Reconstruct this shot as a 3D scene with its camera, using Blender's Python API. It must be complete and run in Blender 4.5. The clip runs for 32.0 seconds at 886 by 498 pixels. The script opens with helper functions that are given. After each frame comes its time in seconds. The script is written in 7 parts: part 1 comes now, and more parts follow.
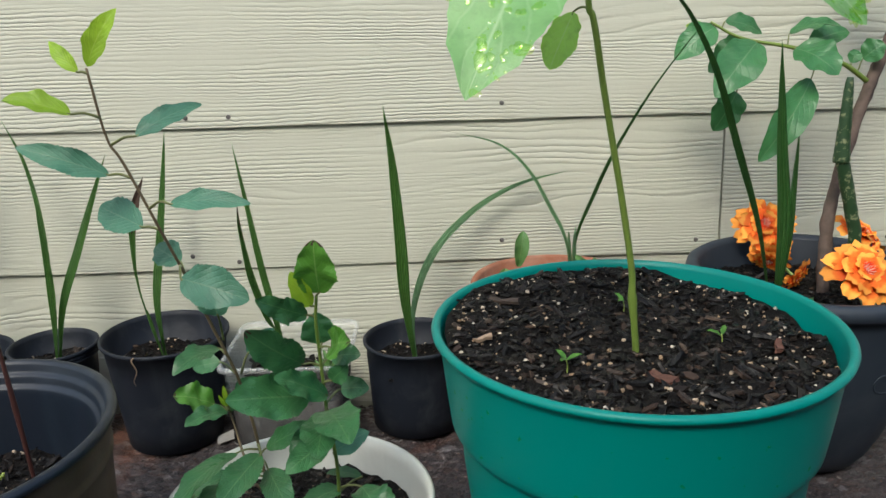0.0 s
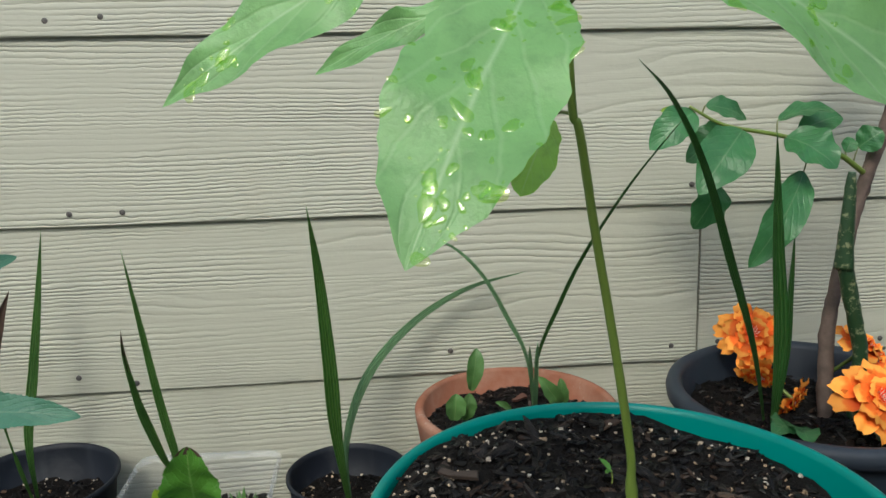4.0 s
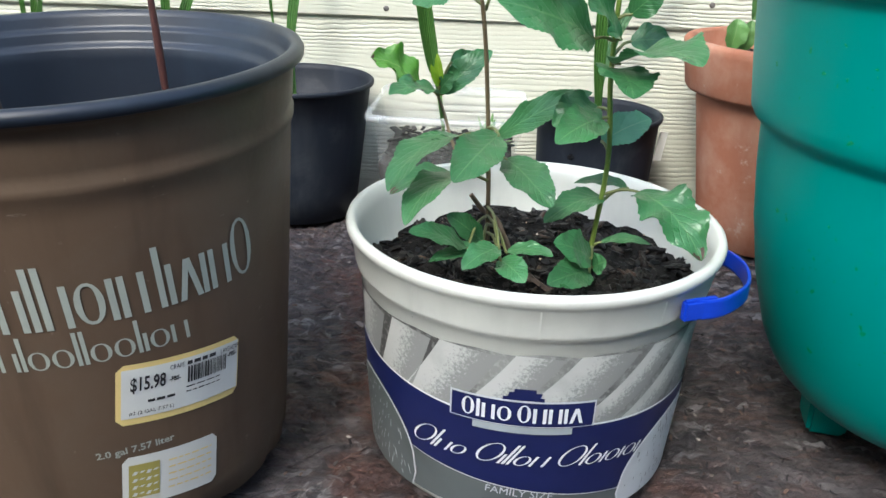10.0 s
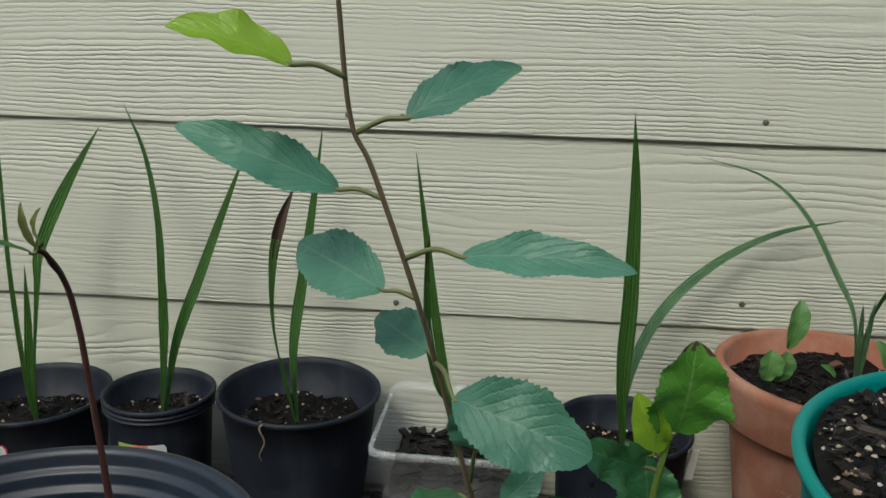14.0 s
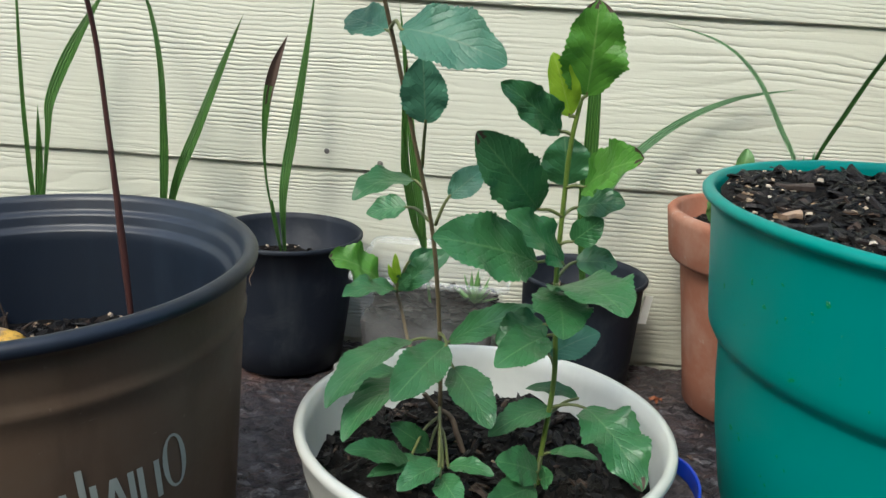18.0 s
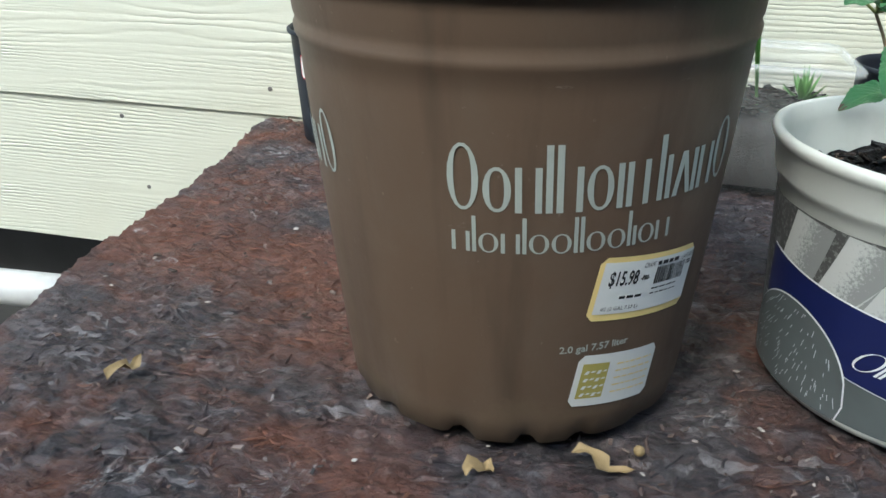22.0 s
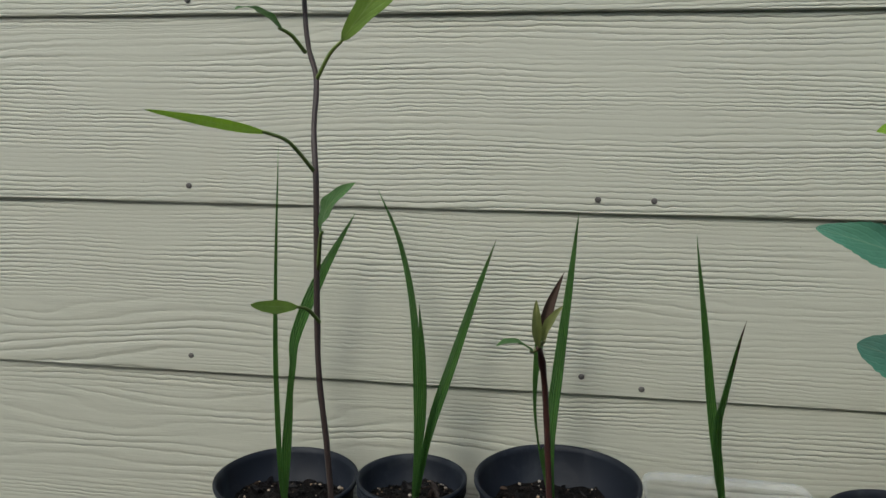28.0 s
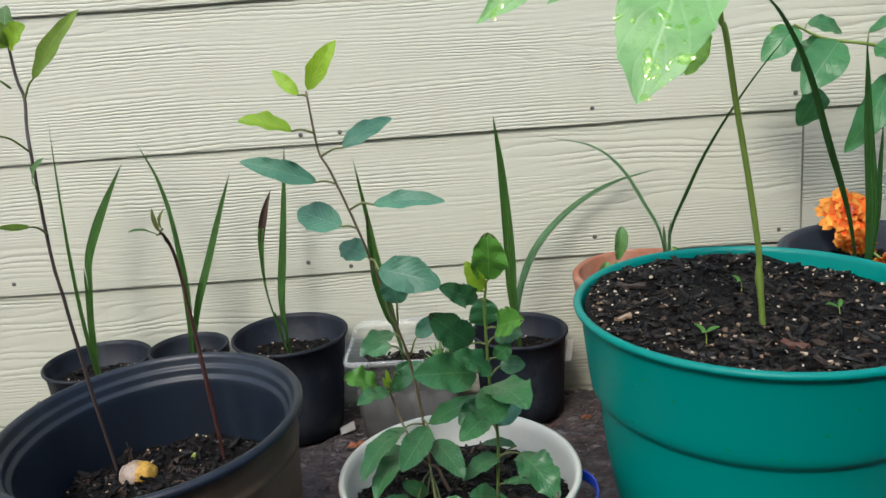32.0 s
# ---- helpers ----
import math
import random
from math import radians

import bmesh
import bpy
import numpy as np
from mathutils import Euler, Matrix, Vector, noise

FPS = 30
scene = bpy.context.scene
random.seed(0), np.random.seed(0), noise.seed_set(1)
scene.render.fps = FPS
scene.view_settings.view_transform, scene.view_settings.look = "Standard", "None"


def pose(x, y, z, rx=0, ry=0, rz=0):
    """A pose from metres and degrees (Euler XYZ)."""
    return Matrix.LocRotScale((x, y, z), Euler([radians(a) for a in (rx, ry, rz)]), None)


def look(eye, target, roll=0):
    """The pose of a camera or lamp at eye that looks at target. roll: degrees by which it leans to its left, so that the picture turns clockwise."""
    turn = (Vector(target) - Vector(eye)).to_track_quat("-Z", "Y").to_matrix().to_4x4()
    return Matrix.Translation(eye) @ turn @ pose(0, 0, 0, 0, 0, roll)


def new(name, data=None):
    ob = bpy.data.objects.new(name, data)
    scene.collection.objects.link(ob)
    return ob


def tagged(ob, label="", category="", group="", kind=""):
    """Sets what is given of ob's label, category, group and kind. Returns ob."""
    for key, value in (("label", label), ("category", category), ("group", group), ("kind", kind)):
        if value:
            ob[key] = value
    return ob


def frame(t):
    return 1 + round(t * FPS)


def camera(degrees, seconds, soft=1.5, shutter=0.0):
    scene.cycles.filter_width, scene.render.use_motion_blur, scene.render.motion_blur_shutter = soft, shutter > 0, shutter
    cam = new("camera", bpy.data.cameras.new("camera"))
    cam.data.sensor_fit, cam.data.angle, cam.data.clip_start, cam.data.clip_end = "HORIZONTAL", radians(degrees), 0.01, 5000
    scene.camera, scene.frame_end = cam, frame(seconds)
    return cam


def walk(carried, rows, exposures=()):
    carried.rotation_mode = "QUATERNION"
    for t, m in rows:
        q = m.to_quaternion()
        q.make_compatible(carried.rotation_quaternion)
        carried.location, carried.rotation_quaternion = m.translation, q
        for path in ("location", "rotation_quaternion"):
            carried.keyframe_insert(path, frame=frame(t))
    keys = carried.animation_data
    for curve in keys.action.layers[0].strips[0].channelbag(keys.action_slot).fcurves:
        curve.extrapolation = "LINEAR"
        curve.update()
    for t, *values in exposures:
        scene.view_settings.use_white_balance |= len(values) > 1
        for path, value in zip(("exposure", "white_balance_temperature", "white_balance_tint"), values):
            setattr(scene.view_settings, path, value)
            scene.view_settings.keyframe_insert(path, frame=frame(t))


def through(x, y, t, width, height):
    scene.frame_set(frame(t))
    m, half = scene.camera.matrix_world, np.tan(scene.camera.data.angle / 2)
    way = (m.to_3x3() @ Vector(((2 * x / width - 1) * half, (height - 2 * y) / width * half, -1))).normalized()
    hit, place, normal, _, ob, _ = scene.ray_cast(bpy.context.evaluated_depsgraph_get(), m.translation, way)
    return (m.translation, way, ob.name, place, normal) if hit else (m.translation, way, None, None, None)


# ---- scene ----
cam = camera(57.1, 32.0)
PATH = [
    (0, (0.009, -0.953, 0.485), (0.07, 0.961, -0.092), -1.5),
    (0.5, (0.007, -0.95, 0.485), (0.062, 0.958, -0.111), -1.7),
    (1, (0.011, -0.933, 0.489), (0.057, 0.983, -0.083), -2.0),
    (1.5, (0.029, -0.878, 0.5), (0.077, 1.053, -0.016), -2.6),
    (2, (0.046, -0.821, 0.517), (0.201, 1.114, 0.034), -2.1),
    (2.2, (0.055, -0.806, 0.521), (0.239, 1.127, 0.044), -2.2),
    (2.5, (0.064, -0.776, 0.524), (0.27, 1.162, 0.078), -1.9),
    (4.5, (0.012, -0.813, 0.482), (0.228, 1.121, 0.023), -0.6),
    (5, (0.019, -0.827, 0.445), (0.283, 1.098, -0.026), -0.3),
    (5.5, (0.03, -0.839, 0.401), (0.328, 1.065, -0.134), -0.4),
    (6, (0.036, -0.836, 0.365), (0.402, 1.041, -0.221), -0.0),
    (6.5, (0.036, -0.85, 0.351), (0.408, 1.008, -0.29), -0.1),
    (7, (0.031, -0.861, 0.324), (0.41, 0.988, -0.34), -0.4),
    (7.5, (0.019, -0.88, 0.313), (0.396, 0.945, -0.411), 0.4),
    (8, (-0.011, -0.894, 0.316), (0.319, 0.919, -0.46), 2.2),
    (8.5, (-0.055, -0.898, 0.308), (0.034, 0.953, -0.443), 1.8),
    (9, (-0.092, -0.876, 0.295), (-0.095, 0.97, -0.475), 1.3),
    (9.5, (-0.113, -0.855, 0.286), (-0.14, 0.974, -0.523), 2.0),
    (10, (-0.122, -0.835, 0.291), (-0.171, 1.001, -0.5), 2.2),
    (10.5, (-0.117, -0.806, 0.305), (-0.17, 1.033, -0.481), 2.5),
    (11, (-0.117, -0.779, 0.332), (-0.145, 1.061, -0.45), 3.5),
    (11.5, (-0.115, -0.763, 0.354), (-0.151, 1.104, -0.362), 2.6),
    (12, (-0.107, -0.754, 0.378), (-0.149, 1.134, -0.282), 2.4),
    (12.5, (-0.106, -0.747, 0.395), (-0.158, 1.148, -0.243), 2.3),
    (13, (-0.112, -0.74, 0.411), (-0.19, 1.168, -0.184), 1.9),
    (13.5, (-0.118, -0.725, 0.429), (-0.239, 1.193, -0.126), 1.8),
    (15.5, (-0.119, -0.732, 0.463), (-0.252, 1.201, -0.032), 1.7),
    (16, (-0.11, -0.748, 0.425), (-0.237, 1.183, -0.08), 1.9),
    (16.5, (-0.102, -0.772, 0.397), (-0.226, 1.166, -0.079), 2.1),
    (17, (-0.094, -0.783, 0.376), (-0.229, 1.147, -0.131), 2.5),
    (17.5, (-0.089, -0.798, 0.361), (-0.215, 1.12, -0.191), 3.1),
    (18, (-0.088, -0.816, 0.344), (-0.209, 1.099, -0.22), 3.5),
    (18.5, (-0.086, -0.831, 0.317), (-0.194, 1.061, -0.322), 3.6),
    (19, (-0.085, -0.851, 0.301), (-0.175, 1.034, -0.364), 4.1),
    (19.5, (-0.091, -0.87, 0.285), (-0.156, 1.022, -0.36), 5.4),
    (20, (-0.102, -0.869, 0.274), (-0.274, 0.984, -0.46), 4.5),
    (20.5, (-0.131, -0.873, 0.265), (-0.325, 0.974, -0.477), 5.1),
    (21, (-0.186, -0.859, 0.264), (-0.527, 0.944, -0.531), 3.1),
    (21.5, (-0.237, -0.865, 0.256), (-0.617, 0.93, -0.539), 2.6),
    (22, (-0.266, -0.861, 0.246), (-0.643, 0.924, -0.575), 1.7),
    (22.5, (-0.262, -0.843, 0.27), (-0.619, 0.945, -0.552), 1.6),
    (23, (-0.264, -0.819, 0.295), (-0.61, 0.976, -0.518), 1.6),
    (23.5, (-0.276, -0.793, 0.325), (-0.625, 1.046, -0.378), 0.9),
    (24, (-0.284, -0.769, 0.347), (-0.628, 1.087, -0.316), 1.4),
    (24.5, (-0.302, -0.751, 0.376), (-0.644, 1.109, -0.275), 1.4),
    (25, (-0.307, -0.733, 0.396), (-0.632, 1.154, -0.182), 0.8),
    (25.5, (-0.304, -0.723, 0.424), (-0.626, 1.18, -0.099), 0.1),
    (26, (-0.309, -0.715, 0.441), (-0.618, 1.21, -0.004), -0.3),
    (26.5, (-0.306, -0.707, 0.453), (-0.629, 1.225, 0.05), -0.7),
    (28.5, (-0.268, -0.77, 0.441), (-0.564, 1.178, 0.096), 1.1),
    (29, (-0.244, -0.816, 0.429), (-0.541, 1.127, 0.062), 1.6),
    (29.5, (-0.21, -0.861, 0.413), (-0.51, 1.078, 0.024), 1.5),
    (30, (-0.167, -0.888, 0.404), (-0.347, 1.059, -0.017), 1.4),
    (30.5, (-0.131, -0.92, 0.4), (-0.225, 1.022, -0.068), 0.5),
    (31, (-0.108, -0.949, 0.424), (-0.147, 0.991, -0.06), -2.0),
    (31.5, (-0.092, -1.0, 0.46), (-0.125, 0.934, -0.049), -3.7),
    (32, (-0.082, -1.023, 0.496), (-0.093, 0.9, -0.052), -4.2),
]
EXPOSURES = [(0, 0.98, 6500, 4), (1, 1.02, 6500, 4), (2, 0.65, 6400, 2), (4.5, 0.6, 6400, 2), (6, 1.25, 6200, 2), (7.5, 2.0, 6100, 5), (8.5, 2.1, 6100, 6), (9, 2.0, 6100, 6), (10, 1.9, 6100, 5), (11, 1.7, 6400, 2), (12, 1.25, 6900, 2), (13, 0.85, 6700, 2), (15.5, 0.35, 6100, 0), (17, 1.05, 6500, 2), (18, 1.3, 6300, 3), (19, 1.7, 6200, 4), (20, 1.75, 6100, 4), (22, 1.65, 5900, 0), (23, 1.42, 6000, 1), (24, 0.98, 6100, 2), (25, 0.85, 6200, 1), (26, 0.46, 6300, 0), (28.5, 0.3, 6300, 4), (30, 0.8, 6300, 6), (32, 1.1, 6300, 6)]
walk(cam, [(t, look(eye, target, roll)) for t, eye, target, roll in PATH], EXPOSURES)

# ---------------------------------------------------------------- light
world = bpy.data.worlds.new("sky")
scene.world = world
world.use_nodes = True
wn, wl = world.node_tree.nodes, world.node_tree.links
sky = wn.new("ShaderNodeTexSky")
sky.sky_type = "NISHITA"
sky.sun_disc = False
sky.sun_elevation, sky.sun_rotation = radians(46), radians(203)
sky.air_density, sky.dust_density, sky.ozone_density = 1.0, 3.0, 1.0
wl.new(sky.outputs[0], wn["Background"].inputs[0])
wn["Background"].inputs[1].default_value = 0.15
sun_data = bpy.data.lights.new("sun", "SUN")
sun_data.energy, sun_data.angle, sun_data.color = 0.7, radians(14), (1.0, 0.97, 0.93)
sun = new("sun", sun_data)
sun.matrix_world = look((-1.05, -2.5, 2.8), (0, 0, 0))


# ---------------------------------------------------------------- materials
def rgb(c):
    return (*c, 1.0)


class Mat:
    """A node material with a principled shader and short ways to add texture to it."""

    def __init__(self, name, base, rough=0.6, metal=0.0, spec=0.5):
        self.m = bpy.data.materials.new(name)
        self.m.use_nodes = True
        self.t = self.m.node_tree
        self.b = self.t.nodes["Principled BSDF"]
        self.b.inputs["Base Color"].default_value = rgb(base)
        self.b.inputs["Roughness"].default_value = rough
        self.b.inputs["Metallic"].default_value = metal
        self.b.inputs["Specular IOR Level"].default_value = spec
        self.base = base
        self.col = None
        self.height = None

    def node(self, kind, **values):
        n = self.t.nodes.new("ShaderNode" + kind)
        for k, v in values.items():
            n.inputs[k.replace("_", " ")].default_value = v
        return n

    def link(self, a, b):
        self.t.links.new(a, b)

    def coords(self, scale=(1, 1, 1), which="Object", turn=(0, 0, 0)):
        c, m = self.node("TexCoord"), self.node("Mapping")
        m.inputs["Scale"].default_value = scale
        m.inputs["Rotation"].default_value = turn
        self.link(c.outputs[which], m.inputs["Vector"])
        return m.outputs[0]

    def noise(self, at, scale, detail=4.0, rough=0.55, warp=0.0):
        n = self.node("TexNoise", Scale=scale, Detail=detail, Roughness=rough, Distortion=warp)
        self.link(at, n.inputs["Vector"])
        return n.outputs["Fac"]

    def ramp(self, fac, *stops):
        r = self.node("ValToRGB")
        e = r.color_ramp.elements
        while len(e) < len(stops):
            e.new(0.5)
        for el, (p, c) in zip(e, stops):
            el.position = p
            el.color = rgb(c) if isinstance(c, tuple) else (c, c, c, 1)
        self.link(fac, r.inputs[0])
        return r.outputs[0]

    def math(self, op, a, b):
        n = self.t.nodes.new("ShaderNodeMath")
        n.operation = op
        for i, v in enumerate((a, b)):
            if isinstance(v, (int, float)):
                n.inputs[i].default_value = v
            else:
                self.link(v, n.inputs[i])
        return n.outputs[0]

    def blend(self, fac, colour, mode="MIX"):
        """Lay a colour (or a colour output) over what the base colour is so far."""
        n = self.t.nodes.new("ShaderNodeMix")
        n.data_type, n.blend_type = "RGBA", mode
        if isinstance(fac, (int, float)):
            n.inputs[0].default_value = fac
        else:
            self.link(fac, n.inputs[0])
        if self.col is None:
            n.inputs[6].default_value = rgb(self.base)
        else:
            self.link(self.col, n.inputs[6])
        if isinstance(colour, tuple):
            n.inputs[7].default_value = rgb(colour)
        else:
            self.link(colour, n.inputs[7])
        self.col = n.outputs[2]
        self.link(self.col, self.b.inputs["Base Color"])
        return self

    def rough(self, fac, low, high):
        n = self.node("MapRange")
        n.inputs["To Min"].default_value, n.inputs["To Max"].default_value = low, high
        self.link(fac, n.inputs["Value"])
        self.link(n.outputs[0], self.b.inputs["Roughness"])
        return self

    def bump(self, fac, strength=0.3, distance=0.002):
        n = self.node("Bump", Strength=strength, Distance=distance)
        self.link(fac, n.inputs["Height"])
        if self.height is not None:
            self.link(self.height, n.inputs["Normal"])
        self.height = n.outputs[0]
        self.link(self.height, self.b.inputs["Normal"])
        return self

    def tint(self, amount):
        """Let each object differ a little in value."""
        i, n = self.node("ObjectInfo"), self.node("MapRange")
        n.inputs["To Min"].default_value, n.inputs["To Max"].default_value = 1 - amount, 1 + amount
        self.link(i.outputs["Random"], n.inputs["Value"])
        h = self.node("HueSaturation")
        self.link(n.outputs[0], h.inputs["Value"])
        if self.col is None:
            h.inputs["Color"].default_value = rgb(self.base)
        else:
            self.link(self.col, h.inputs["Color"])
        self.col = h.outputs[0]
        self.link(self.col, self.b.inputs["Base Color"])
        return self

    def islands(self, *stops):
        g = self.node("NewGeometry")
        r = self.ramp(g.outputs["Random Per Island"], *stops)
        self.col = r
        self.link(r, self.b.inputs["Base Color"])
        return self


def siding_paint():
    m = Mat("siding_paint", (0.486, 0.487, 0.396), 0.5, spec=0.3)
    at = m.coords()
    # each board takes its own piece of the grain
    info = m.node("ObjectInfo")
    shift = m.node("CombineXYZ")
    m.link(m.math("MULTIPLY", info.outputs["Random"], 37.0), shift.inputs[0])
    m.link(m.math("MULTIPLY", info.outputs["Random"], 11.0), shift.inputs[2])
    moved = m.t.nodes.new("ShaderNodeVectorMath")
    m.link(at, moved.inputs[0])
    m.link(shift.outputs[0], moved.inputs[1])

    def stretched(x, z):
        n = m.node("Mapping")
        n.inputs["Scale"].default_value = (x, 1, z)
        m.link(moved.outputs[0], n.inputs["Vector"])
        return n.outputs[0]

    # embossed grain: fine lines some millimetres apart, and zones of wider lines that swirl, break off and leave bare paint
    jag = m.math("MULTIPLY", m.noise(stretched(30, 60), 2.0, 4, 0.65), 0.005)
    wavy = m.t.nodes.new("ShaderNodeVectorMath")
    push = m.node("CombineXYZ")
    m.link(jag, push.inputs[2])
    m.link(moved.outputs[0], wavy.inputs[0])
    m.link(push.outputs[0], wavy.inputs[1])

    def grain(scale, warp, detail, swirl, x):
        n = m.node("Mapping")
        n.inputs["Scale"].default_value = (x, 1, 1)
        m.link(wavy.outputs[0], n.inputs["Vector"])
        w = m.node("TexWave", Scale=scale, Distortion=warp, Detail=detail, Detail_Scale=swirl, Detail_Roughness=0.5)
        w.wave_type, w.bands_direction, w.wave_profile = "BANDS", "Z", "SAW"
        m.link(n.outputs[0], w.inputs["Vector"])
        return m.ramp(w.outputs["Fac"], (0.0, 0.05), (0.22, 0.75), (0.5, 0.9), (0.82, 0.55), (1.0, 0.05))

    dense, loose = grain(68, 20, 2.0, 0.22, 0.14), grain(30, 40, 2.5, 0.36, 0.16)
    zone = m.ramp(m.noise(stretched(0.7, 7), 1.6, 2, 0.5), (0.5, 0.0), (0.6, 1.0))
    mix = m.t.nodes.new("ShaderNodeMix")
    m.link(zone, mix.inputs[0])
    m.link(dense, mix.inputs[2])
    m.link(loose, mix.inputs[3])
    depth = m.ramp(m.noise(stretched(3, 14), 1.5, 4, 0.6), (0.38, 0.12), (0.62, 1.0))
    fine = m.noise(stretched(9.0, 420), 1.5, 2, 0.5, 0.2)
    m.blend(m.ramp(m.noise(at, 5, 4), (0.35, 0.0), (0.75, 0.4)), (0.461, 0.462, 0.374))
    m.blend(m.ramp(m.noise(stretched(1, 0.35), 9, 4), (0.58, 0.0), (0.8, 0.4)), (0.43, 0.4, 0.3))
    m.blend(m.ramp(m.noise(at, 260, 2), (0.75, 0.0), (0.8, 0.6)), (0.26, 0.22, 0.15))
    m.bump(m.math("MULTIPLY", m.math("SUBTRACT", mix.outputs[0], 0.5), depth), 1.0, 0.0012)
    m.bump(fine, 0.4, 0.0003)
    m.bump(m.noise(at, 240, 3), 0.12, 0.0006)
    return m.m


def board_rust():
    """Old strand board: flattened strands that lie every way, stained grey, mauve and rust, with pale specks."""
    m = Mat("weathered_board", (0.055, 0.038, 0.036), 0.62)
    at = m.coords()
    warp = m.t.nodes.new("ShaderNodeVectorMath")
    wn2 = m.node("TexNoise", Scale=14.0, Detail=3.0)
    m.link(at, wn2.inputs["Vector"])
    scl = m.t.nodes.new("ShaderNodeVectorMath")
    scl.operation = "SCALE"
    scl.inputs["Scale"].default_value = 0.03
    m.link(wn2.outputs["Color"], scl.inputs[0])
    m.link(at, warp.inputs[0])
    m.link(scl.outputs[0], warp.inputs[1])
    heights = []
    for turn, scale, reach in ((0.5, 34, 0.75), (-0.7, 60, 0.6), (1.4, 90, 0.5)):
        mp = m.node("Mapping")
        mp.inputs["Rotation"].default_value = (0, 0, turn)
        mp.inputs["Scale"].default_value = (1, 3.2, 1)
        m.link(warp.outputs[0], mp.inputs["Vector"])
        v = m.node("TexVoronoi", Scale=scale)
        m.link(mp.outputs[0], v.inputs["Vector"])
        sep = m.node("SeparateColor")
        m.link(v.outputs["Color"], sep.inputs[0])
        tone = m.ramp(sep.outputs[0], (0.0, (0.018, 0.0165, 0.019)), (0.3, (0.05, 0.044, 0.048)), (0.55, (0.09, 0.068, 0.068)), (0.75, (0.12, 0.072, 0.058)), (0.9, (0.16, 0.14, 0.145)), (1.0, (0.36, 0.34, 0.34)))
        m.blend(m.ramp(sep.outputs[1], (1 - reach, 0.0), (1.0 - reach + 0.05, 0.8)), tone)
        heights.append(m.math("SUBTRACT", sep.outputs[2], m.math("MULTIPLY", v.outputs["Distance"], 0.9)))
    fib = m.noise(m.coords((1, 1.8, 1), turn=(0, 0, 0.5)), 55, 8, 0.8, 0.8)
    m.blend(m.ramp(m.noise(at, 9.0, 6, 0.7, 0.5), (0.46, 0.0), (0.6, 0.65)), (0.108, 0.098, 0.098))
    sx = m.node("SeparateXYZ")
    m.link(at, sx.inputs[0])
    rusty = m.math("SUBTRACT", m.noise(at, 7.0, 6, 0.68, 0.6), m.math("MULTIPLY", sx.outputs["X"], 0.22))
    m.blend(m.ramp(rusty, (0.56, 0.0), (0.7, 0.85)), (0.165, 0.062, 0.034))
    m.blend(m.ramp(m.noise(at, 8.0, 6, 0.7, 0.4), (0.52, 0.0), (0.66, 0.65)), (0.03, 0.028, 0.032))
    m.blend(m.ramp(fib, (0.52, 0.0), (0.7, 0.75)), (0.016, 0.012, 0.012))
    m.blend(m.ramp(m.noise(at, 130, 4, 0.7), (0.58, 0.0), (0.7, 0.5)), (0.15, 0.11, 0.1))
    m.blend(m.ramp(m.noise(at, 30, 6, 0.78, 1.2), (0.61, 0.0), (0.69, 0.8)), (0.45, 0.43, 0.42))
    m.rough(m.noise(at, 20, 3), 0.28, 0.7)
    for h in heights:
        m.bump(h, 1.0, 0.0028)
    m.bump(fib, 1.0, 0.005)
    m.bump(m.noise(at, 300, 5, 0.75), 1.0, 0.002)
    return m.m


def plastic(name, base, rough=0.4, dust=(0.3, 0.28, 0.25), dusty=0.25, scale=18, spec=0.45):
    m = Mat(name, base, rough, spec=spec)
    at = m.coords()
    m.blend(m.ramp(m.noise(at, scale, 5, 0.65, 0.5), (0.5, 0.0), (0.8, dusty)), dust)
    m.blend(m.ramp(m.noise(m.coords((1, 1, 0.12)), 45, 4), (0.55, 0.0), (0.85, dusty * 0.8)), dust)
    m.rough(m.noise(at, 9, 4), rough * 0.8, min(1, rough * 1.5))
    m.bump(m.noise(at, 380, 2), 0.06, 0.0006)
    return m.m


def brown_plastic():
    m = Mat("brown_pot_plastic", (0.1, 0.067, 0.044), 0.45, spec=0.32)
    at = m.coords()
    m.blend(m.ramp(m.noise(at, 14, 6, 0.7, 0.6), (0.46, 0.0), (0.7, 0.55)), (0.11, 0.083, 0.059))
    m.blend(m.ramp(m.noise(m.coords((1, 1, 0.1)), 40, 4, 0.6), (0.52, 0.0), (0.75, 0.45)), (0.035, 0.022, 0.015))
    m.blend(m.ramp(m.noise(m.coords((1, 1, 6), turn=(0.2, 0.3, 0)), 30, 5, 0.7), (0.69, 0.0), (0.73, 0.5)), (0.24, 0.2, 0.165))
    m.blend(m.ramp(m.noise(at, 210, 3, 0.6), (0.7, 0.0), (0.76, 0.5)), (0.2, 0.16, 0.12))
    sz = m.node("SeparateXYZ")
    m.link(at, sz.inputs[0])
    mud = m.math("SUBTRACT", m.math("MULTIPLY", m.noise(at, 30, 6, 0.75), 0.07), sz.outputs["Z"])
    m.blend(m.ramp(m.math("MULTIPLY", mud, 40.0), (0.35, 0.0), (0.8, 0.45)), (0.13, 0.095, 0.06))
    m.rough(m.noise(at, 18, 5, 0.65), 0.32, 0.65)
    m.bump(m.noise(at, 25, 4), 0.2, 0.003)
    m.bump(m.noise(at, 380, 2), 0.08, 0.0006)
    return m.m


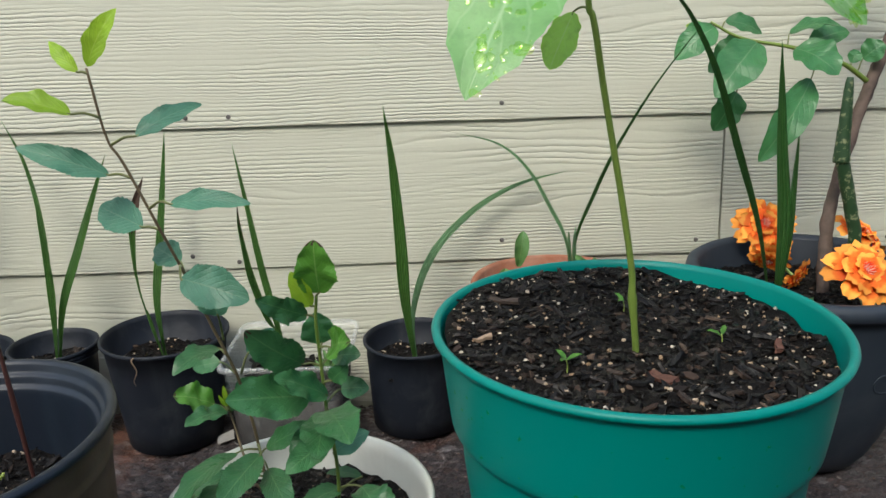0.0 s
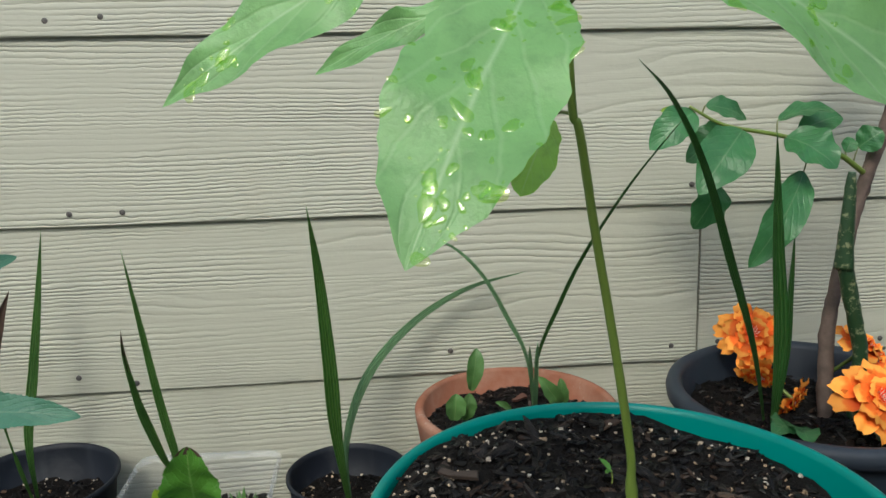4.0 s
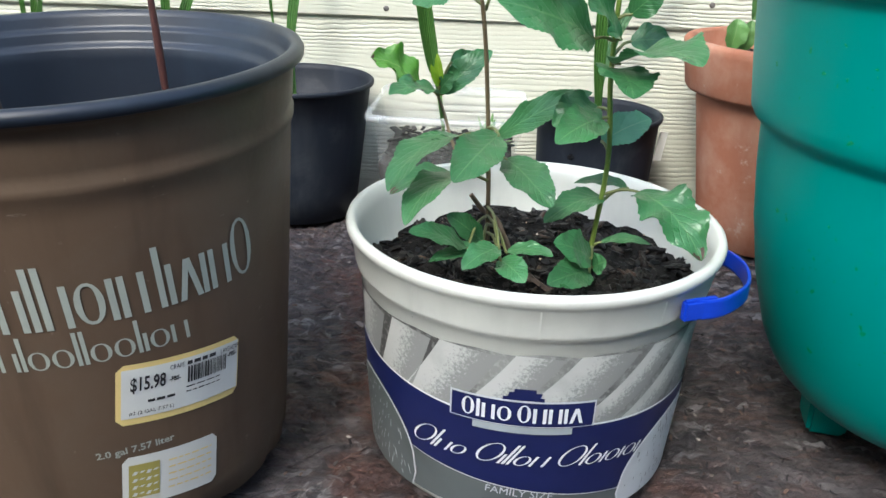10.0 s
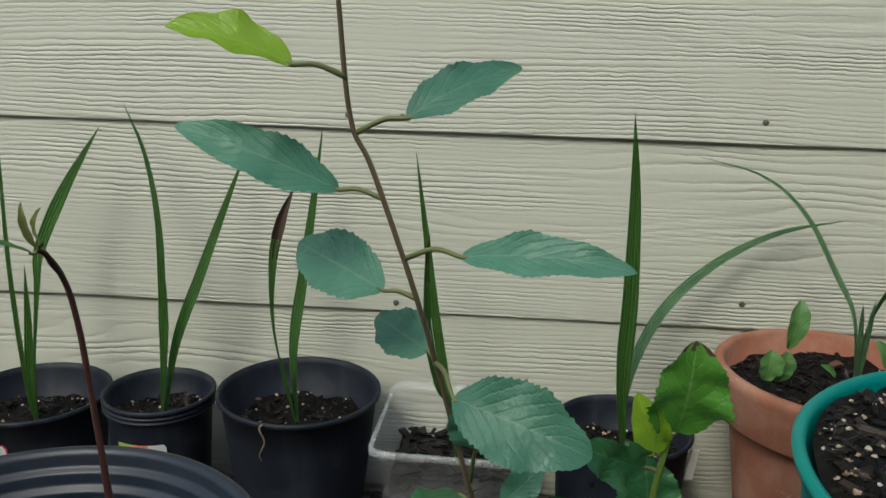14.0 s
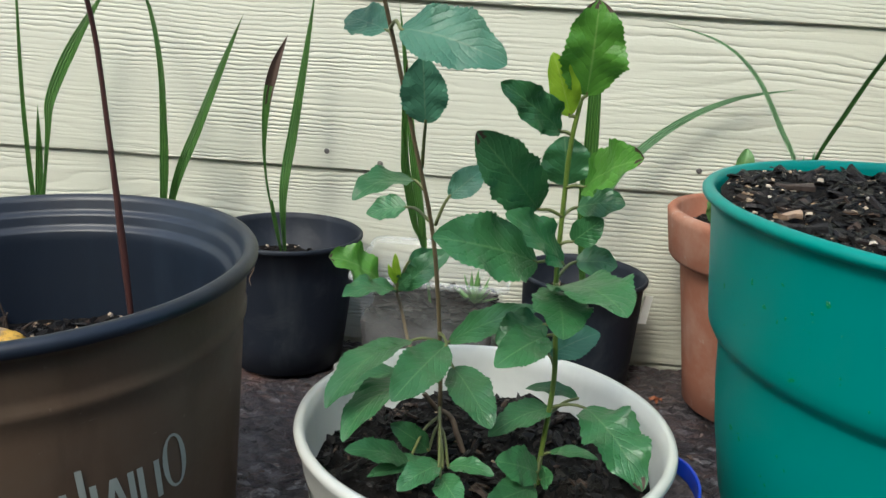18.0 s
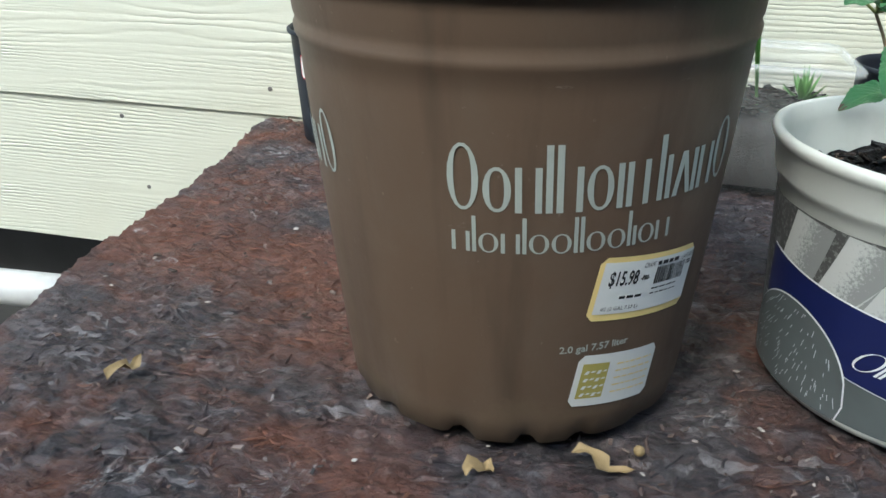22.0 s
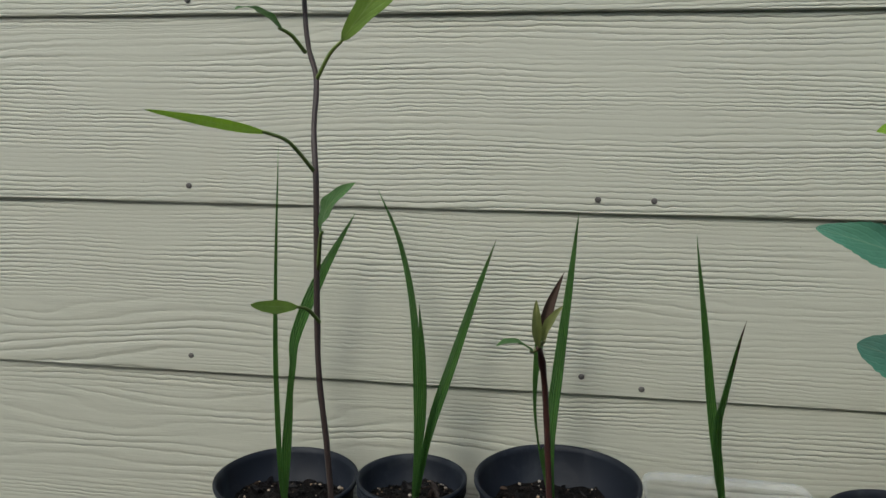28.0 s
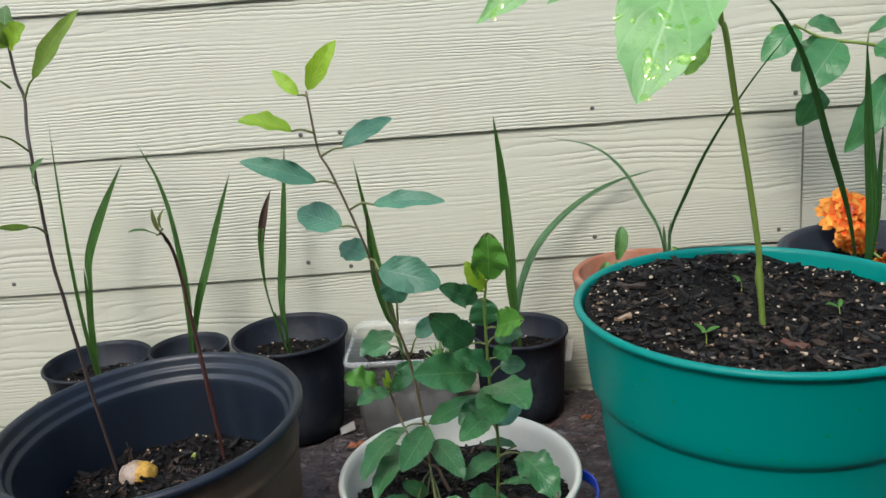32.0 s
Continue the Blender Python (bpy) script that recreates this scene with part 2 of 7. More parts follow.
def strands_mat():
    m = Mat("board_strands", (0.06, 0.04, 0.036), 0.65)
    m.islands((0.0, (0.015, 0.013, 0.014)), (0.35, (0.04, 0.034, 0.036)), (0.7, (0.072, 0.056, 0.056)), (0.9, (0.1, 0.066, 0.054)), (0.975, (0.15, 0.13, 0.13)), (1.0, (0.36, 0.34, 0.33)))
    at = m.coords()
    sx = m.node("SeparateXYZ")
    m.link(at, sx.inputs[0])
    rusty = m.math("SUBTRACT", m.noise(at, 7.0, 6, 0.68, 0.6), m.math("MULTIPLY", sx.outputs["X"], 0.22))
    m.blend(m.ramp(rusty, (0.56, 0.0), (0.7, 0.85)), (0.17, 0.062, 0.03))
    m.blend(m.ramp(m.noise(at, 70, 6, 0.75), (0.52, 0.0), (0.68, 0.7)), (0.03, 0.025, 0.025))
    m.blend(m.ramp(m.noise(at, 30, 6, 0.78, 1.2), (0.64, 0.0), (0.7, 0.7)), (0.42, 0.4, 0.39))
    m.rough(m.noise(at, 40, 3), 0.4, 0.85)
    m.bump(m.noise(at, 160, 6, 0.75), 1.0, 0.003)
    return m.m


def soil_mat():
    m = Mat("potting_soil", (0.006, 0.005, 0.0045), 0.75, spec=0.15)
    at = m.coords()
    m.blend(m.ramp(m.noise(at, 70, 4, 0.7), (0.52, 0.0), (0.75, 0.8)), (0.018, 0.0135, 0.011))
    m.rough(m.noise(at, 60, 2), 0.4, 0.9)
    m.bump(m.noise(at, 150, 5, 0.7), 0.9, 0.004)
    return m.m


def chips_mat():
    m = Mat("bark_chips", (0.02, 0.014, 0.011), 0.55, spec=0.22)
    m.islands((0.0, (0.003, 0.0027, 0.0027)), (0.7, (0.006, 0.005, 0.0045)), (0.9, (0.015, 0.0105, 0.0085)), (0.98, (0.045, 0.028, 0.02)), (1.0, (0.1, 0.065, 0.045)))
    m.rough(m.noise(m.coords(), 90, 2), 0.2, 0.7)
    m.bump(m.noise(m.coords((1, 1, 1)), 300, 3), 0.4, 0.001)
    return m.m


def chunk_mat():
    m = Mat("bark_chunk", (0.02, 0.014, 0.011), 0.5, spec=0.3)
    m.col = m.ramp(m.node("ObjectInfo").outputs["Random"], (0.0, (0.003, 0.003, 0.0035)), (0.6, (0.007, 0.0058, 0.006)), (0.85, (0.016, 0.011, 0.0095)), (0.96, (0.045, 0.028, 0.02)), (1.0, (0.11, 0.075, 0.055)))
    at = m.coords()
    m.blend(m.ramp(m.noise(m.coords((1, 4, 1)), 260, 3, 0.6), (0.5, 0.0), (0.65, 0.6)), (0.004, 0.0035, 0.0035))
    m.rough(m.noise(at, 120, 2), 0.25, 0.75)
    m.bump(m.noise(m.coords((1, 5, 1)), 300, 3), 0.7, 0.0015)
    return m.m


def perlite_mat():
    m = Mat("perlite_grains", (0.6, 0.52, 0.42), 0.85)
    m.islands((0.0, (0.5, 0.45, 0.38)), (0.4, (0.45, 0.35, 0.25)), (1.0, (0.22, 0.14, 0.075)))
    return m.m


def leaf_mat(name, base, vein, rough=0.35, through=0.25, spots=0.25, ribs=False, pairs=50.0, lines=0.1, wob=0.16):
    m = Mat(name, base, rough, spec=0.5)
    at = m.coords()
    m.blend(m.ramp(m.noise(at, 45, 3), (0.35, 0.0), (0.75, 0.6)), tuple(c * 1.4 for c in base))
    m.blend(m.ramp(m.noise(at, 110, 4, 0.65), (0.5, 0.0), (0.7, 0.35)), tuple(c * 0.62 for c in base))
    m.blend(m.ramp(m.noise(at, 170, 3, 0.6), (0.66, 0.0), (0.76, spots)), vein)
    # veins run across the blade's own coordinates
    sep = m.node("SeparateXYZ")
    m.link(m.node("TexCoord").outputs["UV"], sep.inputs[0])
    u = m.math("ABSOLUTE", m.math("SUBTRACT", sep.outputs["X"], 0.5), 0)
    if ribs:
        line = m.math("SINE", m.math("MULTIPLY", sep.outputs["X"], 32.0), 0)
        m.blend(m.ramp(line, (0.25, 0.0), (0.9, 0.8)), vein)
        m.bump(line, 1.0, 0.0016)
    else:
        sway = m.math("MULTIPLY", m.noise(at, 50, 3), wob)
        side = m.math("SINE", m.math("MULTIPLY", m.math("ADD", m.math("SUBTRACT", sep.outputs["Y"], m.math("MULTIPLY", u, 0.75)), sway), pairs), 0)
        m.blend(m.ramp(side, (0.9, 0.0), (1.0, lines)), vein)
        m.blend(m.ramp(u, (0.0, 0.75), (0.03, 0.0)), vein)
        m.bump(m.ramp(side, (0.0, 1.0), (0.75, 0.85), (1.0, 0.0)), 0.3, 0.001)
        m.bump(m.noise(at, 95, 4, 0.6), 0.5, 0.0028)
    m.rough(m.noise(at, 60, 3), rough * 0.8, rough * 1.8)
    m.tint(0.16)
    # thin leaves let some light through
    tr = m.node("BsdfTranslucent")
    mix = m.node("MixShader", Fac=through)
    m.link(m.col, tr.inputs["Color"])
    m.link(m.b.outputs[0], mix.inputs[1])
    m.link(tr.outputs[0], mix.inputs[2])
    m.link(mix.outputs[0], m.t.nodes["Material Output"].inputs["Surface"])
    return m.m


def plain(name, base, rough=0.5, vary=0.3, scale=80, bump=0.2, metal=0.0, dark=0.6):
    m = Mat(name, base, rough, metal)
    at = m.coords()
    m.blend(m.ramp(m.noise(at, scale, 4, 0.6), (0.4, 0.0), (0.75, vary)), tuple(c * dark for c in base))
    m.bump(m.noise(at, scale * 4, 3), bump, 0.0008)
    return m.m


M_SIDING = siding_paint()
M_BOARD = board_rust()
M_STRANDS = strands_mat()
M_SOIL, M_CHIPS, M_CHUNK, M_PERLITE = soil_mat(), chips_mat(), chunk_mat(), perlite_mat()
M_TEAL = plastic("teal_plastic", (0.0, 0.21, 0.18), 0.36, (0.04, 0.26, 0.22), 0.1, 12, 0.3)
M_BROWN = brown_plastic()
M_BROWNIN = plastic("dark_pot_lining", (0.009, 0.014, 0.024), 0.36, (0.04, 0.06, 0.085), 0.35, 9)
M_BLACK = plastic("black_pot_plastic", (0.009, 0.012, 0.019), 0.5, (0.06, 0.068, 0.075), 0.45, 26, 0.3)
M_GREY = plastic("charcoal_planter_plastic", (0.024, 0.033, 0.047), 0.45, (0.07, 0.078, 0.09), 0.35, 16, 0.35)
M_WHITE = plastic("white_pail_plastic", (0.6, 0.615, 0.57), 0.33, (0.36, 0.37, 0.345), 0.4, 14)
M_BLUEPRINT = plain("blue_print", (0.009, 0.014, 0.075), 0.35, 0.3, 60, 0.05)
M_GREYPRINT = plain("grey_print", (0.32, 0.36, 0.38), 0.4, 0.6, 40, 0.05)
M_BLUE = plain("blue_handle_plastic", (0.008, 0.045, 0.48), 0.3, 0.2, 60, 0.1)
M_PRINT = plain("pale_grey_print", (0.33, 0.36, 0.32), 0.5, 0.25, 90, 0.05)
M_STICKER = plain("white_sticker", (0.6, 0.61, 0.58), 0.45, 0.15, 40, 0.05)
M_YELLOW = plain("yellow_sticker_border", (0.72, 0.56, 0.22), 0.45, 0.3, 60, 0.05)
M_GOLD = plain("olive_gold_print", (0.36, 0.31, 0.08), 0.5, 0.3, 90, 0.05)
M_INK = plain("black_ink", (0.02, 0.02, 0.022), 0.6, 0.2, 90, 0.0)
M_RED = plain("red_ink", (0.5, 0.03, 0.05), 0.5, 0.2, 90, 0.0)
M_ORANGEINK = plain("orange_ink", (0.62, 0.12, 0.03), 0.5, 0.2, 90, 0.0)
M_LIMEINK = plain("lime_ink", (0.3, 0.4, 0.04), 0.5, 0.2, 90, 0.0)
M_NAIL = plain("dull_nail_head", (0.11, 0.1, 0.09), 0.6, 0.6, 600, 0.3)
M_PVC = plain("white_pipe_plastic", (0.5, 0.5, 0.48), 0.35, 0.35, 30, 0.1)
M_DARKWOOD = plain("dark_damp_timber", (0.04, 0.032, 0.026), 0.8, 0.6, 30, 0.5)
M_GROUND = plain("damp_earth", (0.05, 0.042, 0.034), 0.9, 0.7, 12, 0.8)
# dark colour carries the shade of the gap below the siding; also backs the boards
M_WALLBACK = plain("shaded_gap_dark", (0.06, 0.058, 0.055), 0.85, 0.5, 20, 0.4)


def terracotta():
    m = Mat("terracotta", (0.3, 0.12, 0.07), 0.85, spec=0.25)
    at = m.coords()
    m.blend(m.ramp(m.noise(at, 16, 5, 0.65), (0.45, 0.0), (0.68, 0.6)), (0.42, 0.26, 0.19))
    m.blend(m.ramp(m.noise(m.coords((1, 1, 0.25)), 30, 4), (0.5, 0.0), (0.75, 0.6)), (0.22, 0.085, 0.05))
    m.blend(m.ramp(m.noise(at, 34, 6, 0.7), (0.62, 0.0), (0.72, 0.6)), (0.5, 0.42, 0.36))
    m.bump(m.noise(at, 300, 3), 0.25, 0.001)
    return m.m


M_TERRA = terracotta()


def clear_plastic(name, thin, thick):
    """Thin cloudy plastic: mostly see-through, with a pale glossy skin."""
    m = Mat(name, (0.78, 0.8, 0.78), 0.22)
    m.rough(m.noise(m.coords(), 30, 4), 0.1, 0.4)
    tr = m.node("BsdfTransparent")
    mix = m.node("MixShader")
    cloud = m.ramp(m.noise(m.coords(), 45, 4), (0.35, thin), (0.7, thick))
    m.link(cloud, mix.inputs[0])
    m.link(tr.outputs[0], mix.inputs[1])
    m.link(m.b.outputs[0], mix.inputs[2])
    m.link(mix.outputs[0], m.t.nodes["Material Output"].inputs["Surface"])
    return m.m


M_CLEAR = clear_plastic("clear_plastic", 0.03, 0.09)
M_APPLE = leaf_mat("apple_leaf", (0.042, 0.145, 0.052), (0.12, 0.25, 0.1), 0.24, 0.2)
M_APPLEBLUE = leaf_mat("grey_green_apple_leaf", (0.075, 0.215, 0.135), (0.17, 0.31, 0.2), 0.34, 0.25)
M_YOUNG = leaf_mat("young_leaf", (0.26, 0.43, 0.03), (0.36, 0.5, 0.1), 0.35, 0.4)
M_YOUNGISH = leaf_mat("fresh_green_leaf", (0.08, 0.23, 0.03), (0.2, 0.36, 0.1), 0.3, 0.3)
M_AVOY = leaf_mat("young_avocado_leaf", (0.2, 0.32, 0.05), (0.32, 0.42, 0.14), 0.4, 0.4)
M_BUD = leaf_mat("avocado_bud", (0.19, 0.215, 0.07), (0.3, 0.3, 0.14), 0.4, 0.35)
M_AVO = leaf_mat("avocado_leaf", (0.1, 0.21, 0.06), (0.24, 0.34, 0.14), 0.4, 0.35)
M_BIG = leaf_mat("broad_leaf", (0.21, 0.43, 0.155), (0.42, 0.62, 0.33), 0.3, 0.35, 0.05, pairs=30.0, lines=0.22, wob=0.07)
M_BIGYOUNG = leaf_mat("young_broad_leaf", (0.3, 0.56, 0.1), (0.42, 0.66, 0.22), 0.32, 0.55, 0.05, pairs=30.0, lines=0.2, wob=0.07)
M_CITRUS = leaf_mat("citrus_leaf", (0.05, 0.175, 0.06), (0.15, 0.28, 0.13), 0.26, 0.28)
M_BLADE = leaf_mat("palm_blade", (0.068, 0.195, 0.036), (0.17, 0.34, 0.085), 0.34, 0.3, 0.2, True)
M_STRAP = leaf_mat("strap_blade", (0.045, 0.15, 0.032), (0.085, 0.2, 0.055), 0.34, 0.2, 0.1, True)
M_GRASS = leaf_mat("grass_blade", (0.17, 0.36, 0.17), (0.25, 0.42, 0.2), 0.42, 0.35, 0.15, True)
M_SUCC = leaf_mat("succulent_leaf", (0.1, 0.22, 0.06), (0.2, 0.32, 0.12), 0.35, 0.15, 0.15)
M_STALK = plain("brown_green_stalk", (0.13, 0.15, 0.05), 0.5, 0.4, 80, 0.2)
# for the added walls out of view that keep low light off the pots
M_LIGHTBLOCK = plain("dark_light_block_wall", (0.085, 0.095, 0.085), 0.9, 0.6, 3, 0.5)
M_DRY = plain("dry_brown_tip", (0.055, 0.03, 0.018), 0.7, 0.5, 200, 0.3)
M_REDSTEM = plain("red_brown_stem", (0.062, 0.022, 0.018), 0.5, 0.5, 120, 0.3)
M_TWIG = plain("purple_brown_twig", (0.055, 0.037, 0.032), 0.55, 0.5, 120, 0.3)
M_BARKSTEM = plain("brown_bark", (0.15, 0.11, 0.06), 0.65, 0.6, 150, 0.4)
M_GREENSTEM = plain("green_stem", (0.15, 0.22, 0.04), 0.45, 0.4, 60, 0.2, dark=0.7)
M_LIMESTEM = plain("lime_stem", (0.28, 0.36, 0.08), 0.45, 0.4, 60, 0.2, dark=0.7)
M_WOODY = plain("grey_woody_bark", (0.125, 0.088, 0.07), 0.85, 0.85, 60, 1.0, dark=0.35)


def cactus_mat():
    m = Mat("spotted_cactus_skin", (0.02, 0.055, 0.02), 0.5)
    at = m.coords()
    m.blend(m.ramp(m.noise(at, 150, 4, 0.7), (0.54, 0.0), (0.64, 0.85)), (0.27, 0.28, 0.15))
    m.bump(m.noise(at, 120, 3), 0.5, 0.002)
    return m.m


M_CACTUS = cactus_mat()


def petal_mat():
    m = Mat("orange_petal", (0.82, 0.22, 0.025), 0.65, spec=0.2)
    uv = m.node("TexCoord").outputs["UV"]
    sep = m.node("SeparateXYZ")
    m.link(uv, sep.inputs[0])
    m.blend(m.ramp(m.noise(m.coords(), 70, 2), (0.4, 0.0), (0.65, 0.8)), (0.85, 0.14, 0.012))
    edge = m.math("ADD", sep.outputs["Y"], m.math("MULTIPLY", m.noise(m.coords(), 110, 3), 0.35))
    m.blend(m.ramp(edge, (0.5, 1.0), (0.95, 0.0)), (0.66, 0.04, 0.006))
    m.blend(m.ramp(edge, (0.9, 0.0), (1.15, 0.75)), (0.9, 0.4, 0.07))
    m.tint(0.28)
    return m.m


M_PETAL = petal_mat()


# ---------------------------------------------------------------- mesh helpers
def mesh_of(name, verts, faces, material, smooth=True, uvs=None):
    me = bpy.data.meshes.new(name)
    me.from_pydata([tuple(v) for v in verts], [], faces)
    if material:
        me.materials.append(material)
    if smooth:
        me.polygons.foreach_set("use_smooth", [True] * len(me.polygons))
    if uvs is not None:
        layer = me.uv_layers.new(name="uv")
        flat = [0.0] * (2 * len(me.loops))
        for loop in me.loops:
            flat[2 * loop.index : 2 * loop.index + 2] = uvs[loop.vertex_index]
        layer.data.foreach_set("uv", flat)
    me.update()
    return me


def part(name, me, parent=None, label="", at=None):
    """Link a mesh as one object under a thing or a part."""
    ob = new(name, me)
    if parent is not None:
        ob.parent = parent
    if at is not None:
        ob.matrix_basis = at
    if label:
        ob["label"] = label
    return ob


def thing(name, x, y, z, label, category, group="", kind=""):
    ob = new(name)
    ob.empty_display_size = 0.02
    ob.location = (x, y, z)
    return tagged(ob, label, category, group, kind)


def lathe(name, profile, material, n=72, close=False, wave=None):
    """Turn (radius, height) pairs round z. wave(angle, index) may move a ring's points."""
    verts, faces = [], []
    for k, (r, z) in enumerate(profile):
        for i in range(n):
            a = 2 * math.pi * i / n
            rr, zz = (r, z) if wave is None else wave(a, k, r, z)
            verts.append((rr * math.cos(a), rr * math.sin(a), zz))
    rings = len(profile)
    for k in range(rings - (0 if close else 1)):
        for i in range(n):
            a, b = k * n + i, k * n + (i + 1) % n
            c, d = ((k + 1) % rings) * n + (i + 1) % n, ((k + 1) % rings) * n + i
            faces.append((a, b, c, d))
    return mesh_of(name, verts, faces, material)


def spline(points, steps):
    """Points along a smooth line through the given ones."""
    pts = [Vector(p) for p in points]
    ext = [pts[0] * 2 - pts[1], *pts, pts[-1] * 2 - pts[-2]]
    out = []
    for k in range(len(pts) - 1):
        a, b, c, d = ext[k : k + 4]
        for s in range(steps):
            t = s / steps
            out.append(0.5 * ((2 * b) + (c - a) * t + (2 * a - 5 * b + 4 * c - d) * t * t + (3 * b - a - 3 * c + d) * t**3))
    return [*out, pts[-1]]


def tube(name, points, r0, r1, material, n=10, steps=5, lump=0.0, knots=()):
    """A tapered, slightly uneven stem along a line."""
    line = spline(points, steps) if steps else [Vector(p) for p in points]
    verts, faces = [], []
    side = Vector((1, 0, 0))
    for k, p in enumerate(line):
        ahead = (line[min(k + 1, len(line) - 1)] - line[max(k - 1, 0)]).normalized()
        if abs(ahead.dot(side)) > 0.9:
            side = Vector((0, 1, 0))
        u = (side - ahead * side.dot(ahead)).normalized()
        v = ahead.cross(u)
        side = u
        f = k / (len(line) - 1)
        r = r0 + (r1 - r0) * f
        for kf, extra in knots:
            r *= 1 + extra * math.exp(-(((f - kf) * (len(line)) / 1.2) ** 2))
        for i in range(n):
            a = 2 * math.pi * i / n
            rr = r * (1 + lump * noise.noise(Vector((p.x * 180 + i, p.y * 180, p.z * 180))))
            verts.append(p + u * rr * math.cos(a) + v * rr * math.sin(a))
    for k in range(len(line) - 1):
        for i in range(n):
            faces.append((k * n + i, k * n + (i + 1) % n, (k + 1) * n + (i + 1) % n, (k + 1) * n + i))
    faces.append(tuple(range(n))[::-1])
    faces.append(tuple((len(line) - 1) * n + i for i in range(n)))
    return mesh_of(name, verts, faces, material)


def blade_mesh(name, line, width, material, up, shape, cup=0.25, wavy=0.0, teeth=0, tooth=0.05, cross=7, thick=0.0004, twist=0.0, fold=0.0, seed=0, ragged=0.0):
    """A leaf along a line of points. shape(f) is its half width, 0 to 1; up: the way its upper face looks; cup: how far
    the margins rise; wavy: ripple of the margins; teeth: serrations a side."""
    verts, faces, uvs = [], [], []
    n = len(line)
    up = Vector(up).normalized()
    for k, p in enumerate(line):
        ahead = (line[min(k + 1, n - 1)] - line[max(k - 1, 0)]).normalized()
        f = k / (n - 1)
        s = ahead.cross(up)
        s = s.normalized() if s.length > 1e-4 else Vector((1, 0, 0))
        if twist:
            s = Matrix.Rotation(twist * f, 3, ahead) @ s
        nrm = s.cross(ahead).normalized()
        w = width * shape(f)
        if teeth:
            ph = (f * teeth) % 1.0
            w *= 1 + tooth * (ph - 0.5) * 2 * min(1, 6 * (1 - f))
        w *= 1 + ragged * noise.noise(Vector((f * 9, seed * 3.1, 0.5))) + 0.4 * ragged * noise.noise(Vector((f * 31, seed * 1.3, 2.5)))
        for j in range(cross):
            c = 2 * j / (cross - 1) - 1
            lift = cup * w * abs(c) ** 1.6 + fold * w * abs(c)
            if wavy:
                lift += wavy * w * abs(c) ** 2 * math.sin(f * 17 + seed + (2.0 if c > 0 else 0)) + 0.5 * wavy * w * noise.noise(Vector((f * 6, c * 2, seed * 1.7)))
            verts.append(p + s * (w * c) + nrm * lift)
            uvs.append((0.5 + 0.5 * c, f))
    m = len(verts)
    for k in range(n - 1):
        for j in range(cross - 1):
            a = k * cross + j
            faces.append((a, a + 1, a + cross + 1, a + cross))
    me = mesh_of(name, verts, faces, material, True, uvs)
    return me


def oval(f, belly=0.42, point=1.0):
    """Half width of an oval leaf that is widest at belly and ends in a tip."""
    if f < belly:
        return max(0.0, math.sin(0.5 * math.pi * f / belly)) ** 0.62
    g = (f - belly) / (1 - belly)
    return max(0.0, math.cos(0.5 * math.pi * g)) ** (0.66 * point) * (1 - 0.1 * g * point)


def strap(f):
    g = min(1.0, f / 0.42)
    return (0.26 + 0.74 * g * g * (3 - 2 * g)) * max(0.0, 1 - f**2.8)


def paddle(f, belly):
    """Half width of a blade on a thin stalk that is widest at belly."""
    if f < belly:
        g = max(0.0, (f - 0.25 * belly) / (0.75 * belly))
        return 0.2 + 0.8 * g * g * (3 - 2 * g)
    return max(0.0, 1 - ((f - belly) / (1 - belly)) ** 1.35)


def leaf(parent, base, tip, width, material, up=(0, -0.6, 0.8), sag=0.12, belly=0.42, point=1.0, cup=0.22, wavy=0.12, teeth=0, seed=0, name="leaf", label="", steps=22, fold=0.0, twist=0.0, scorch=0.0, ragged=0.1):
    """A leaf from its base to its tip, both relative to its plant's foot."""
    b, t = Vector(base), Vector(tip)
    steps = max(steps, teeth * 3)
    length = (t - b).length
    upv = Vector(up).normalized()
    line = []
    for k in range(steps + 1):
        f = k / steps
        line.append(b.lerp(t, f) + upv * (sag * length * 4 * f * (1 - f)))
    me = blade_mesh(name, line, width / 2, material, up, lambda f: oval(f, belly, point), cup, wavy, teeth, seed=seed, fold=fold, twist=twist, ragged=ragged)
    if scorch:
        # withered brown patches along the tip and the margin
        me.materials.append(M_DRY)
        for q in me.polygons:
            k, j = divmod(q.index, 6)
            f, edge = k / steps, j in (0, 5)
            if f > 1 - scorch * 0.5 + 0.08 * math.sin(j * 2.3 + seed) or (scorch > 0.2 and edge and math.sin(f * 9 + seed + j) > 1 - scorch * 1.6):
                q.material_index = 1
    return part(name, me, parent, label)


def blade(parent, points, width, material, up=(0, -1, 0.15), fold=0.6, twist=0.0, name="blade", label="", dry=0.0, steps=7, belly=0.0):
    """A long pleated blade along a line through the points; dry: length of a withered tip."""
    line = spline(points, steps)
    ob = part(name, blade_mesh(name, line, width / 2, material, up, (lambda f: paddle(f, belly)) if belly else strap, 0.05, 0.0, 0, cross=7, twist=twist, fold=fold), parent, label)
    if dry:
        ob.data.materials.append(M_DRY)
        for q in ob.data.polygons:
            if (q.index // 6) / (len(line) - 1) > 1 - dry * 0.9 + 0.07 * math.sin(q.index * 2.1):
                q.material_index = 1
    return ob


# ---------------------------------------------------------------- the setting
WALL = Matrix.Translation((0, 0.012, 0)) @ Matrix.Rotation(radians(-1.4), 4, "X")  # the siding leans back a little


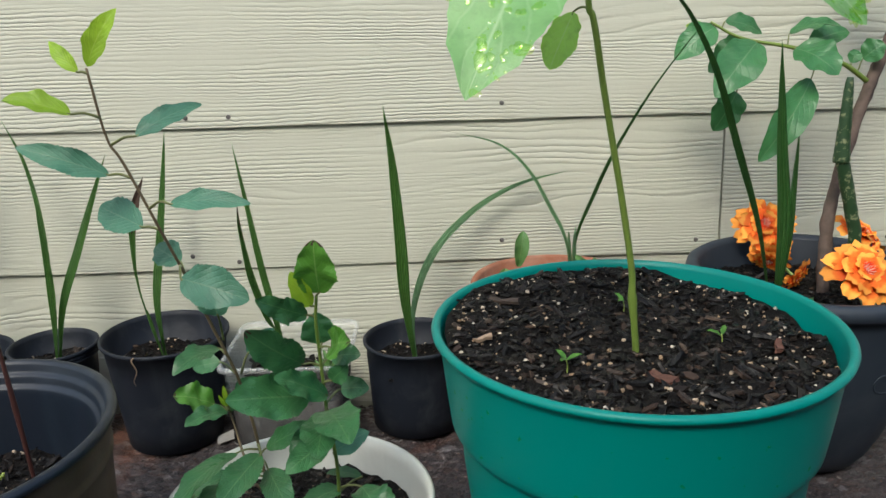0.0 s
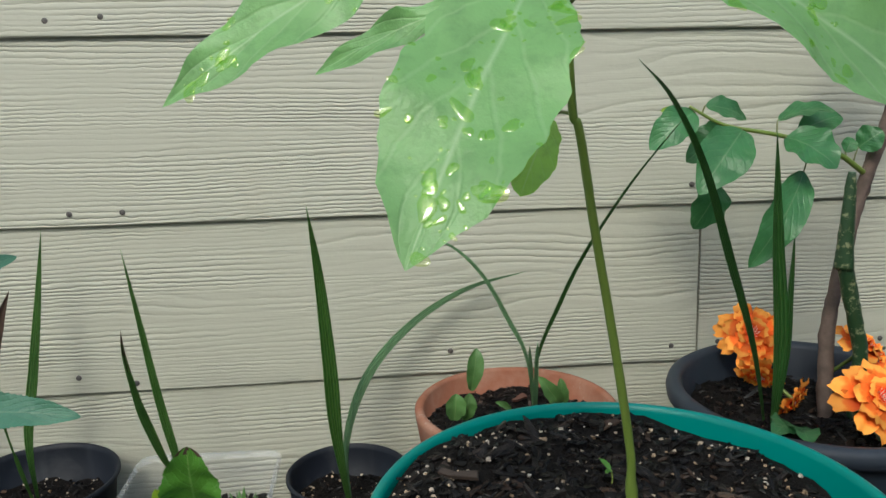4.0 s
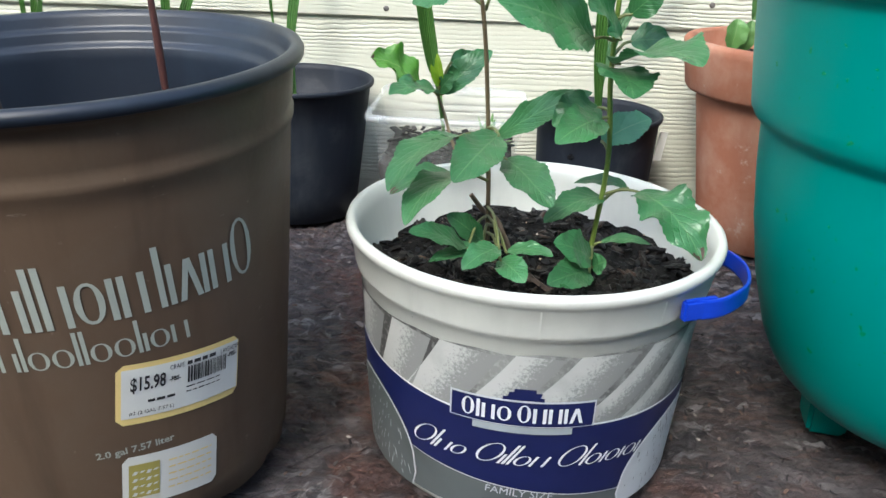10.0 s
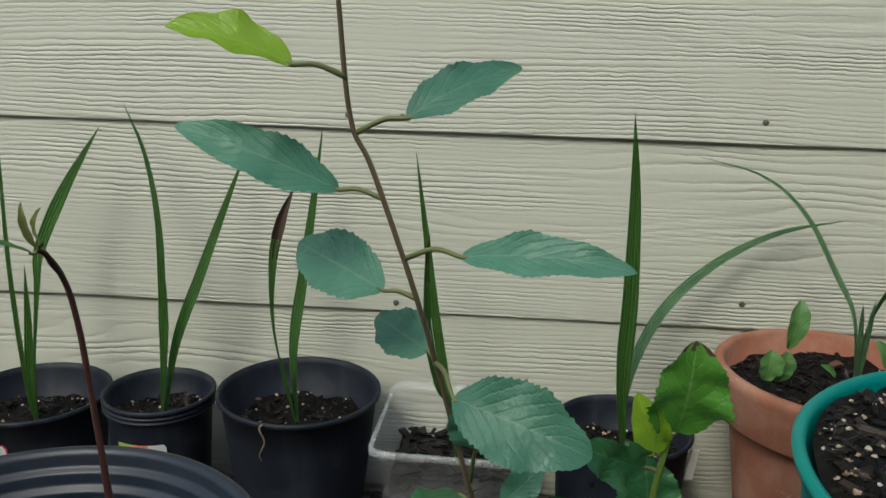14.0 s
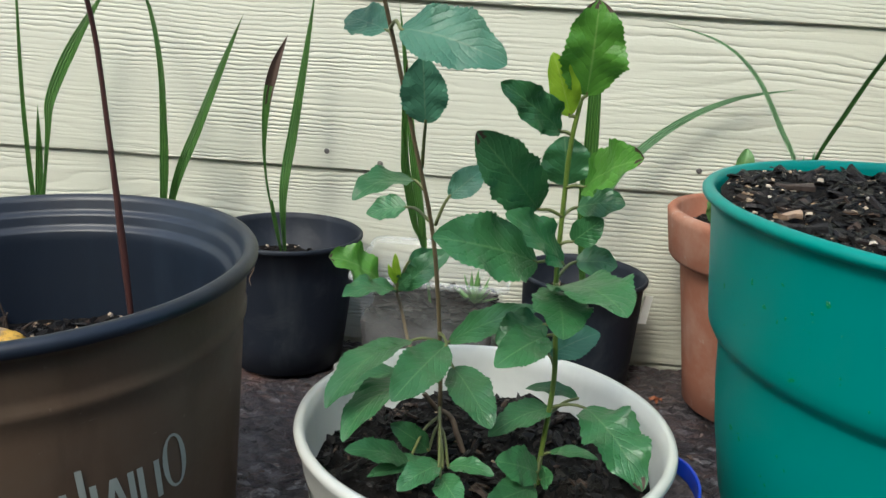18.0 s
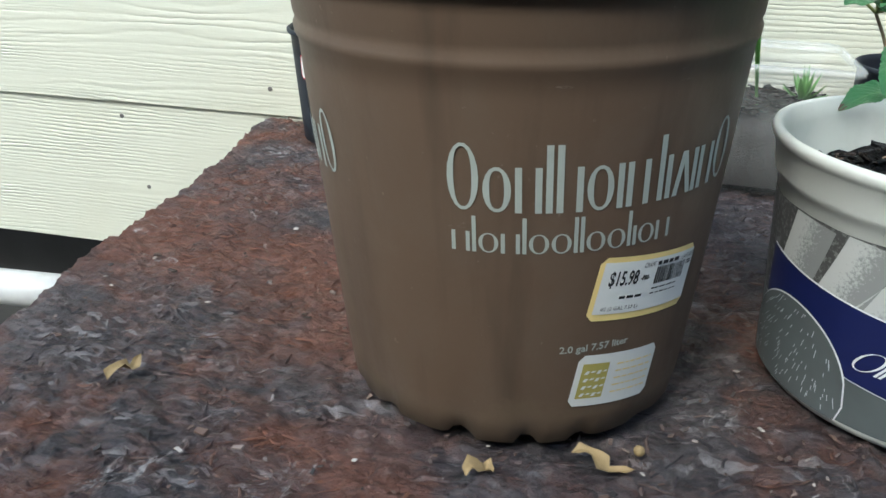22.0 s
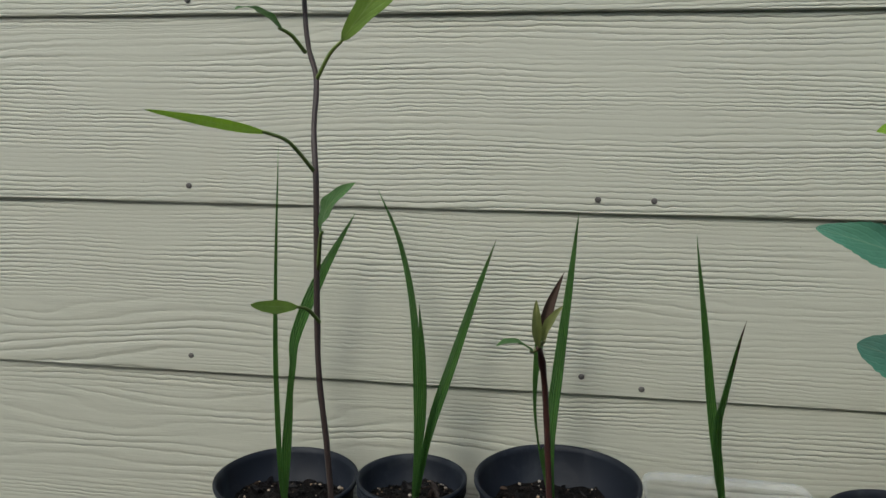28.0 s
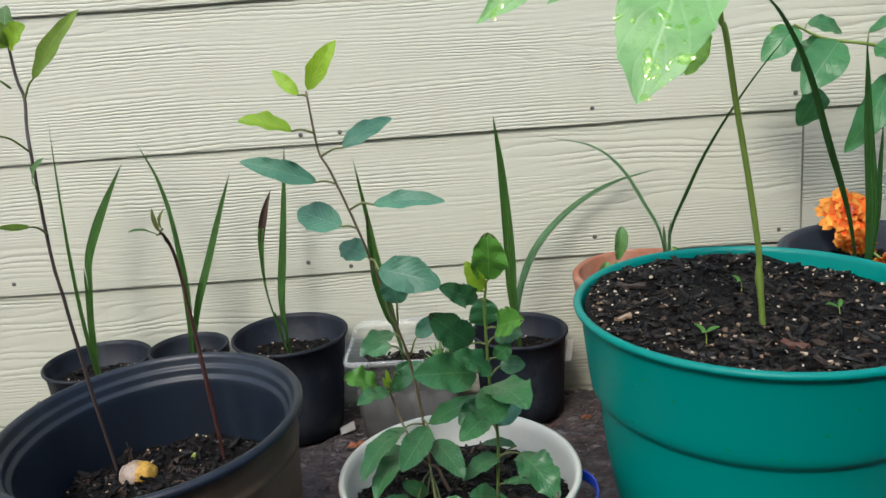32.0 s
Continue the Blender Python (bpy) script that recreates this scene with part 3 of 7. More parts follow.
def ground():
    n, size = 40, 400.0
    verts, faces = [], []
    for j in range(n + 1):
        for i in range(n + 1):
            u, v = (2 * i / n - 1), (2 * j / n - 1)
            x, y = size * u**3 + 0.6 * u, size * v**3 + 0.6 * v
            verts.append((x, y, -0.62 + 0.02 * noise.noise(Vector((x * 2, y * 2, 0)))))
    for j in range(n):
        for i in range(n):
            a = j * (n + 1) + i
            faces.append((a, a + 1, a + n + 2, a + n + 1))
    tagged(part("ground", mesh_of("ground", verts, faces, M_GROUND)), "bare damp brown earth beside the house wall", "ground", kind="structure")


def siding_board(x0, x1, z0, z1, lean):
    """One lapped board: its lower edge stands proud, its top slips under the next one."""
    th = 0.0055
    nx = max(2, int((x1 - x0) / 0.04))
    prof = [(0.0, 0.0), (-th + 0.0012, 0.0), (-th, 0.0012), (-th, 0.012)]
    for k in range(1, 9):
        f = k / 8
        prof.append((-th + lean * f, 0.012 + (z1 - z0 - 0.012) * f))
    prof.append((lean, z1 - z0))
    verts, faces = [], []
    for i in range(nx + 1):
        x = x0 + (x1 - x0) * i / nx
        wob = 0.0012 * noise.noise(Vector((x * 3, z0 * 9, 0.3)))
        dz = 0.0008 * noise.noise(Vector((x * 9, z0 * 5, 2.0)))
        for k, (y, z) in enumerate(prof):
            verts.append((x, y + (wob if 0 < k < len(prof) - 1 else 0), z0 + z + (dz if k < 3 else 0)))
    m = len(prof)
    for i in range(nx):
        for k in range(m):
            a, b = i * m + k, i * m + (k + 1) % m
            faces.append((a, a + m, b + m, b))
    faces.append(tuple(range(m)))
    faces.append(tuple(range(nx * m, nx * m + m))[::-1])
    return mesh_of("siding_board", verts, faces, M_SIDING, False)


def nail_mesh():
    prof = [(0.0, 0.0006), (0.0022, 0.0008), (0.0029, 0.0002), (0.0031, -0.0022)]
    me = lathe("nail", prof, M_NAIL, 12)
    me.transform(Matrix.Rotation(radians(90), 4, "X"))
    return me


SEAMS = (1.41, 1.235, 1.06, 0.883, 0.708, 0.531, 0.351, 0.178, -0.008, -0.197)


def wall():
    w = thing("wall_house", 0, 0, 0, "cream-painted lap siding with embossed wood grain and nail heads", "wall", kind="structure")
    w.matrix_basis = WALL
    joints = {0.178: (0.385,), 0.531: (-1.35, 0.78), -0.008: (-1.2, 0.9), 0.351: (-1.5, 1.0), 0.708: (-0.9, 0.6)}
    for k in range(len(SEAMS) - 1):
        top, low = SEAMS[k], SEAMS[k + 1]
        ends = [-2.2, *joints.get(low, (0.1 * k - 0.9,)), 2.2]
        for a, b in zip(ends, ends[1:]):
            part("siding_board", siding_board(a + 0.0012, b - 0.0012, low, top + 0.024, 0.0055), w)
    # sheathing behind, so that no light comes through the joints
    bm = bmesh.new()
    bmesh.ops.create_cube(bm, size=1, matrix=Matrix.Translation((0, 0.05, 0.61)) @ Matrix.Diagonal((4.4, 0.08, 1.58, 1)))
    me = bpy.data.meshes.new("sheathing")
    bm.to_mesh(me)
    bm.free()
    me.materials.append(M_WALLBACK)
    part("sheathing", me, w, "dark sheathing behind the boards")
    nail = nail_mesh()
    for x, z in ((-0.258, 0.364), (-0.208, 0.364), (0.114, 0.371), (-0.655, 0.368), (0.372, 0.372), (-0.267, 0.196), (-0.211, 0.187),
                 (0.113, 0.203), (0.356, 0.195), (0.409, 0.197), (-0.659, 0.195), (-0.659, 0.023), (-0.858, -0.026), (-0.83, -0.114),
                 (-0.26, 0.546), (0.11, 0.552), (-0.65, 0.545), (-0.21, 0.549), (0.6, 0.19), (0.72, 0.012), (-1.1, 0.37), (-1.1, 0.19)):
        part("nail_head", nail, w, at=Matrix.Translation((x, -0.0058 + 0.0055 * max(0.0, ((z - min(SEAMS, key=lambda q: abs(q - z) if q <= z else 9)) - 0.012) / 0.19), z)))


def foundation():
    # set-back face whose dark colour stands in for the shade under the siding
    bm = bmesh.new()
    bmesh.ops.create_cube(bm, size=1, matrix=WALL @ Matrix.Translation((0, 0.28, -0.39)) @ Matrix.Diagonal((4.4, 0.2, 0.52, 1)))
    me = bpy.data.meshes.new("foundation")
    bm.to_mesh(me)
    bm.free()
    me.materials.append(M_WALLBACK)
    tagged(part("wall_foundation", me), "foundation wall set back below the siding, coloured dark for the shaded gap", "foundation", kind="structure")


def pipe():
    p = thing("drain_pipe", -0.95, -0.05, -0.25, "white plastic drain pipe lying along the house wall", "pipe")
    part("pipe_length", tube("pipe_length", [(-0.9, 0.01, -0.03), (-0.4, 0.0, -0.015), (0.06, 0, 0.0)], 0.024, 0.024, M_PVC, 28, 4), p)
    part("coupling", lathe("coupling", [(0.024, -0.002), (0.0295, -0.002), (0.0305, 0.001), (0.0305, 0.03), (0.0295, 0.033), (0.024, 0.033)], M_PVC, 32), p, "raised pipe collar", pose(0.05, 0, 0, 0, 88, 0))
    part("elbow", tube("elbow", [(0.08, 0, 0.0), (0.11, 0, 0.0), (0.135, 0.012, 0.004), (0.145, 0.04, 0.01), (0.145, 0.3, 0.015)], 0.0255, 0.0255, M_PVC, 28, 4), p)
    part("bracket", mesh_of("bracket", [(0.16, 0.02, -0.02), (0.185, 0.02, -0.02), (0.185, 0.024, -0.02), (0.16, 0.024, -0.02), (0.158, 0.02, 0.05), (0.18, 0.02, 0.05), (0.18, 0.024, 0.05), (0.158, 0.024, 0.05)],
         [(0, 1, 5, 4), (1, 2, 6, 5), (2, 3, 7, 6), (3, 0, 4, 7), (4, 5, 6, 7), (3, 2, 1, 0)], M_PVC, False), p, "white corner clip")


TABLE_CORNERS = ((-0.585, -0.95), (0.625, -0.95), (0.545, -0.006), (-0.652, -0.006))


def table():
    """A thick rough board with a worn, uneven edge, on four posts."""
    t = thing("potting_table", 0, 0, 0, "rust-brown weathered board table with flaking rough surface", "table")
    n = 400
    c = [Vector((x, y, 0)) for x, y in TABLE_CORNERS]
    verts, faces = [], []
    for j in range(n + 1):
        v = j / n
        for i in range(n + 1):
            u = i / n
            p = c[0].lerp(c[1], u).lerp(c[3].lerp(c[2], u), v)
            edge = min(u, 1 - u, v, 1 - v)
            ragged = max(0.0, 1 - edge * 18)
            p += Vector((noise.noise(p * 9), noise.noise(p * 9 + Vector((7, 3, 0))), 0)) * 0.012 * ragged
            h = 0.0035 * noise.noise(p * 22) + 0.0034 * noise.noise(p * 70 + Vector((4, 0, 0))) + 0.003 * noise.noise(p * 160) + 0.0022 * noise.noise(p * 330)
            verts.append((p.x, p.y, h - 0.004 - 0.003 * ragged))
    for j in range(n):
        for i in range(n):
            a = j * (n + 1) + i
            faces.append((a, a + 1, a + n + 2, a + n + 1))
    # the edge and the underside
    rim = [i for i in range(n + 1)] + [(n + 1) * j + n for j in range(1, n + 1)] + [(n + 1) * n + i for i in range(n - 1, -1, -1)] + [(n + 1) * j for j in range(n - 1, 0, -1)]
    low = len(verts)
    for k in rim:
        x, y, z = verts[k]
        verts.append((x, y, -0.026 + 0.002 * noise.noise(Vector((x * 30, y * 30, 1)))))
    m = len(rim)
    for k in range(m):
        faces.append((rim[k], low + k, low + (k + 1) % m, rim[(k + 1) % m]))
    faces.append(tuple(range(low, low + m)))
    part("tabletop", mesh_of("tabletop", verts, faces, M_BOARD), t)
    # flattened strands that lie every way on the board, too many to count
    rnd = random.Random(31)
    sv, sf = [], []
    for _ in range(6500):
        y = -0.75 + 0.74 * rnd.random()
        x = -0.635 - 0.103 * (y + 0.006) + rnd.random() * 1.14
        ln, w = rnd.uniform(0.003, 0.014) * (1 if rnd.random() < 0.85 else 2.0), rnd.uniform(0.0005, 0.0022)
        a = rnd.gauss(0.6, 0.8)
        d, e = Vector((math.cos(a), math.sin(a), 0)), Vector((-math.sin(a), math.cos(a), 0))
        z, tip, roll, bend = rnd.uniform(-0.0048, -0.0026), rnd.gauss(0, 0.02), rnd.gauss(0, 0.06), rnd.gauss(0, 0.08)
        b0 = len(sv)
        for k in range(5):
            f = k / 4 - 0.5
            ww = w * (1 - 1.1 * abs(f) ** 1.5 * rnd.uniform(0.5, 1.4))
            mid = Vector((x, y, z)) + d * (ln * f) + e * (bend * ln * 4 * f * f)
            h = 0.0035 * noise.noise(mid * 22) + tip * ln * f
            for c, lift in ((-1, -0.0004), (0, 0.0002), (1, -0.0004)):
                sv.append(mid + e * (ww * c * 0.5) + Vector((0, 0, h + lift + roll * ww * c * 0.5 + rnd.uniform(-0.0003, 0.0003))))
        for k in range(4):
            for c in range(2):
                q = b0 + 3 * k + c
                sf.append((q, q + 3, q + 4, q + 1))
    tagged(part("strand_litter", mesh_of("strand_litter", sv, sf, M_STRANDS, False), t, "grey and rust-stained flattened wood strands"), kind="stuff")
    for x, y in ((-0.49, -0.88), (0.56, -0.88), (0.46, -0.12), (-0.57, -0.13)):
        bm = bmesh.new()
        bmesh.ops.create_cube(bm, size=1, matrix=Matrix.Translation((x, y, -0.322)) @ Matrix.Diagonal((0.07, 0.07, 0.595, 1)))
        bmesh.ops.bevel(bm, geom=bm.edges[:], offset=0.005, segments=2, affect="EDGES")
        me = bpy.data.meshes.new("leg")
        bm.to_mesh(me)
        bm.free()
        me.materials.append(M_DARKWOOD)
        part("leg", me, t)
    return t


def light_block_walls():
    """Plain unseen walls, added round the camera to block low light."""
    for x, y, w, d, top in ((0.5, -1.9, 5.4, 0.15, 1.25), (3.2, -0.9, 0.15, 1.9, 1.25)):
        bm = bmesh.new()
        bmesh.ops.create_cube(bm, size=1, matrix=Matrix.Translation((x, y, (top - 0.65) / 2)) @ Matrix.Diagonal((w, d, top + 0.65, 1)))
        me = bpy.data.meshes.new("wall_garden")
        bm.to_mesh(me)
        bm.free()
        me.materials.append(M_LIGHTBLOCK)
        tagged(part("wall_garden", me), "plain dark wall added out of view to block low light", "wall", kind="structure")


ground()
light_block_walls()
wall()
foundation()
pipe()
table()


# ---------------------------------------------------------------- pots
def soil(parent, r, z, seed, chips=120, grains=60, dome=0.006, chip=0.012, grain=0.0022, lean=(0.0, 0.0), chunks=0):
    """A bed of soil with bark chips and pale grains on it. Both are too small to count."""
    rnd = random.Random(seed)
    nr, n = (26, 80) if r > 0.08 else (14, 48)
    verts, faces = [(0, 0, z + dome)], []

    def height(x, y):
        d = math.hypot(x, y) / r
        v = Vector((x, y, seed * 1.3))
        return z + lean[0] * x + lean[1] * y + dome * (1 - d * d) + 0.006 * noise.noise(v * 30) * (0.4 + d) + 0.004 * noise.noise(v * 90) + 0.003 * noise.noise(v * 230)

    for k in range(1, nr + 1):
        for i in range(n):
            a = 2 * math.pi * i / n
            x, y = r * k / nr * math.cos(a), r * k / nr * math.sin(a)
            verts.append((x, y, height(x, y)))
    for i in range(n):
        faces.append((0, 1 + i, 1 + (i + 1) % n))
    for k in range(nr - 1):
        for i in range(n):
            a, b = 1 + k * n + i, 1 + k * n + (i + 1) % n
            faces.append((a, a + n, b + n, b))
    bed = part("soil", mesh_of("soil", verts, faces, M_SOIL), parent, "dark moist potting soil")

    def scatter(name, count, size, material, flat, label):
        v2, f2 = [], []
        for _ in range(count):
            d, a = r * 0.975 * rnd.random() ** (0.5 if flat < 0.5 or rnd.random() < 0.4 else 0.16), rnd.uniform(0, 2 * math.pi)
            x, y = d * math.cos(a), d * math.sin(a)
            s = size * (0.45 + 1.1 * rnd.random() ** 2)
            turn = Euler((rnd.gauss(0, 0.35), rnd.gauss(0, 0.35), rnd.uniform(0, 6.3))).to_matrix()
            o = Vector((x, y, height(x, y) + s * flat * 0.3))
            dims = (s, s * (rnd.uniform(0.25, 0.6) if flat < 0.5 else rnd.uniform(0.7, 1)), s * flat * rnd.uniform(0.6, 1.2))
            b0 = len(v2)
            for q in ((-1, -0.6, -0.5), (0.2, -1, -0.5), (1, -0.3, -0.5), (0.7, 0.8, -0.5), (-0.6, 1, -0.5), (-0.8, -0.5, 0.5), (0.1, -0.8, 0.6), (0.8, -0.2, 0.5), (0.5, 0.6, 0.6), (-0.5, 0.8, 0.5)):
                j = Vector([c * w * 0.5 * rnd.uniform(0.8, 1.15) for c, w in zip(q, dims)])
                v2.append(o + turn @ j)
            f2 += [tuple(b0 + i for i in (4, 3, 2, 1, 0)), tuple(b0 + 5 + i for i in range(5))]
            f2 += [(b0 + i, b0 + (i + 1) % 5, b0 + 5 + (i + 1) % 5, b0 + 5 + i) for i in range(5)]
        tagged(part(name, mesh_of(name, v2, f2, material, False), parent, label), kind="stuff")

    if chips:
        scatter("bark_mulch", chips, chip, M_CHIPS, 0.22, "dark bark chips on the soil")
    if grains:
        scatter("perlite", grains, grain, M_PERLITE, 0.85, "pale perlite grains in the soil")
    # the larger pieces of bark, one by one
    for k in range(chunks):
        d, a = r * 0.93 * math.sqrt(rnd.random()), rnd.uniform(0, 2 * math.pi)
        x, y = d * math.cos(a), d * math.sin(a)
        size = rnd.uniform(0.4, 0.9) * (1 if rnd.random() < 0.85 else 1.6)
        part("bark_chip", CHUNKS[k % len(CHUNKS)], parent, at=Matrix.Translation((x, y, height(x, y) + 0.0012)) @ Euler((rnd.gauss(0, 0.3), rnd.gauss(0, 0.3), rnd.uniform(0, 6.3))).to_matrix().to_4x4() @ Matrix.Scale(size, 4))
    return bed


def chunk_mesh(seed):
    """A splinter of bark with rough edges."""
    rnd = random.Random(seed)
    ln, w, h = rnd.uniform(0.012, 0.02), rnd.uniform(0.003, 0.0065), rnd.uniform(0.0016, 0.003)
    verts, faces = [], []
    for k in range(5):
        f = k / 4 - 0.5
        ww = w * (1 - 0.9 * abs(f)) * rnd.uniform(0.75, 1.2)
        o = rnd.uniform(-0.0006, 0.0006)
        for c, z in ((-0.5, 0.0), (-0.4, h), (0.05, h * rnd.uniform(0.9, 1.5)), (0.45, h * 0.9), (0.5, 0.0)):
            verts.append((ln * f + rnd.uniform(-0.0007, 0.0007), ww * c + o, z))
    for k in range(4):
        faces += [(5 * k + i, 5 * k + i + 1, 5 * k + i + 6, 5 * k + i + 5) for i in range(4)]
    faces += [(4, 3, 2, 1, 0), (20, 21, 22, 23, 24)]
    return mesh_of("bark_chip", verts, faces, M_CHUNK, False)


CHUNKS = [chunk_mesh(k) for k in range(12)]


# outside of the green planter from its bottom to its lip: radius and height
GREEN_WALL = [(0.0, 0.029), (0.06, 0.029), (0.074, 0.0305), (0.085, 0.035), (0.0925, 0.0425), (0.0975, 0.05), (0.1034, 0.062), (0.113, 0.0935), (0.12, 0.129), (0.1237, 0.158), (0.1256, 0.182), (0.1262, 0.1853), (0.1302, 0.1882), (0.1326, 0.1925),
              (0.1334, 0.1985), (0.1352, 0.212), (0.1398, 0.2535), (0.1406, 0.2578), (0.1434, 0.2592), (0.1452, 0.2606), (0.1457, 0.2627), (0.1443, 0.2645)]


def green_radius(z):
    for (r0, z0), (r1, z1) in zip(GREEN_WALL, GREEN_WALL[1:]):
        if z0 <= z < z1:
            return r0 + (r1 - r0) * (z - z0) / (z1 - z0)
    return GREEN_WALL[-1][0]


def green_top(x, y):
    """Height of the soil in the green planter."""
    dx, dy = x - 0.162, y + 0.415
    return 0.253 - 0.055 * dx + 0.045 * dy - 0.005 * (1 - (dx * dx + dy * dy) / 0.0185)


def green_pot():
    p = thing("green_planter", 0.162, -0.415, 0, "large teal-green plastic planter on short feet with a stepped collar", "planter")
    part("body", lathe("body", GREEN_WALL + [(0.1422, 0.2653), (0.1398, 0.2643), (0.1388, 0.2605), (0.136, 0.235), (0.131, 0.2), (0.0, 0.19)], M_TEAL, 128), p)
    for k in range(4):
        a = radians(-101 + 90 * k)
        bm = bmesh.new()
        bmesh.ops.create_cube(bm, size=1)
        for v in bm.verts:
            low = v.co.z < 0
            v.co = Vector((v.co.x * (0.022 if low else 0.028), v.co.y * (0.027 if low else 0.034), 0.0 if low else 0.042))
        bmesh.ops.bevel(bm, geom=bm.edges[:], offset=0.0025, segments=2, affect="EDGES")
        me = bpy.data.meshes.new("foot")
        bm.to_mesh(me)
        bm.free()
        me.materials.append(M_TEAL)
        part("foot", me, p, at=Matrix.Translation((0.058 * math.cos(a), 0.058 * math.sin(a), 0)) @ Matrix.Rotation(a, 4, "Z"))
    soil(p, 0.1362, 0.253, 3, 4400, 800, -0.005, 0.0085, 0.0027, (-0.055, 0.045), 240)
    return p


def brown_pot():
    p = thing("nursery_pot", -0.309, -0.457, 0.003, "tall brown nursery pot with dark lining and printed lettering", "pot")
    p.rotation_euler = (radians(1.67), radians(-1.76), 0)
    R = 0.114

    def toes(a, k, r, z):
        if k == 1 or k == 2:
            g = max(0.0, math.sin(a * 17 + 0.9 * math.sin(a * 5)) * 1.4 - 0.35) * (0.6 + 0.4 * math.sin(a * 3))
            return r - 0.002 * g, z + (0.008 * g if k == 1 else 0.005 * g)
        return r, z

    outer = [(0.0, 0.012), (0.084, 0.0), (0.0898, 0.004), (0.0918, 0.02), (0.0956, 0.06), (0.101, 0.12), (0.1055, 0.172), (0.1063, 0.182), (0.1078, 0.1845), (0.1082, 0.188), (0.107, 0.1905),
             (0.108, 0.194), (0.109, 0.204), (0.1097, 0.21), (0.1125, 0.2118), (R - 0.0006, 0.2132)]
    part("body", lathe("body", outer, M_BROWN, 132, wave=toes), p)
    inner = [(R - 0.001, 0.2128), (R + 0.0009, 0.2135), (R + 0.0012, 0.2162), (R - 0.0002, 0.2186), (R - 0.0022, 0.2194), (R - 0.0045, 0.2188), (0.1078, 0.2158), (0.1072, 0.2115), (0.1062, 0.2098), (0.1042, 0.2092), (0.1032, 0.2075), (0.1029, 0.2035), (0.1018, 0.2015), (0.0996, 0.2006), (0.0988, 0.199), (0.0984, 0.193), (0.0966, 0.172), (0.0948, 0.15), (0.0935, 0.132)]
    part("lining", lathe("lining", inner, M_BROWNIN, 132), p, "smooth blue-black inner wall with two ridges")
    soil(p, 0.0945, 0.146, 5, 1300, 150, 0.004, 0.0085, 0.0026, (0.0, 0.0), 110)
    return p


def pail():
    p = thing("ice_cream_pail", -0.085, -0.424, 0, "white plastic ice cream pail with blue printed band and blue handle", "pail")
    prof = [(0.0, 0.004), (0.076, 0.003), (0.079, 0.0), (0.0825, 0.001), (0.0845, 0.005), (0.0872, 0.044), (0.0903, 0.087), (0.0925, 0.1105), (0.0948, 0.1125), (0.0956, 0.1155), (0.0976, 0.1285), (0.0986, 0.1297), (0.0999, 0.1318),
            (0.1004, 0.134), (0.0996, 0.1362), (0.0975, 0.137), (0.0952, 0.1357), (0.0935, 0.126), (0.0915, 0.105), (0.082, 0.09), (0.0, 0.09)]
    part("body", lathe("body", prof, M_WHITE, 112), p)
    soil(p, 0.0905, 0.106, 7, 1500, 40, 0.003, 0.008, 0.002, (0.0, 0.0), 70)
    return p


def back_pot(name, x, y, r, h, label, rb=None, lip=0.003, ribs=False, drop=0.03, seed=1):
    p = thing(name, x, y, 0, label, "pot", "black seedling pots along the wall")
    rb = rb or r * 0.78
    prof = [(0.0, 0.004), (rb * 0.9, 0.0), (rb, 0.002)]
    top = h - 0.014 if ribs else h - 0.006
    for k in range(1, 5):
        prof.append((rb + (r - lip - rb) * k / 4 * top / h, top * k / 4))
    if ribs:
        for z in (h - 0.013, h - 0.009, h - 0.005):
            prof += [(r - 0.0035, z), (r - 0.0005, z + 0.0008), (r - 0.0005, z + 0.0022), (r - 0.003, z + 0.003)]
    prof += [(r - 0.001, h - 0.005), (r, h - 0.0035), (r, h - 0.001), (r - 0.0012, h), (r - 0.003, h - 0.0005), (r - 0.0045, h - 0.006), (rb + (r - lip - rb) * (1 - 1.4 * drop / h) - 0.0022, h - drop * 1.4), (0.0, h - drop * 1.5)]
    part("body", lathe("body", prof, M_BLACK, 72), p)
    soil(p, rb + (r - lip - rb) * (1 - drop / h) - 0.0016, h - drop, seed, 420, 90, 0.003, 0.007, 0.0024, (0.0, 0.0), 14)
    return p


def terracotta_pot():
    p = thing("terracotta_pot", 0.163, -0.094, 0, "weathered terracotta pot with a thick collar", "pot")
    R = 0.097
    prof = [(0.0, 0.003), (0.056, 0.0), (0.0595, 0.003), (0.064, 0.035), (0.072, 0.09), (0.0795, 0.138), (0.0805, 0.1405), (0.0885, 0.1415), (0.0905, 0.1445), (0.0958, 0.178), (R - 0.0005, 0.183), (R - 0.003, 0.186), (0.0895, 0.1865), (0.0875, 0.1835), (0.083, 0.15), (0.0, 0.145)]
    part("body", lathe("body", prof, M_TERRA, 96), p)
    soil(p, 0.085, 0.166, 9, 700, 40, 0.004, 0.009, 0.0022, (0.0, 0.0), 24)
    return p


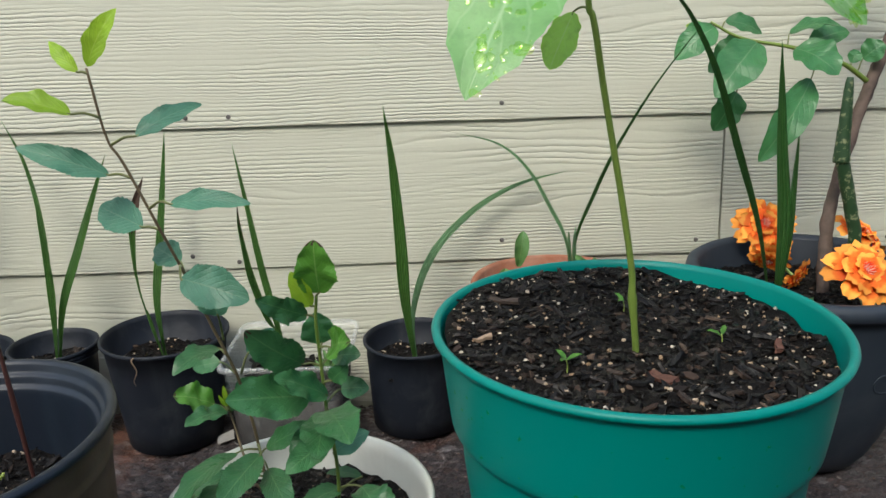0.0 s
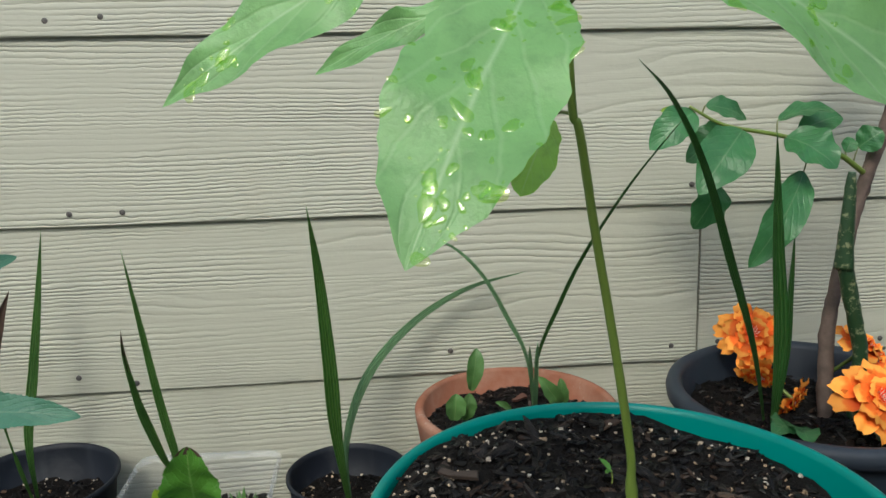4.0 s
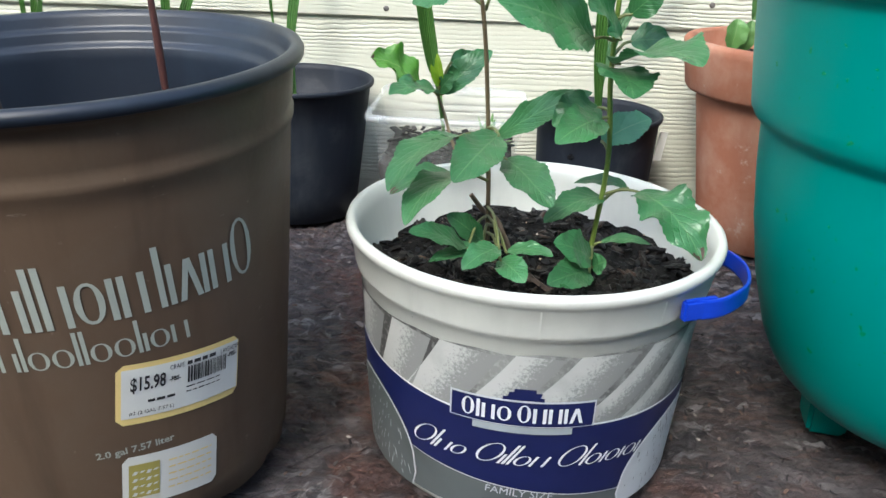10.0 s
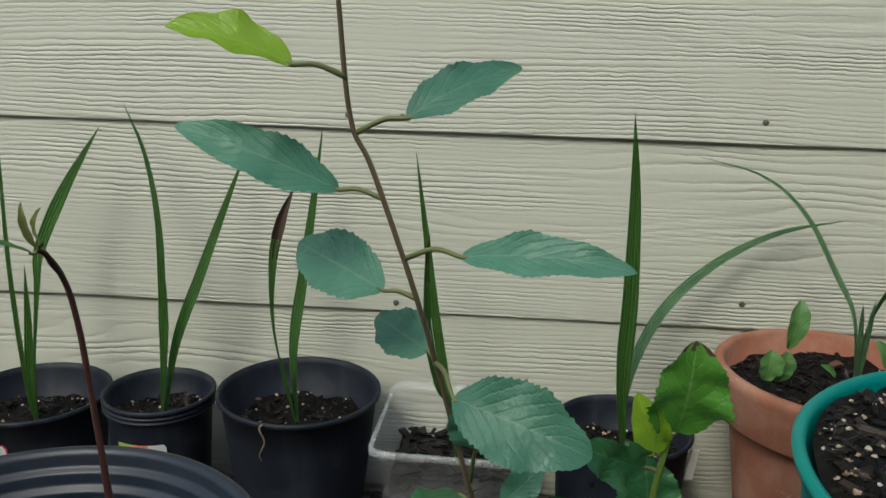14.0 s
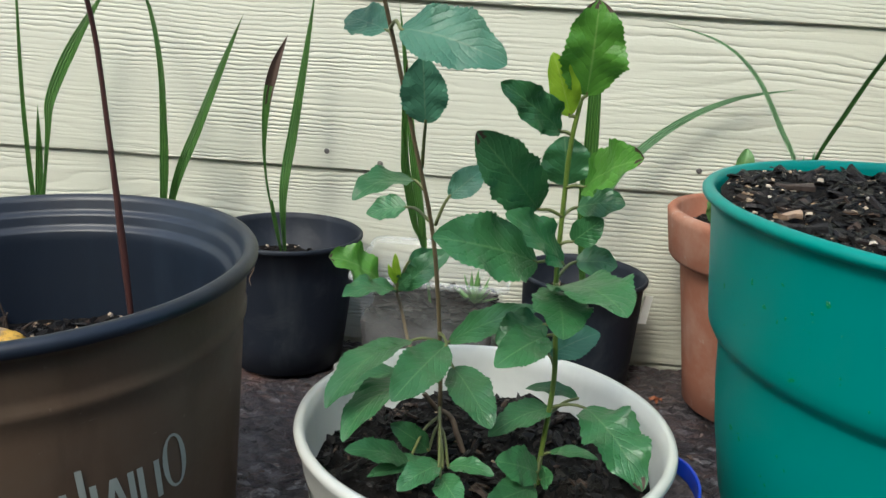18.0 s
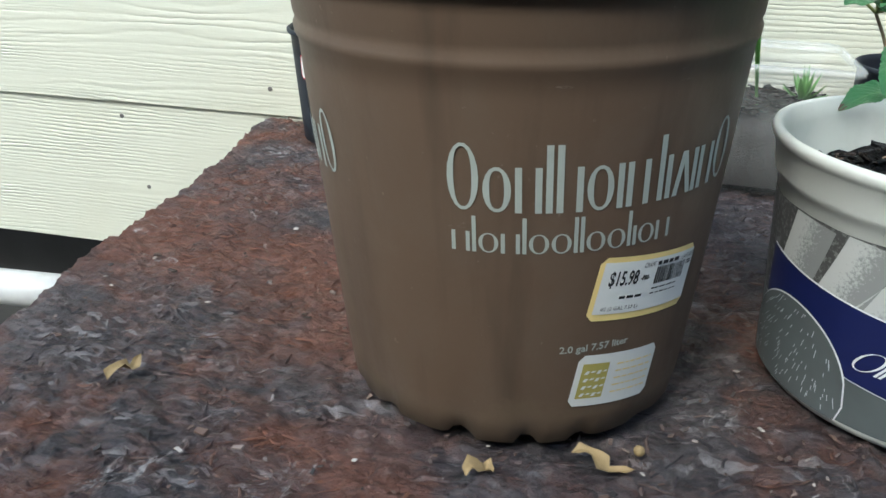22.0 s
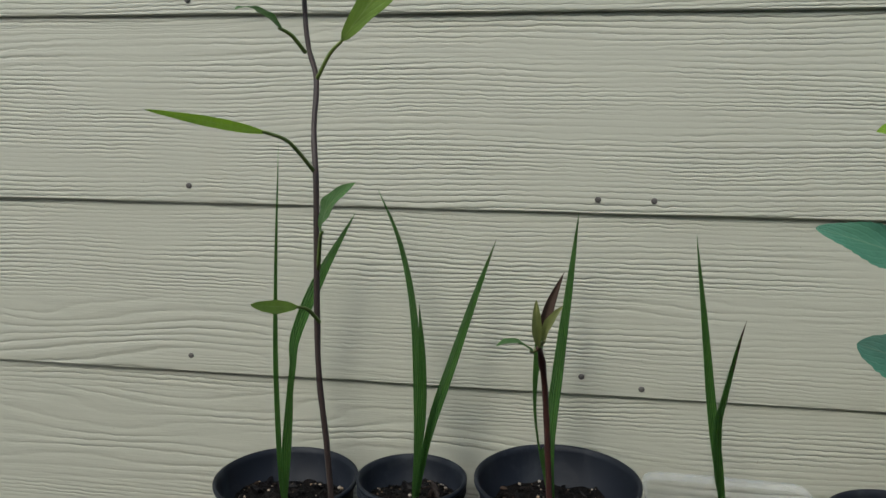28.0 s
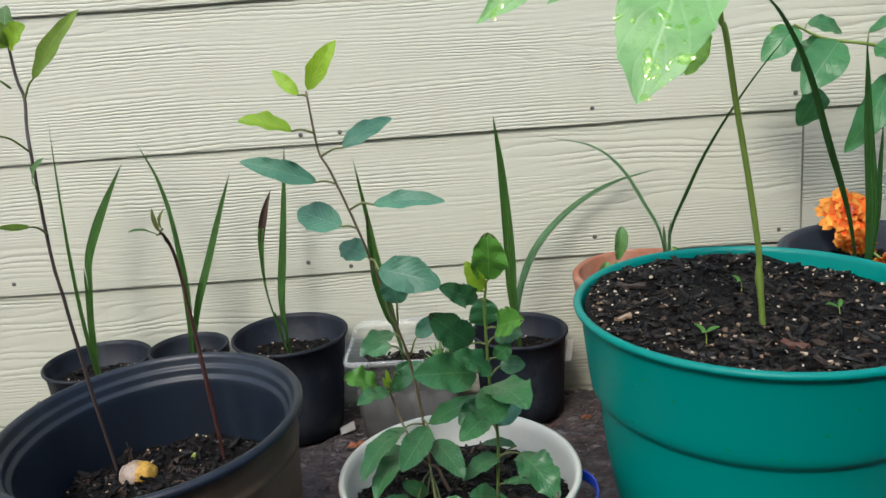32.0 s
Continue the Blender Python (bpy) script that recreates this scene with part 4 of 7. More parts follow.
def charcoal_planter():
    p = thing("charcoal_planter", 0.4225, -0.155, 0, "charcoal plastic planter with a rolled rim and faint scrolls", "planter")
    prof = [(0.0, 0.003), (0.056, 0.0), (0.064, 0.004), (0.074, 0.018), (0.084, 0.04), (0.0965, 0.075), (0.1025, 0.1), (0.1085, 0.13), (0.1125, 0.158), (0.1165, 0.182), (0.1185, 0.1925), (0.1235, 0.1945), (0.1275, 0.198), (0.1285, 0.204), (0.127, 0.2095), (0.1225, 0.2125), (0.1165, 0.2115), (0.1135, 0.207), (0.111, 0.18), (0.1, 0.16), (0.0, 0.155)]
    part("body", lathe("body", prof, M_GREY, 110), p)
    # raised scrolls round the body
    for k in range(9):
        line = []
        for j in range(30):
            f = j / 29
            a, r = 6.0 * f + 0.6, 0.003 + 0.017 * f
            z = 0.128 + r * math.sin(a)
            turn = radians(40 * k - 75) + r * math.cos(a) / 0.108
            rad = 0.1085 + (z - 0.13) * (0.145 if z > 0.13 else 0.2)
            line.append((rad * math.cos(turn), rad * math.sin(turn), z))
        part("scroll", tube("scroll", line, 0.0011, 0.0007, M_GREY, 6, 1), p)
    soil(p, 0.1115, 0.177, 11, 1100, 60, 0.004, 0.01, 0.0022, (0.0, 0.0), 30)
    return p


GREEN, BROWN, PAIL = green_pot(), brown_pot(), pail()
TERRA, CHARCOAL = terracotta_pot(), charcoal_planter()
POT1 = back_pot("seedling_pot", -0.531, -0.07, 0.0655, 0.113, "black nursery pot with a white barcode sticker", 0.052, seed=21)
POT2 = back_pot("seedling_pot", -0.4144, -0.07, 0.0495, 0.122, "small black pot with ribbed rim and plant label", 0.039, ribs=True, drop=0.026, seed=22)
POT3 = back_pot("seedling_pot", -0.286, -0.07, 0.0722, 0.131, "dusty black pot with a dried root on its side", 0.054, drop=0.036, seed=23)
POT4 = back_pot("seedling_pot", 0.0015, -0.058, 0.0615, 0.109, "plain black pot with a white tag on its side", 0.053, drop=0.032, seed=24)


# ---------------------------------------------------------------- plants
def stalked(plant, root, base, tip, width, material, up, seed=0, stalk=None, **more):
    """A leaf with its stalk, which starts on the stem at root."""
    ob = leaf(plant, base, tip, width, material, up, seed=seed, **more)
    r, b, t = Vector(root), Vector(base), Vector(tip)
    if (b - r).length > 0.002:
        mid = r.lerp(b, 0.55) + Vector((0, 0, 0.1 * (b - r).length))
        part("stalk", tube("stalk", [r, mid, b, b.lerp(t, 0.06)], 0.0009, 0.0006, stalk or M_STALK, 7, 4), ob)
    return ob


APPLE = thing("apple_seedling", -0.1080, -0.4180, 0.1080, "tall apple seedling with grey-green serrated leaves and lime top", "seedling")
part("stem", tube("stem", [(0.0000, 0.0000, -0.0100), (-0.0030, -0.0020, 0.0600), (-0.0090, -0.0170, 0.1280), (-0.0180, -0.0340, 0.1750), (-0.0270, -0.0520, 0.2200), (-0.0350, -0.0670, 0.2560), (-0.0470, -0.0750, 0.2950), (-0.0530, -0.0790, 0.3110), (-0.0550, -0.0880, 0.3490)], 0.0012, 0.0007, M_BARKSTEM, 10, 6, 0.15), APPLE)
stalked(APPLE, (-0.0550, -0.0880, 0.3490), (-0.0540, -0.0890, 0.3500), (-0.0320, -0.0970, 0.3790), 0.0134, M_YOUNG, (0, -1, 0.3), seed=2, point=1.2)
stalked(APPLE, (-0.0549, -0.0874, 0.3463), (-0.0600, -0.0870, 0.3470), (-0.0770, -0.0770, 0.3630), 0.0088, M_YOUNG, (0, -1, 0.3), seed=3, point=1.3)
stalked(APPLE, (-0.0536, -0.0816, 0.3219), (-0.0670, -0.0870, 0.3250), (-0.0990, -0.0940, 0.3340), 0.0147, M_YOUNG, (0, -0.6, 0.8), seed=4, sag=0.08, cup=0.4)
stalked(APPLE, (-0.0513, -0.0779, 0.3064), (-0.0370, -0.0790, 0.3110), (-0.0050, -0.0550, 0.3250), 0.0150, M_APPLEBLUE, (-0.1, -0.8, 0.6), seed=5, teeth=18, sag=0.08)
stalked(APPLE, (-0.0444, -0.0733, 0.2866), (-0.0580, -0.0700, 0.2880), (-0.1060, -0.0740, 0.3060), 0.0162, M_APPLEBLUE, (0.1, -0.85, 0.55), seed=6, teeth=20, sag=0.06)
stalked(APPLE, (-0.0344, -0.0659, 0.2534), (-0.0450, -0.0640, 0.2550), (-0.0790, -0.0370, 0.2620), 0.0227, M_APPLEBLUE, (0, -0.85, 0.5), seed=7, teeth=16, sag=0.03, belly=0.5)
stalked(APPLE, (-0.0384, -0.0693, 0.2671), (-0.0200, -0.0880, 0.2740), (0.0270, -0.0990, 0.2750), 0.0129, M_APPLEBLUE, (0, -0.75, 0.65), seed=8, teeth=22, sag=0.1)
stalked(APPLE, (-0.0276, -0.0531, 0.2226), (-0.0320, -0.0420, 0.2260), (-0.0540, -0.0200, 0.2300), 0.0191, M_APPLEBLUE, (0, -0.85, 0.55), seed=9, teeth=12, sag=0.05)
stalked(APPLE, (-0.0287, -0.0552, 0.2277), (-0.0210, -0.0820, 0.2280), (0.0200, -0.0950, 0.2180), 0.0256, M_APPLEBLUE, (-0.15, -0.85, 0.55), seed=10, teeth=22, sag=0.12, belly=0.5)
stalked(APPLE, (-0.0160, -0.0220, 0.1640), (-0.0140, -0.0370, 0.1870), (-0.0150, -0.0520, 0.2170), 0.0216, M_APPLEBLUE, (0, -0.85, 0.55), seed=11, teeth=18, sag=0.04)
stalked(APPLE, (-0.0141, -0.0267, 0.1549), (-0.0200, -0.0220, 0.1580), (-0.0430, -0.0520, 0.1530), 0.0174, M_APPLE, (-0.1, -0.6, 0.8), seed=12, teeth=16, sag=0.16)
stalked(APPLE, (-0.0109, -0.0206, 0.1381), (-0.0240, -0.0070, 0.1410), (-0.0450, -0.0020, 0.1350), 0.0140, M_APPLE, (0, -0.75, 0.65), seed=13, teeth=14, sag=0.08)
stalked(APPLE, (-0.0090, -0.0120, 0.1340), (-0.0030, -0.0120, 0.1490), (0.0140, -0.0020, 0.1630), 0.0141, M_APPLEBLUE, (0, -1, 0.3), seed=14, teeth=14)
stalked(APPLE, (-0.0034, -0.0031, 0.0649), (0.0010, -0.0020, 0.0690), (0.0450, -0.0220, 0.0990), 0.0163, M_APPLE, (0, -0.75, 0.65), seed=15, teeth=18, sag=0.12)
stalked(APPLE, (-0.0039, -0.0041, 0.0697), (-0.0180, -0.0120, 0.0720), (-0.0490, -0.0720, 0.0610), 0.0206, M_APPLE, (-0.3, -0.55, 0.8), seed=16, teeth=18, sag=0.14)
stalked(APPLE, (-0.0043, -0.0052, 0.0746), (0.0010, -0.0220, 0.0760), (-0.0200, -0.0670, 0.0650), 0.0228, M_APPLE, (-0.1, -0.9, 0.45), seed=17, teeth=18, sag=0.1)
stalked(APPLE, (-0.0026, -0.0017, 0.0500), (-0.0120, -0.0120, 0.0510), (-0.0410, -0.0720, 0.0450), 0.0215, M_APPLE, (-0.3, -0.5, 0.8), seed=18, teeth=18, sag=0.16)
stalked(APPLE, (-0.0030, -0.0020, 0.0600), (0.0050, -0.0220, 0.0640), (0.0260, -0.0620, 0.0530), 0.0214, M_APPLE, (0.2, -0.8, 0.5), seed=19, teeth=18, sag=0.1)
stalked(APPLE, (-0.0015, -0.0010, 0.0250), (-0.0120, -0.0520, 0.0270), (-0.0390, -0.0770, 0.0440), 0.0132, M_APPLE, (0, -0.6, 0.8), seed=20, teeth=14)
stalked(APPLE, (-0.0013, -0.0009, 0.0200), (-0.0040, -0.0320, 0.0220), (-0.0230, -0.0420, 0.0400), 0.0129, M_APPLE, (0, -0.75, 0.65), seed=21, teeth=12)
stalked(APPLE, (-0.0017, -0.0011, 0.0300), (0.0030, -0.0620, 0.0320), (-0.0140, -0.0820, 0.0290), 0.0136, M_APPLE, (0, -0.5, 0.85), seed=22, teeth=12)
stalked(APPLE, (-0.0011, -0.0007, 0.0150), (0.0040, -0.0420, 0.0190), (-0.0300, -0.0670, 0.0250), 0.0119, M_APPLE, (0, -0.35, 0.95), seed=23, teeth=12)
stalked(APPLE, (-0.0013, -0.0009, 0.0200), (0.0070, -0.0520, 0.0260), (0.0290, -0.0620, 0.0290), 0.0106, M_APPLE, (0, -0.35, 0.95), seed=24, teeth=12)
stalked(APPLE, (-0.0015, -0.0010, 0.0250), (0.0040, -0.0620, 0.0260), (0.0150, -0.0820, 0.0240), 0.0143, M_APPLE, (0, -0.75, 0.65), seed=25, teeth=12)
stalked(APPLE, (-0.0024, -0.0016, 0.0450), (-0.0230, -0.0020, 0.0490), (-0.0530, -0.0220, 0.0420), 0.0161, M_APPLE, (0, -0.35, 0.95), seed=26, teeth=14, label='leaf with a scorched brown edge', scorch=0.16)
part("side_shoot", tube("side_shoot", [(-0.0060, 0.0000, 0.0570), (-0.0140, 0.0030, 0.0520), (-0.0220, 0.0180, 0.0580), (-0.0280, 0.0280, 0.0730), (-0.0320, 0.0330, 0.0820)], 0.0011, 0.0008, M_BARKSTEM, 10, 6), APPLE)
stalked(APPLE, (-0.0320, 0.0330, 0.0820), (-0.0420, 0.0330, 0.0880), (-0.0680, 0.0180, 0.1040), 0.0225, M_YOUNGISH, (0, -0.6, 0.8), seed=28, wavy=0.3, teeth=14, cup=0.4, scorch=0.1)
stalked(APPLE, (-0.0320, 0.0330, 0.0820), (-0.0320, 0.0280, 0.0850), (-0.0560, -0.0020, 0.0890), 0.0166, M_APPLE, (0, -0.5, 0.85), seed=29, wavy=0.25, teeth=14)
stalked(APPLE, (-0.0320, 0.0330, 0.0820), (-0.0320, 0.0330, 0.0840), (-0.0240, 0.0280, 0.0950), 0.0092, M_APPLE, (0, -1, 0.3), seed=30)
stalked(APPLE, (-0.0320, 0.0330, 0.0820), (-0.0260, 0.0330, 0.1000), (-0.0110, 0.0480, 0.1020), 0.0111, M_APPLE, (0, -1, 0.3), seed=31)
stalked(APPLE, (-0.0320, 0.0330, 0.0820), (-0.0290, 0.0330, 0.0830), (-0.0030, 0.0380, 0.1070), 0.0160, M_APPLE, (0, -0.75, 0.65), seed=32, teeth=12)
stalked(APPLE, (-0.0320, 0.0330, 0.0820), (-0.0310, 0.0310, 0.0880), (-0.0330, 0.0280, 0.1060), 0.0049, M_YOUNG, (0, -1, 0.3), seed=33)
stalked(APPLE, (-0.0320, 0.0330, 0.0820), (-0.0320, 0.0310, 0.0870), (-0.0360, 0.0230, 0.1010), 0.0036, M_YOUNG, (0, -1, 0.3), seed=34)

APPLE2 = thing("apple_seedling", -0.0480, -0.4350, 0.1080, "shorter apple seedling with glossy green crinkled leaves", "seedling")
part("stem", tube("stem", [(0.0000, -0.0020, -0.0100), (-0.0070, -0.0020, 0.0050), (-0.0050, -0.0120, 0.0660), (-0.0090, -0.0150, 0.1120), (-0.0100, -0.0230, 0.1600), (-0.0100, -0.0300, 0.1850), (-0.0080, -0.0330, 0.2030)], 0.0015, 0.001, M_GREENSTEM, 10, 6, 0.12), APPLE2)
stalked(APPLE2, (-0.0080, -0.0330, 0.2030), (-0.0060, -0.0330, 0.2050), (-0.0060, -0.0450, 0.2430), 0.0264, M_YOUNGISH, (0, -1, 0.3), seed=37, teeth=20, wavy=0.2, cup=0.35, scorch=0.12)
stalked(APPLE2, (-0.0089, -0.0317, 0.1953), (-0.0120, -0.0330, 0.1960), (-0.0220, -0.0400, 0.2220), 0.0127, M_YOUNG, (0, -1, 0.3), seed=38, cup=0.4)
stalked(APPLE2, (-0.0097, -0.0304, 0.1876), (-0.0150, -0.0300, 0.1890), (-0.0420, -0.0550, 0.2100), 0.0163, M_APPLE, (0, -1, 0.3), seed=39, wavy=0.4, cup=0.4, teeth=12)
stalked(APPLE2, (-0.0100, -0.0230, 0.1600), (-0.0090, -0.0150, 0.1630), (-0.0120, -0.0150, 0.1850), 0.0237, M_APPLE, (0, -1, 0.3), seed=40, teeth=14)
stalked(APPLE2, (-0.0098, -0.0213, 0.1497), (-0.0210, -0.0250, 0.1530), (-0.0500, -0.0550, 0.1900), 0.0258, M_APPLE, (0, -1, 0.3), seed=41, teeth=20, wavy=0.15, scorch=0.1)
stalked(APPLE2, (-0.0100, -0.0240, 0.1636), (-0.0020, -0.0270, 0.1650), (0.0150, -0.0680, 0.1860), 0.0216, M_YOUNGISH, (-0.1, -0.85, 0.5), seed=42, wavy=0.2, cup=0.35, teeth=14, scorch=0.16)
stalked(APPLE2, (-0.0098, -0.0213, 0.1497), (-0.0030, -0.0150, 0.1530), (0.0170, -0.0250, 0.1580), 0.0162, M_APPLE, (0, -0.75, 0.65), seed=43, wavy=0.2)
stalked(APPLE2, (-0.0093, -0.0173, 0.1257), (-0.0070, -0.0200, 0.1270), (-0.0360, -0.0500, 0.1560), 0.0193, M_APPLE, (0, -0.75, 0.65), seed=44, wavy=0.25, teeth=14)
stalked(APPLE2, (-0.0095, -0.0190, 0.1360), (-0.0040, -0.0200, 0.1380), (0.0080, -0.0250, 0.1510), 0.0133, M_APPLE, (0, -1, 0.3), seed=45)
stalked(APPLE2, (-0.0091, -0.0161, 0.1189), (0.0000, -0.0050, 0.1240), (0.0200, -0.0050, 0.1240), 0.0159, M_APPLE, (0, -0.75, 0.65), seed=46)
stalked(APPLE2, (-0.0093, -0.0173, 0.1257), (-0.0190, -0.0200, 0.1270), (-0.0650, -0.0600, 0.1460), 0.0311, M_APPLE, (0, -0.8, 0.55), seed=47, teeth=24, sag=0.08, wavy=0.15)
stalked(APPLE2, (-0.0091, -0.0156, 0.1154), (-0.0080, -0.0200, 0.1160), (0.0130, -0.0870, 0.1280), 0.0307, M_APPLE, (0.1, -0.7, 0.65), seed=48, teeth=24, sag=0.14)
stalked(APPLE2, (-0.0090, -0.0150, 0.1120), (-0.0100, -0.0200, 0.1140), (-0.0090, -0.0750, 0.1120), 0.0257, M_APPLE, (0.05, -0.9, 0.4), seed=49, teeth=20, sag=0.16)
stalked(APPLE2, (-0.0070, -0.0135, 0.0890), (-0.0110, -0.0150, 0.0890), (-0.0350, -0.0450, 0.0840), 0.0201, M_APPLE, (0, -0.75, 0.65), seed=50, teeth=16)
stalked(APPLE2, (-0.0056, -0.0124, 0.0726), (-0.0080, -0.0050, 0.0750), (0.0170, 0.0050, 0.0850), 0.0170, M_APPLEBLUE, (0, -0.75, 0.65), seed=51, teeth=14)
stalked(APPLE2, (-0.0073, -0.0137, 0.0923), (-0.0120, -0.0100, 0.0930), (-0.0350, -0.0250, 0.0870), 0.0220, M_APPLE, (-0.1, -0.75, 0.6), seed=52, teeth=14, wavy=0.2)
stalked(APPLE2, (-0.0056, -0.0091, 0.0486), (0.0110, -0.0150, 0.0530), (0.0350, -0.0560, 0.0350), 0.0289, M_APPLE, (0.1, -0.6, 0.75), seed=53, teeth=18, sag=0.16, wavy=0.3, scorch=0.1)
stalked(APPLE2, (-0.0057, -0.0084, 0.0442), (0.0100, 0.0050, 0.0480), (-0.0170, 0.0150, 0.0460), 0.0098, M_APPLE, (0, -0.35, 0.95), seed=54)
stalked(APPLE2, (-0.0066, -0.0041, 0.0181), (-0.0090, -0.0200, 0.0180), (-0.0310, -0.0400, 0.0340), 0.0189, M_APPLE, (0, -0.75, 0.65), seed=55, teeth=10)
stalked(APPLE2, (-0.0067, -0.0034, 0.0137), (-0.0100, -0.0250, 0.0130), (-0.0340, -0.0550, 0.0190), 0.0174, M_APPLE, (0, -0.75, 0.65), seed=56, teeth=10)
stalked(APPLE2, (-0.0069, -0.0027, 0.0094), (-0.0070, -0.0150, 0.0110), (-0.0010, -0.0200, 0.0170), 0.0114, M_APPLE, (0, -0.75, 0.65), seed=57)
stalked(APPLE2, (-0.0066, -0.0041, 0.0181), (-0.0030, -0.0050, 0.0210), (0.0210, -0.0150, 0.0250), 0.0077, M_APPLE, (0, -0.35, 0.95), seed=58)
stalked(APPLE2, (-0.0057, -0.0084, 0.0442), (-0.0040, -0.0050, 0.0460), (-0.0350, -0.0250, 0.0380), 0.0174, M_APPLE, (0, -0.35, 0.95), seed=59, teeth=12)

AVOCADO = thing("avocado_seedling", -0.3740, -0.4100, 0.1500, "tall thin avocado seedling with narrow bright leaves", "seedling")
part("stem", tube("stem", [(0.0000, 0.0000, -0.0080), (0.0010, 0.0000, -0.0020), (-0.0060, -0.0020, 0.0730), (-0.0110, -0.0050, 0.1530), (-0.0140, -0.0050, 0.1930), (-0.0140, -0.0030, 0.2620), (-0.0170, 0.0050, 0.2870), (-0.0180, 0.0130, 0.3080), (-0.0220, 0.0160, 0.3210), (-0.0240, 0.0180, 0.3340), (-0.0250, 0.0200, 0.3460)], 0.0015, 0.001, M_TWIG, 10, 6, 0.2, ((0.0, 0.5),)), AVOCADO)
stalked(AVOCADO, (-0.0150, -0.0010, 0.2700), (-0.0240, -0.0300, 0.2870), (-0.0410, -0.0900, 0.2960), 0.0038, M_YOUNG, (0.2, -1, 0.1), seed=62, point=1.2, sag=0.03, stalk=M_GREENSTEM)
stalked(AVOCADO, (-0.0130, -0.0050, 0.2300), (-0.0070, -0.0200, 0.2470), (0.0130, -0.0400, 0.2700), 0.0089, M_AVO, (-0.6, -0.7, 0.3), seed=63, point=1.2, stalk=M_GREENSTEM)
stalked(AVOCADO, (-0.0130, -0.0050, 0.2070), (-0.0170, -0.0200, 0.2170), (-0.0250, -0.0500, 0.2250), 0.0053, M_AVOY, (0, -1, 0.2), seed=64, stalk=M_GREENSTEM)
stalked(AVOCADO, (-0.0180, 0.0130, 0.3080), (-0.0050, 0.0050, 0.3230), (0.0490, -0.0200, 0.3690), 0.0129, M_AVOY, (0.3, -0.9, 0.3), seed=65, point=1.3, stalk=M_GREENSTEM)
stalked(AVOCADO, (-0.0150, -0.0100, 0.3180), (-0.0210, -0.0200, 0.3260), (-0.0270, -0.0500, 0.3300), 0.0058, M_AVO, (0, -0.4, 0.9), seed=66, stalk=M_GREENSTEM)
stalked(AVOCADO, (-0.0250, 0.0200, 0.3460), (-0.0250, 0.0200, 0.3470), (0.0000, 0.0000, 0.3610), 0.0177, M_YOUNG, (0, -1, 0.3), seed=67, stalk=M_GREENSTEM)
stalked(AVOCADO, (-0.0250, 0.0200, 0.3460), (-0.0250, 0.0200, 0.3470), (-0.0300, 0.0100, 0.3690), 0.0179, M_AVOY, (0, -1, 0.3), seed=68, stalk=M_GREENSTEM)
stalked(AVOCADO, (-0.0250, 0.0200, 0.3460), (-0.0250, 0.0200, 0.3470), (-0.0230, 0.0250, 0.3770), 0.0160, M_AVO, (0, -1, 0.3), seed=69, stalk=M_GREENSTEM)
stalked(AVOCADO, (-0.0250, 0.0200, 0.3460), (-0.0250, 0.0200, 0.3470), (-0.0410, 0.0000, 0.3540), 0.0158, M_AVOY, (0, -0.75, 0.65), seed=70, stalk=M_GREENSTEM)

AVOCADO2 = thing("avocado_seedling", -0.2820, -0.4140, 0.1480, "short red-brown avocado seedling with unopened buds", "seedling")
part("stem", tube("stem", [(0.0000, 0.0000, -0.0080), (0.0020, 0.0000, 0.0000), (-0.0060, -0.0020, 0.1350), (-0.0090, -0.0060, 0.1840), (-0.0110, -0.0160, 0.2040), (-0.0120, -0.0210, 0.2090)], 0.0016, 0.001, M_REDSTEM, 10, 6, 0.2, ((0.3, 0.4), (0.75, 0.4))), AVOCADO2)
stalked(AVOCADO2, (-0.0120, -0.0210, 0.2090), (-0.0120, -0.0210, 0.2090), (-0.0130, -0.0270, 0.2290), 0.0037, M_BUD, (0, -1, 0.3), seed=73, cup=0.8)
stalked(AVOCADO2, (-0.0120, -0.0210, 0.2090), (-0.0100, -0.0210, 0.2110), (-0.0030, -0.0310, 0.2280), 0.0039, M_BUD, (-0.5, -0.8, 0.2), seed=74, cup=0.6)
stalked(AVOCADO2, (-0.0117, -0.0196, 0.2076), (-0.0140, -0.0210, 0.2070), (-0.0260, -0.0460, 0.2160), 0.0042, M_AVO, (0, -0.5, 0.8), seed=75, cup=0.5)

BROAD = thing("broad_leaf_plant", 0.1590, -0.4380, 0.2460, "young plant with one green stem and large wet leaves", "plant")
part("stem", tube("stem", [(0.0005, 0.0070, -0.0130), (0.0020, 0.0070, -0.0130), (-0.0040, 0.0060, 0.0410), (-0.0060, 0.0050, 0.0650), (-0.0170, 0.0020, 0.1230), (-0.0290, -0.0010, 0.1800), (-0.0380, -0.0030, 0.2270), (-0.0410, -0.0030, 0.2340), (-0.0440, -0.0050, 0.2620), (-0.0470, -0.0070, 0.2930), (-0.0440, -0.0100, 0.3140)], 0.0025, 0.0018, M_GREENSTEM, 10, 6, 0.08, ((0.2, 0.4),)), BROAD)
stalked(BROAD, (-0.0480, -0.0080, 0.2990), (-0.0590, -0.0200, 0.2970), (-0.1240, -0.1040, 0.1920), 0.0621, M_BIG, (-0.25, -0.85, 0.42), seed=78, sag=0.07, belly=0.56, wavy=0.12, cup=0.12, point=1.35, steps=34, ragged=0.2)
stalked(BROAD, (-0.0490, -0.0080, 0.3040), (-0.1030, -0.0220, 0.3140), (-0.2120, -0.0320, 0.2430), 0.0328, M_BIG, (-0.2, -0.9, 0.4), seed=79, sag=0.04, wavy=0.2, point=1.25, steps=34, belly=0.45, ragged=0.2)
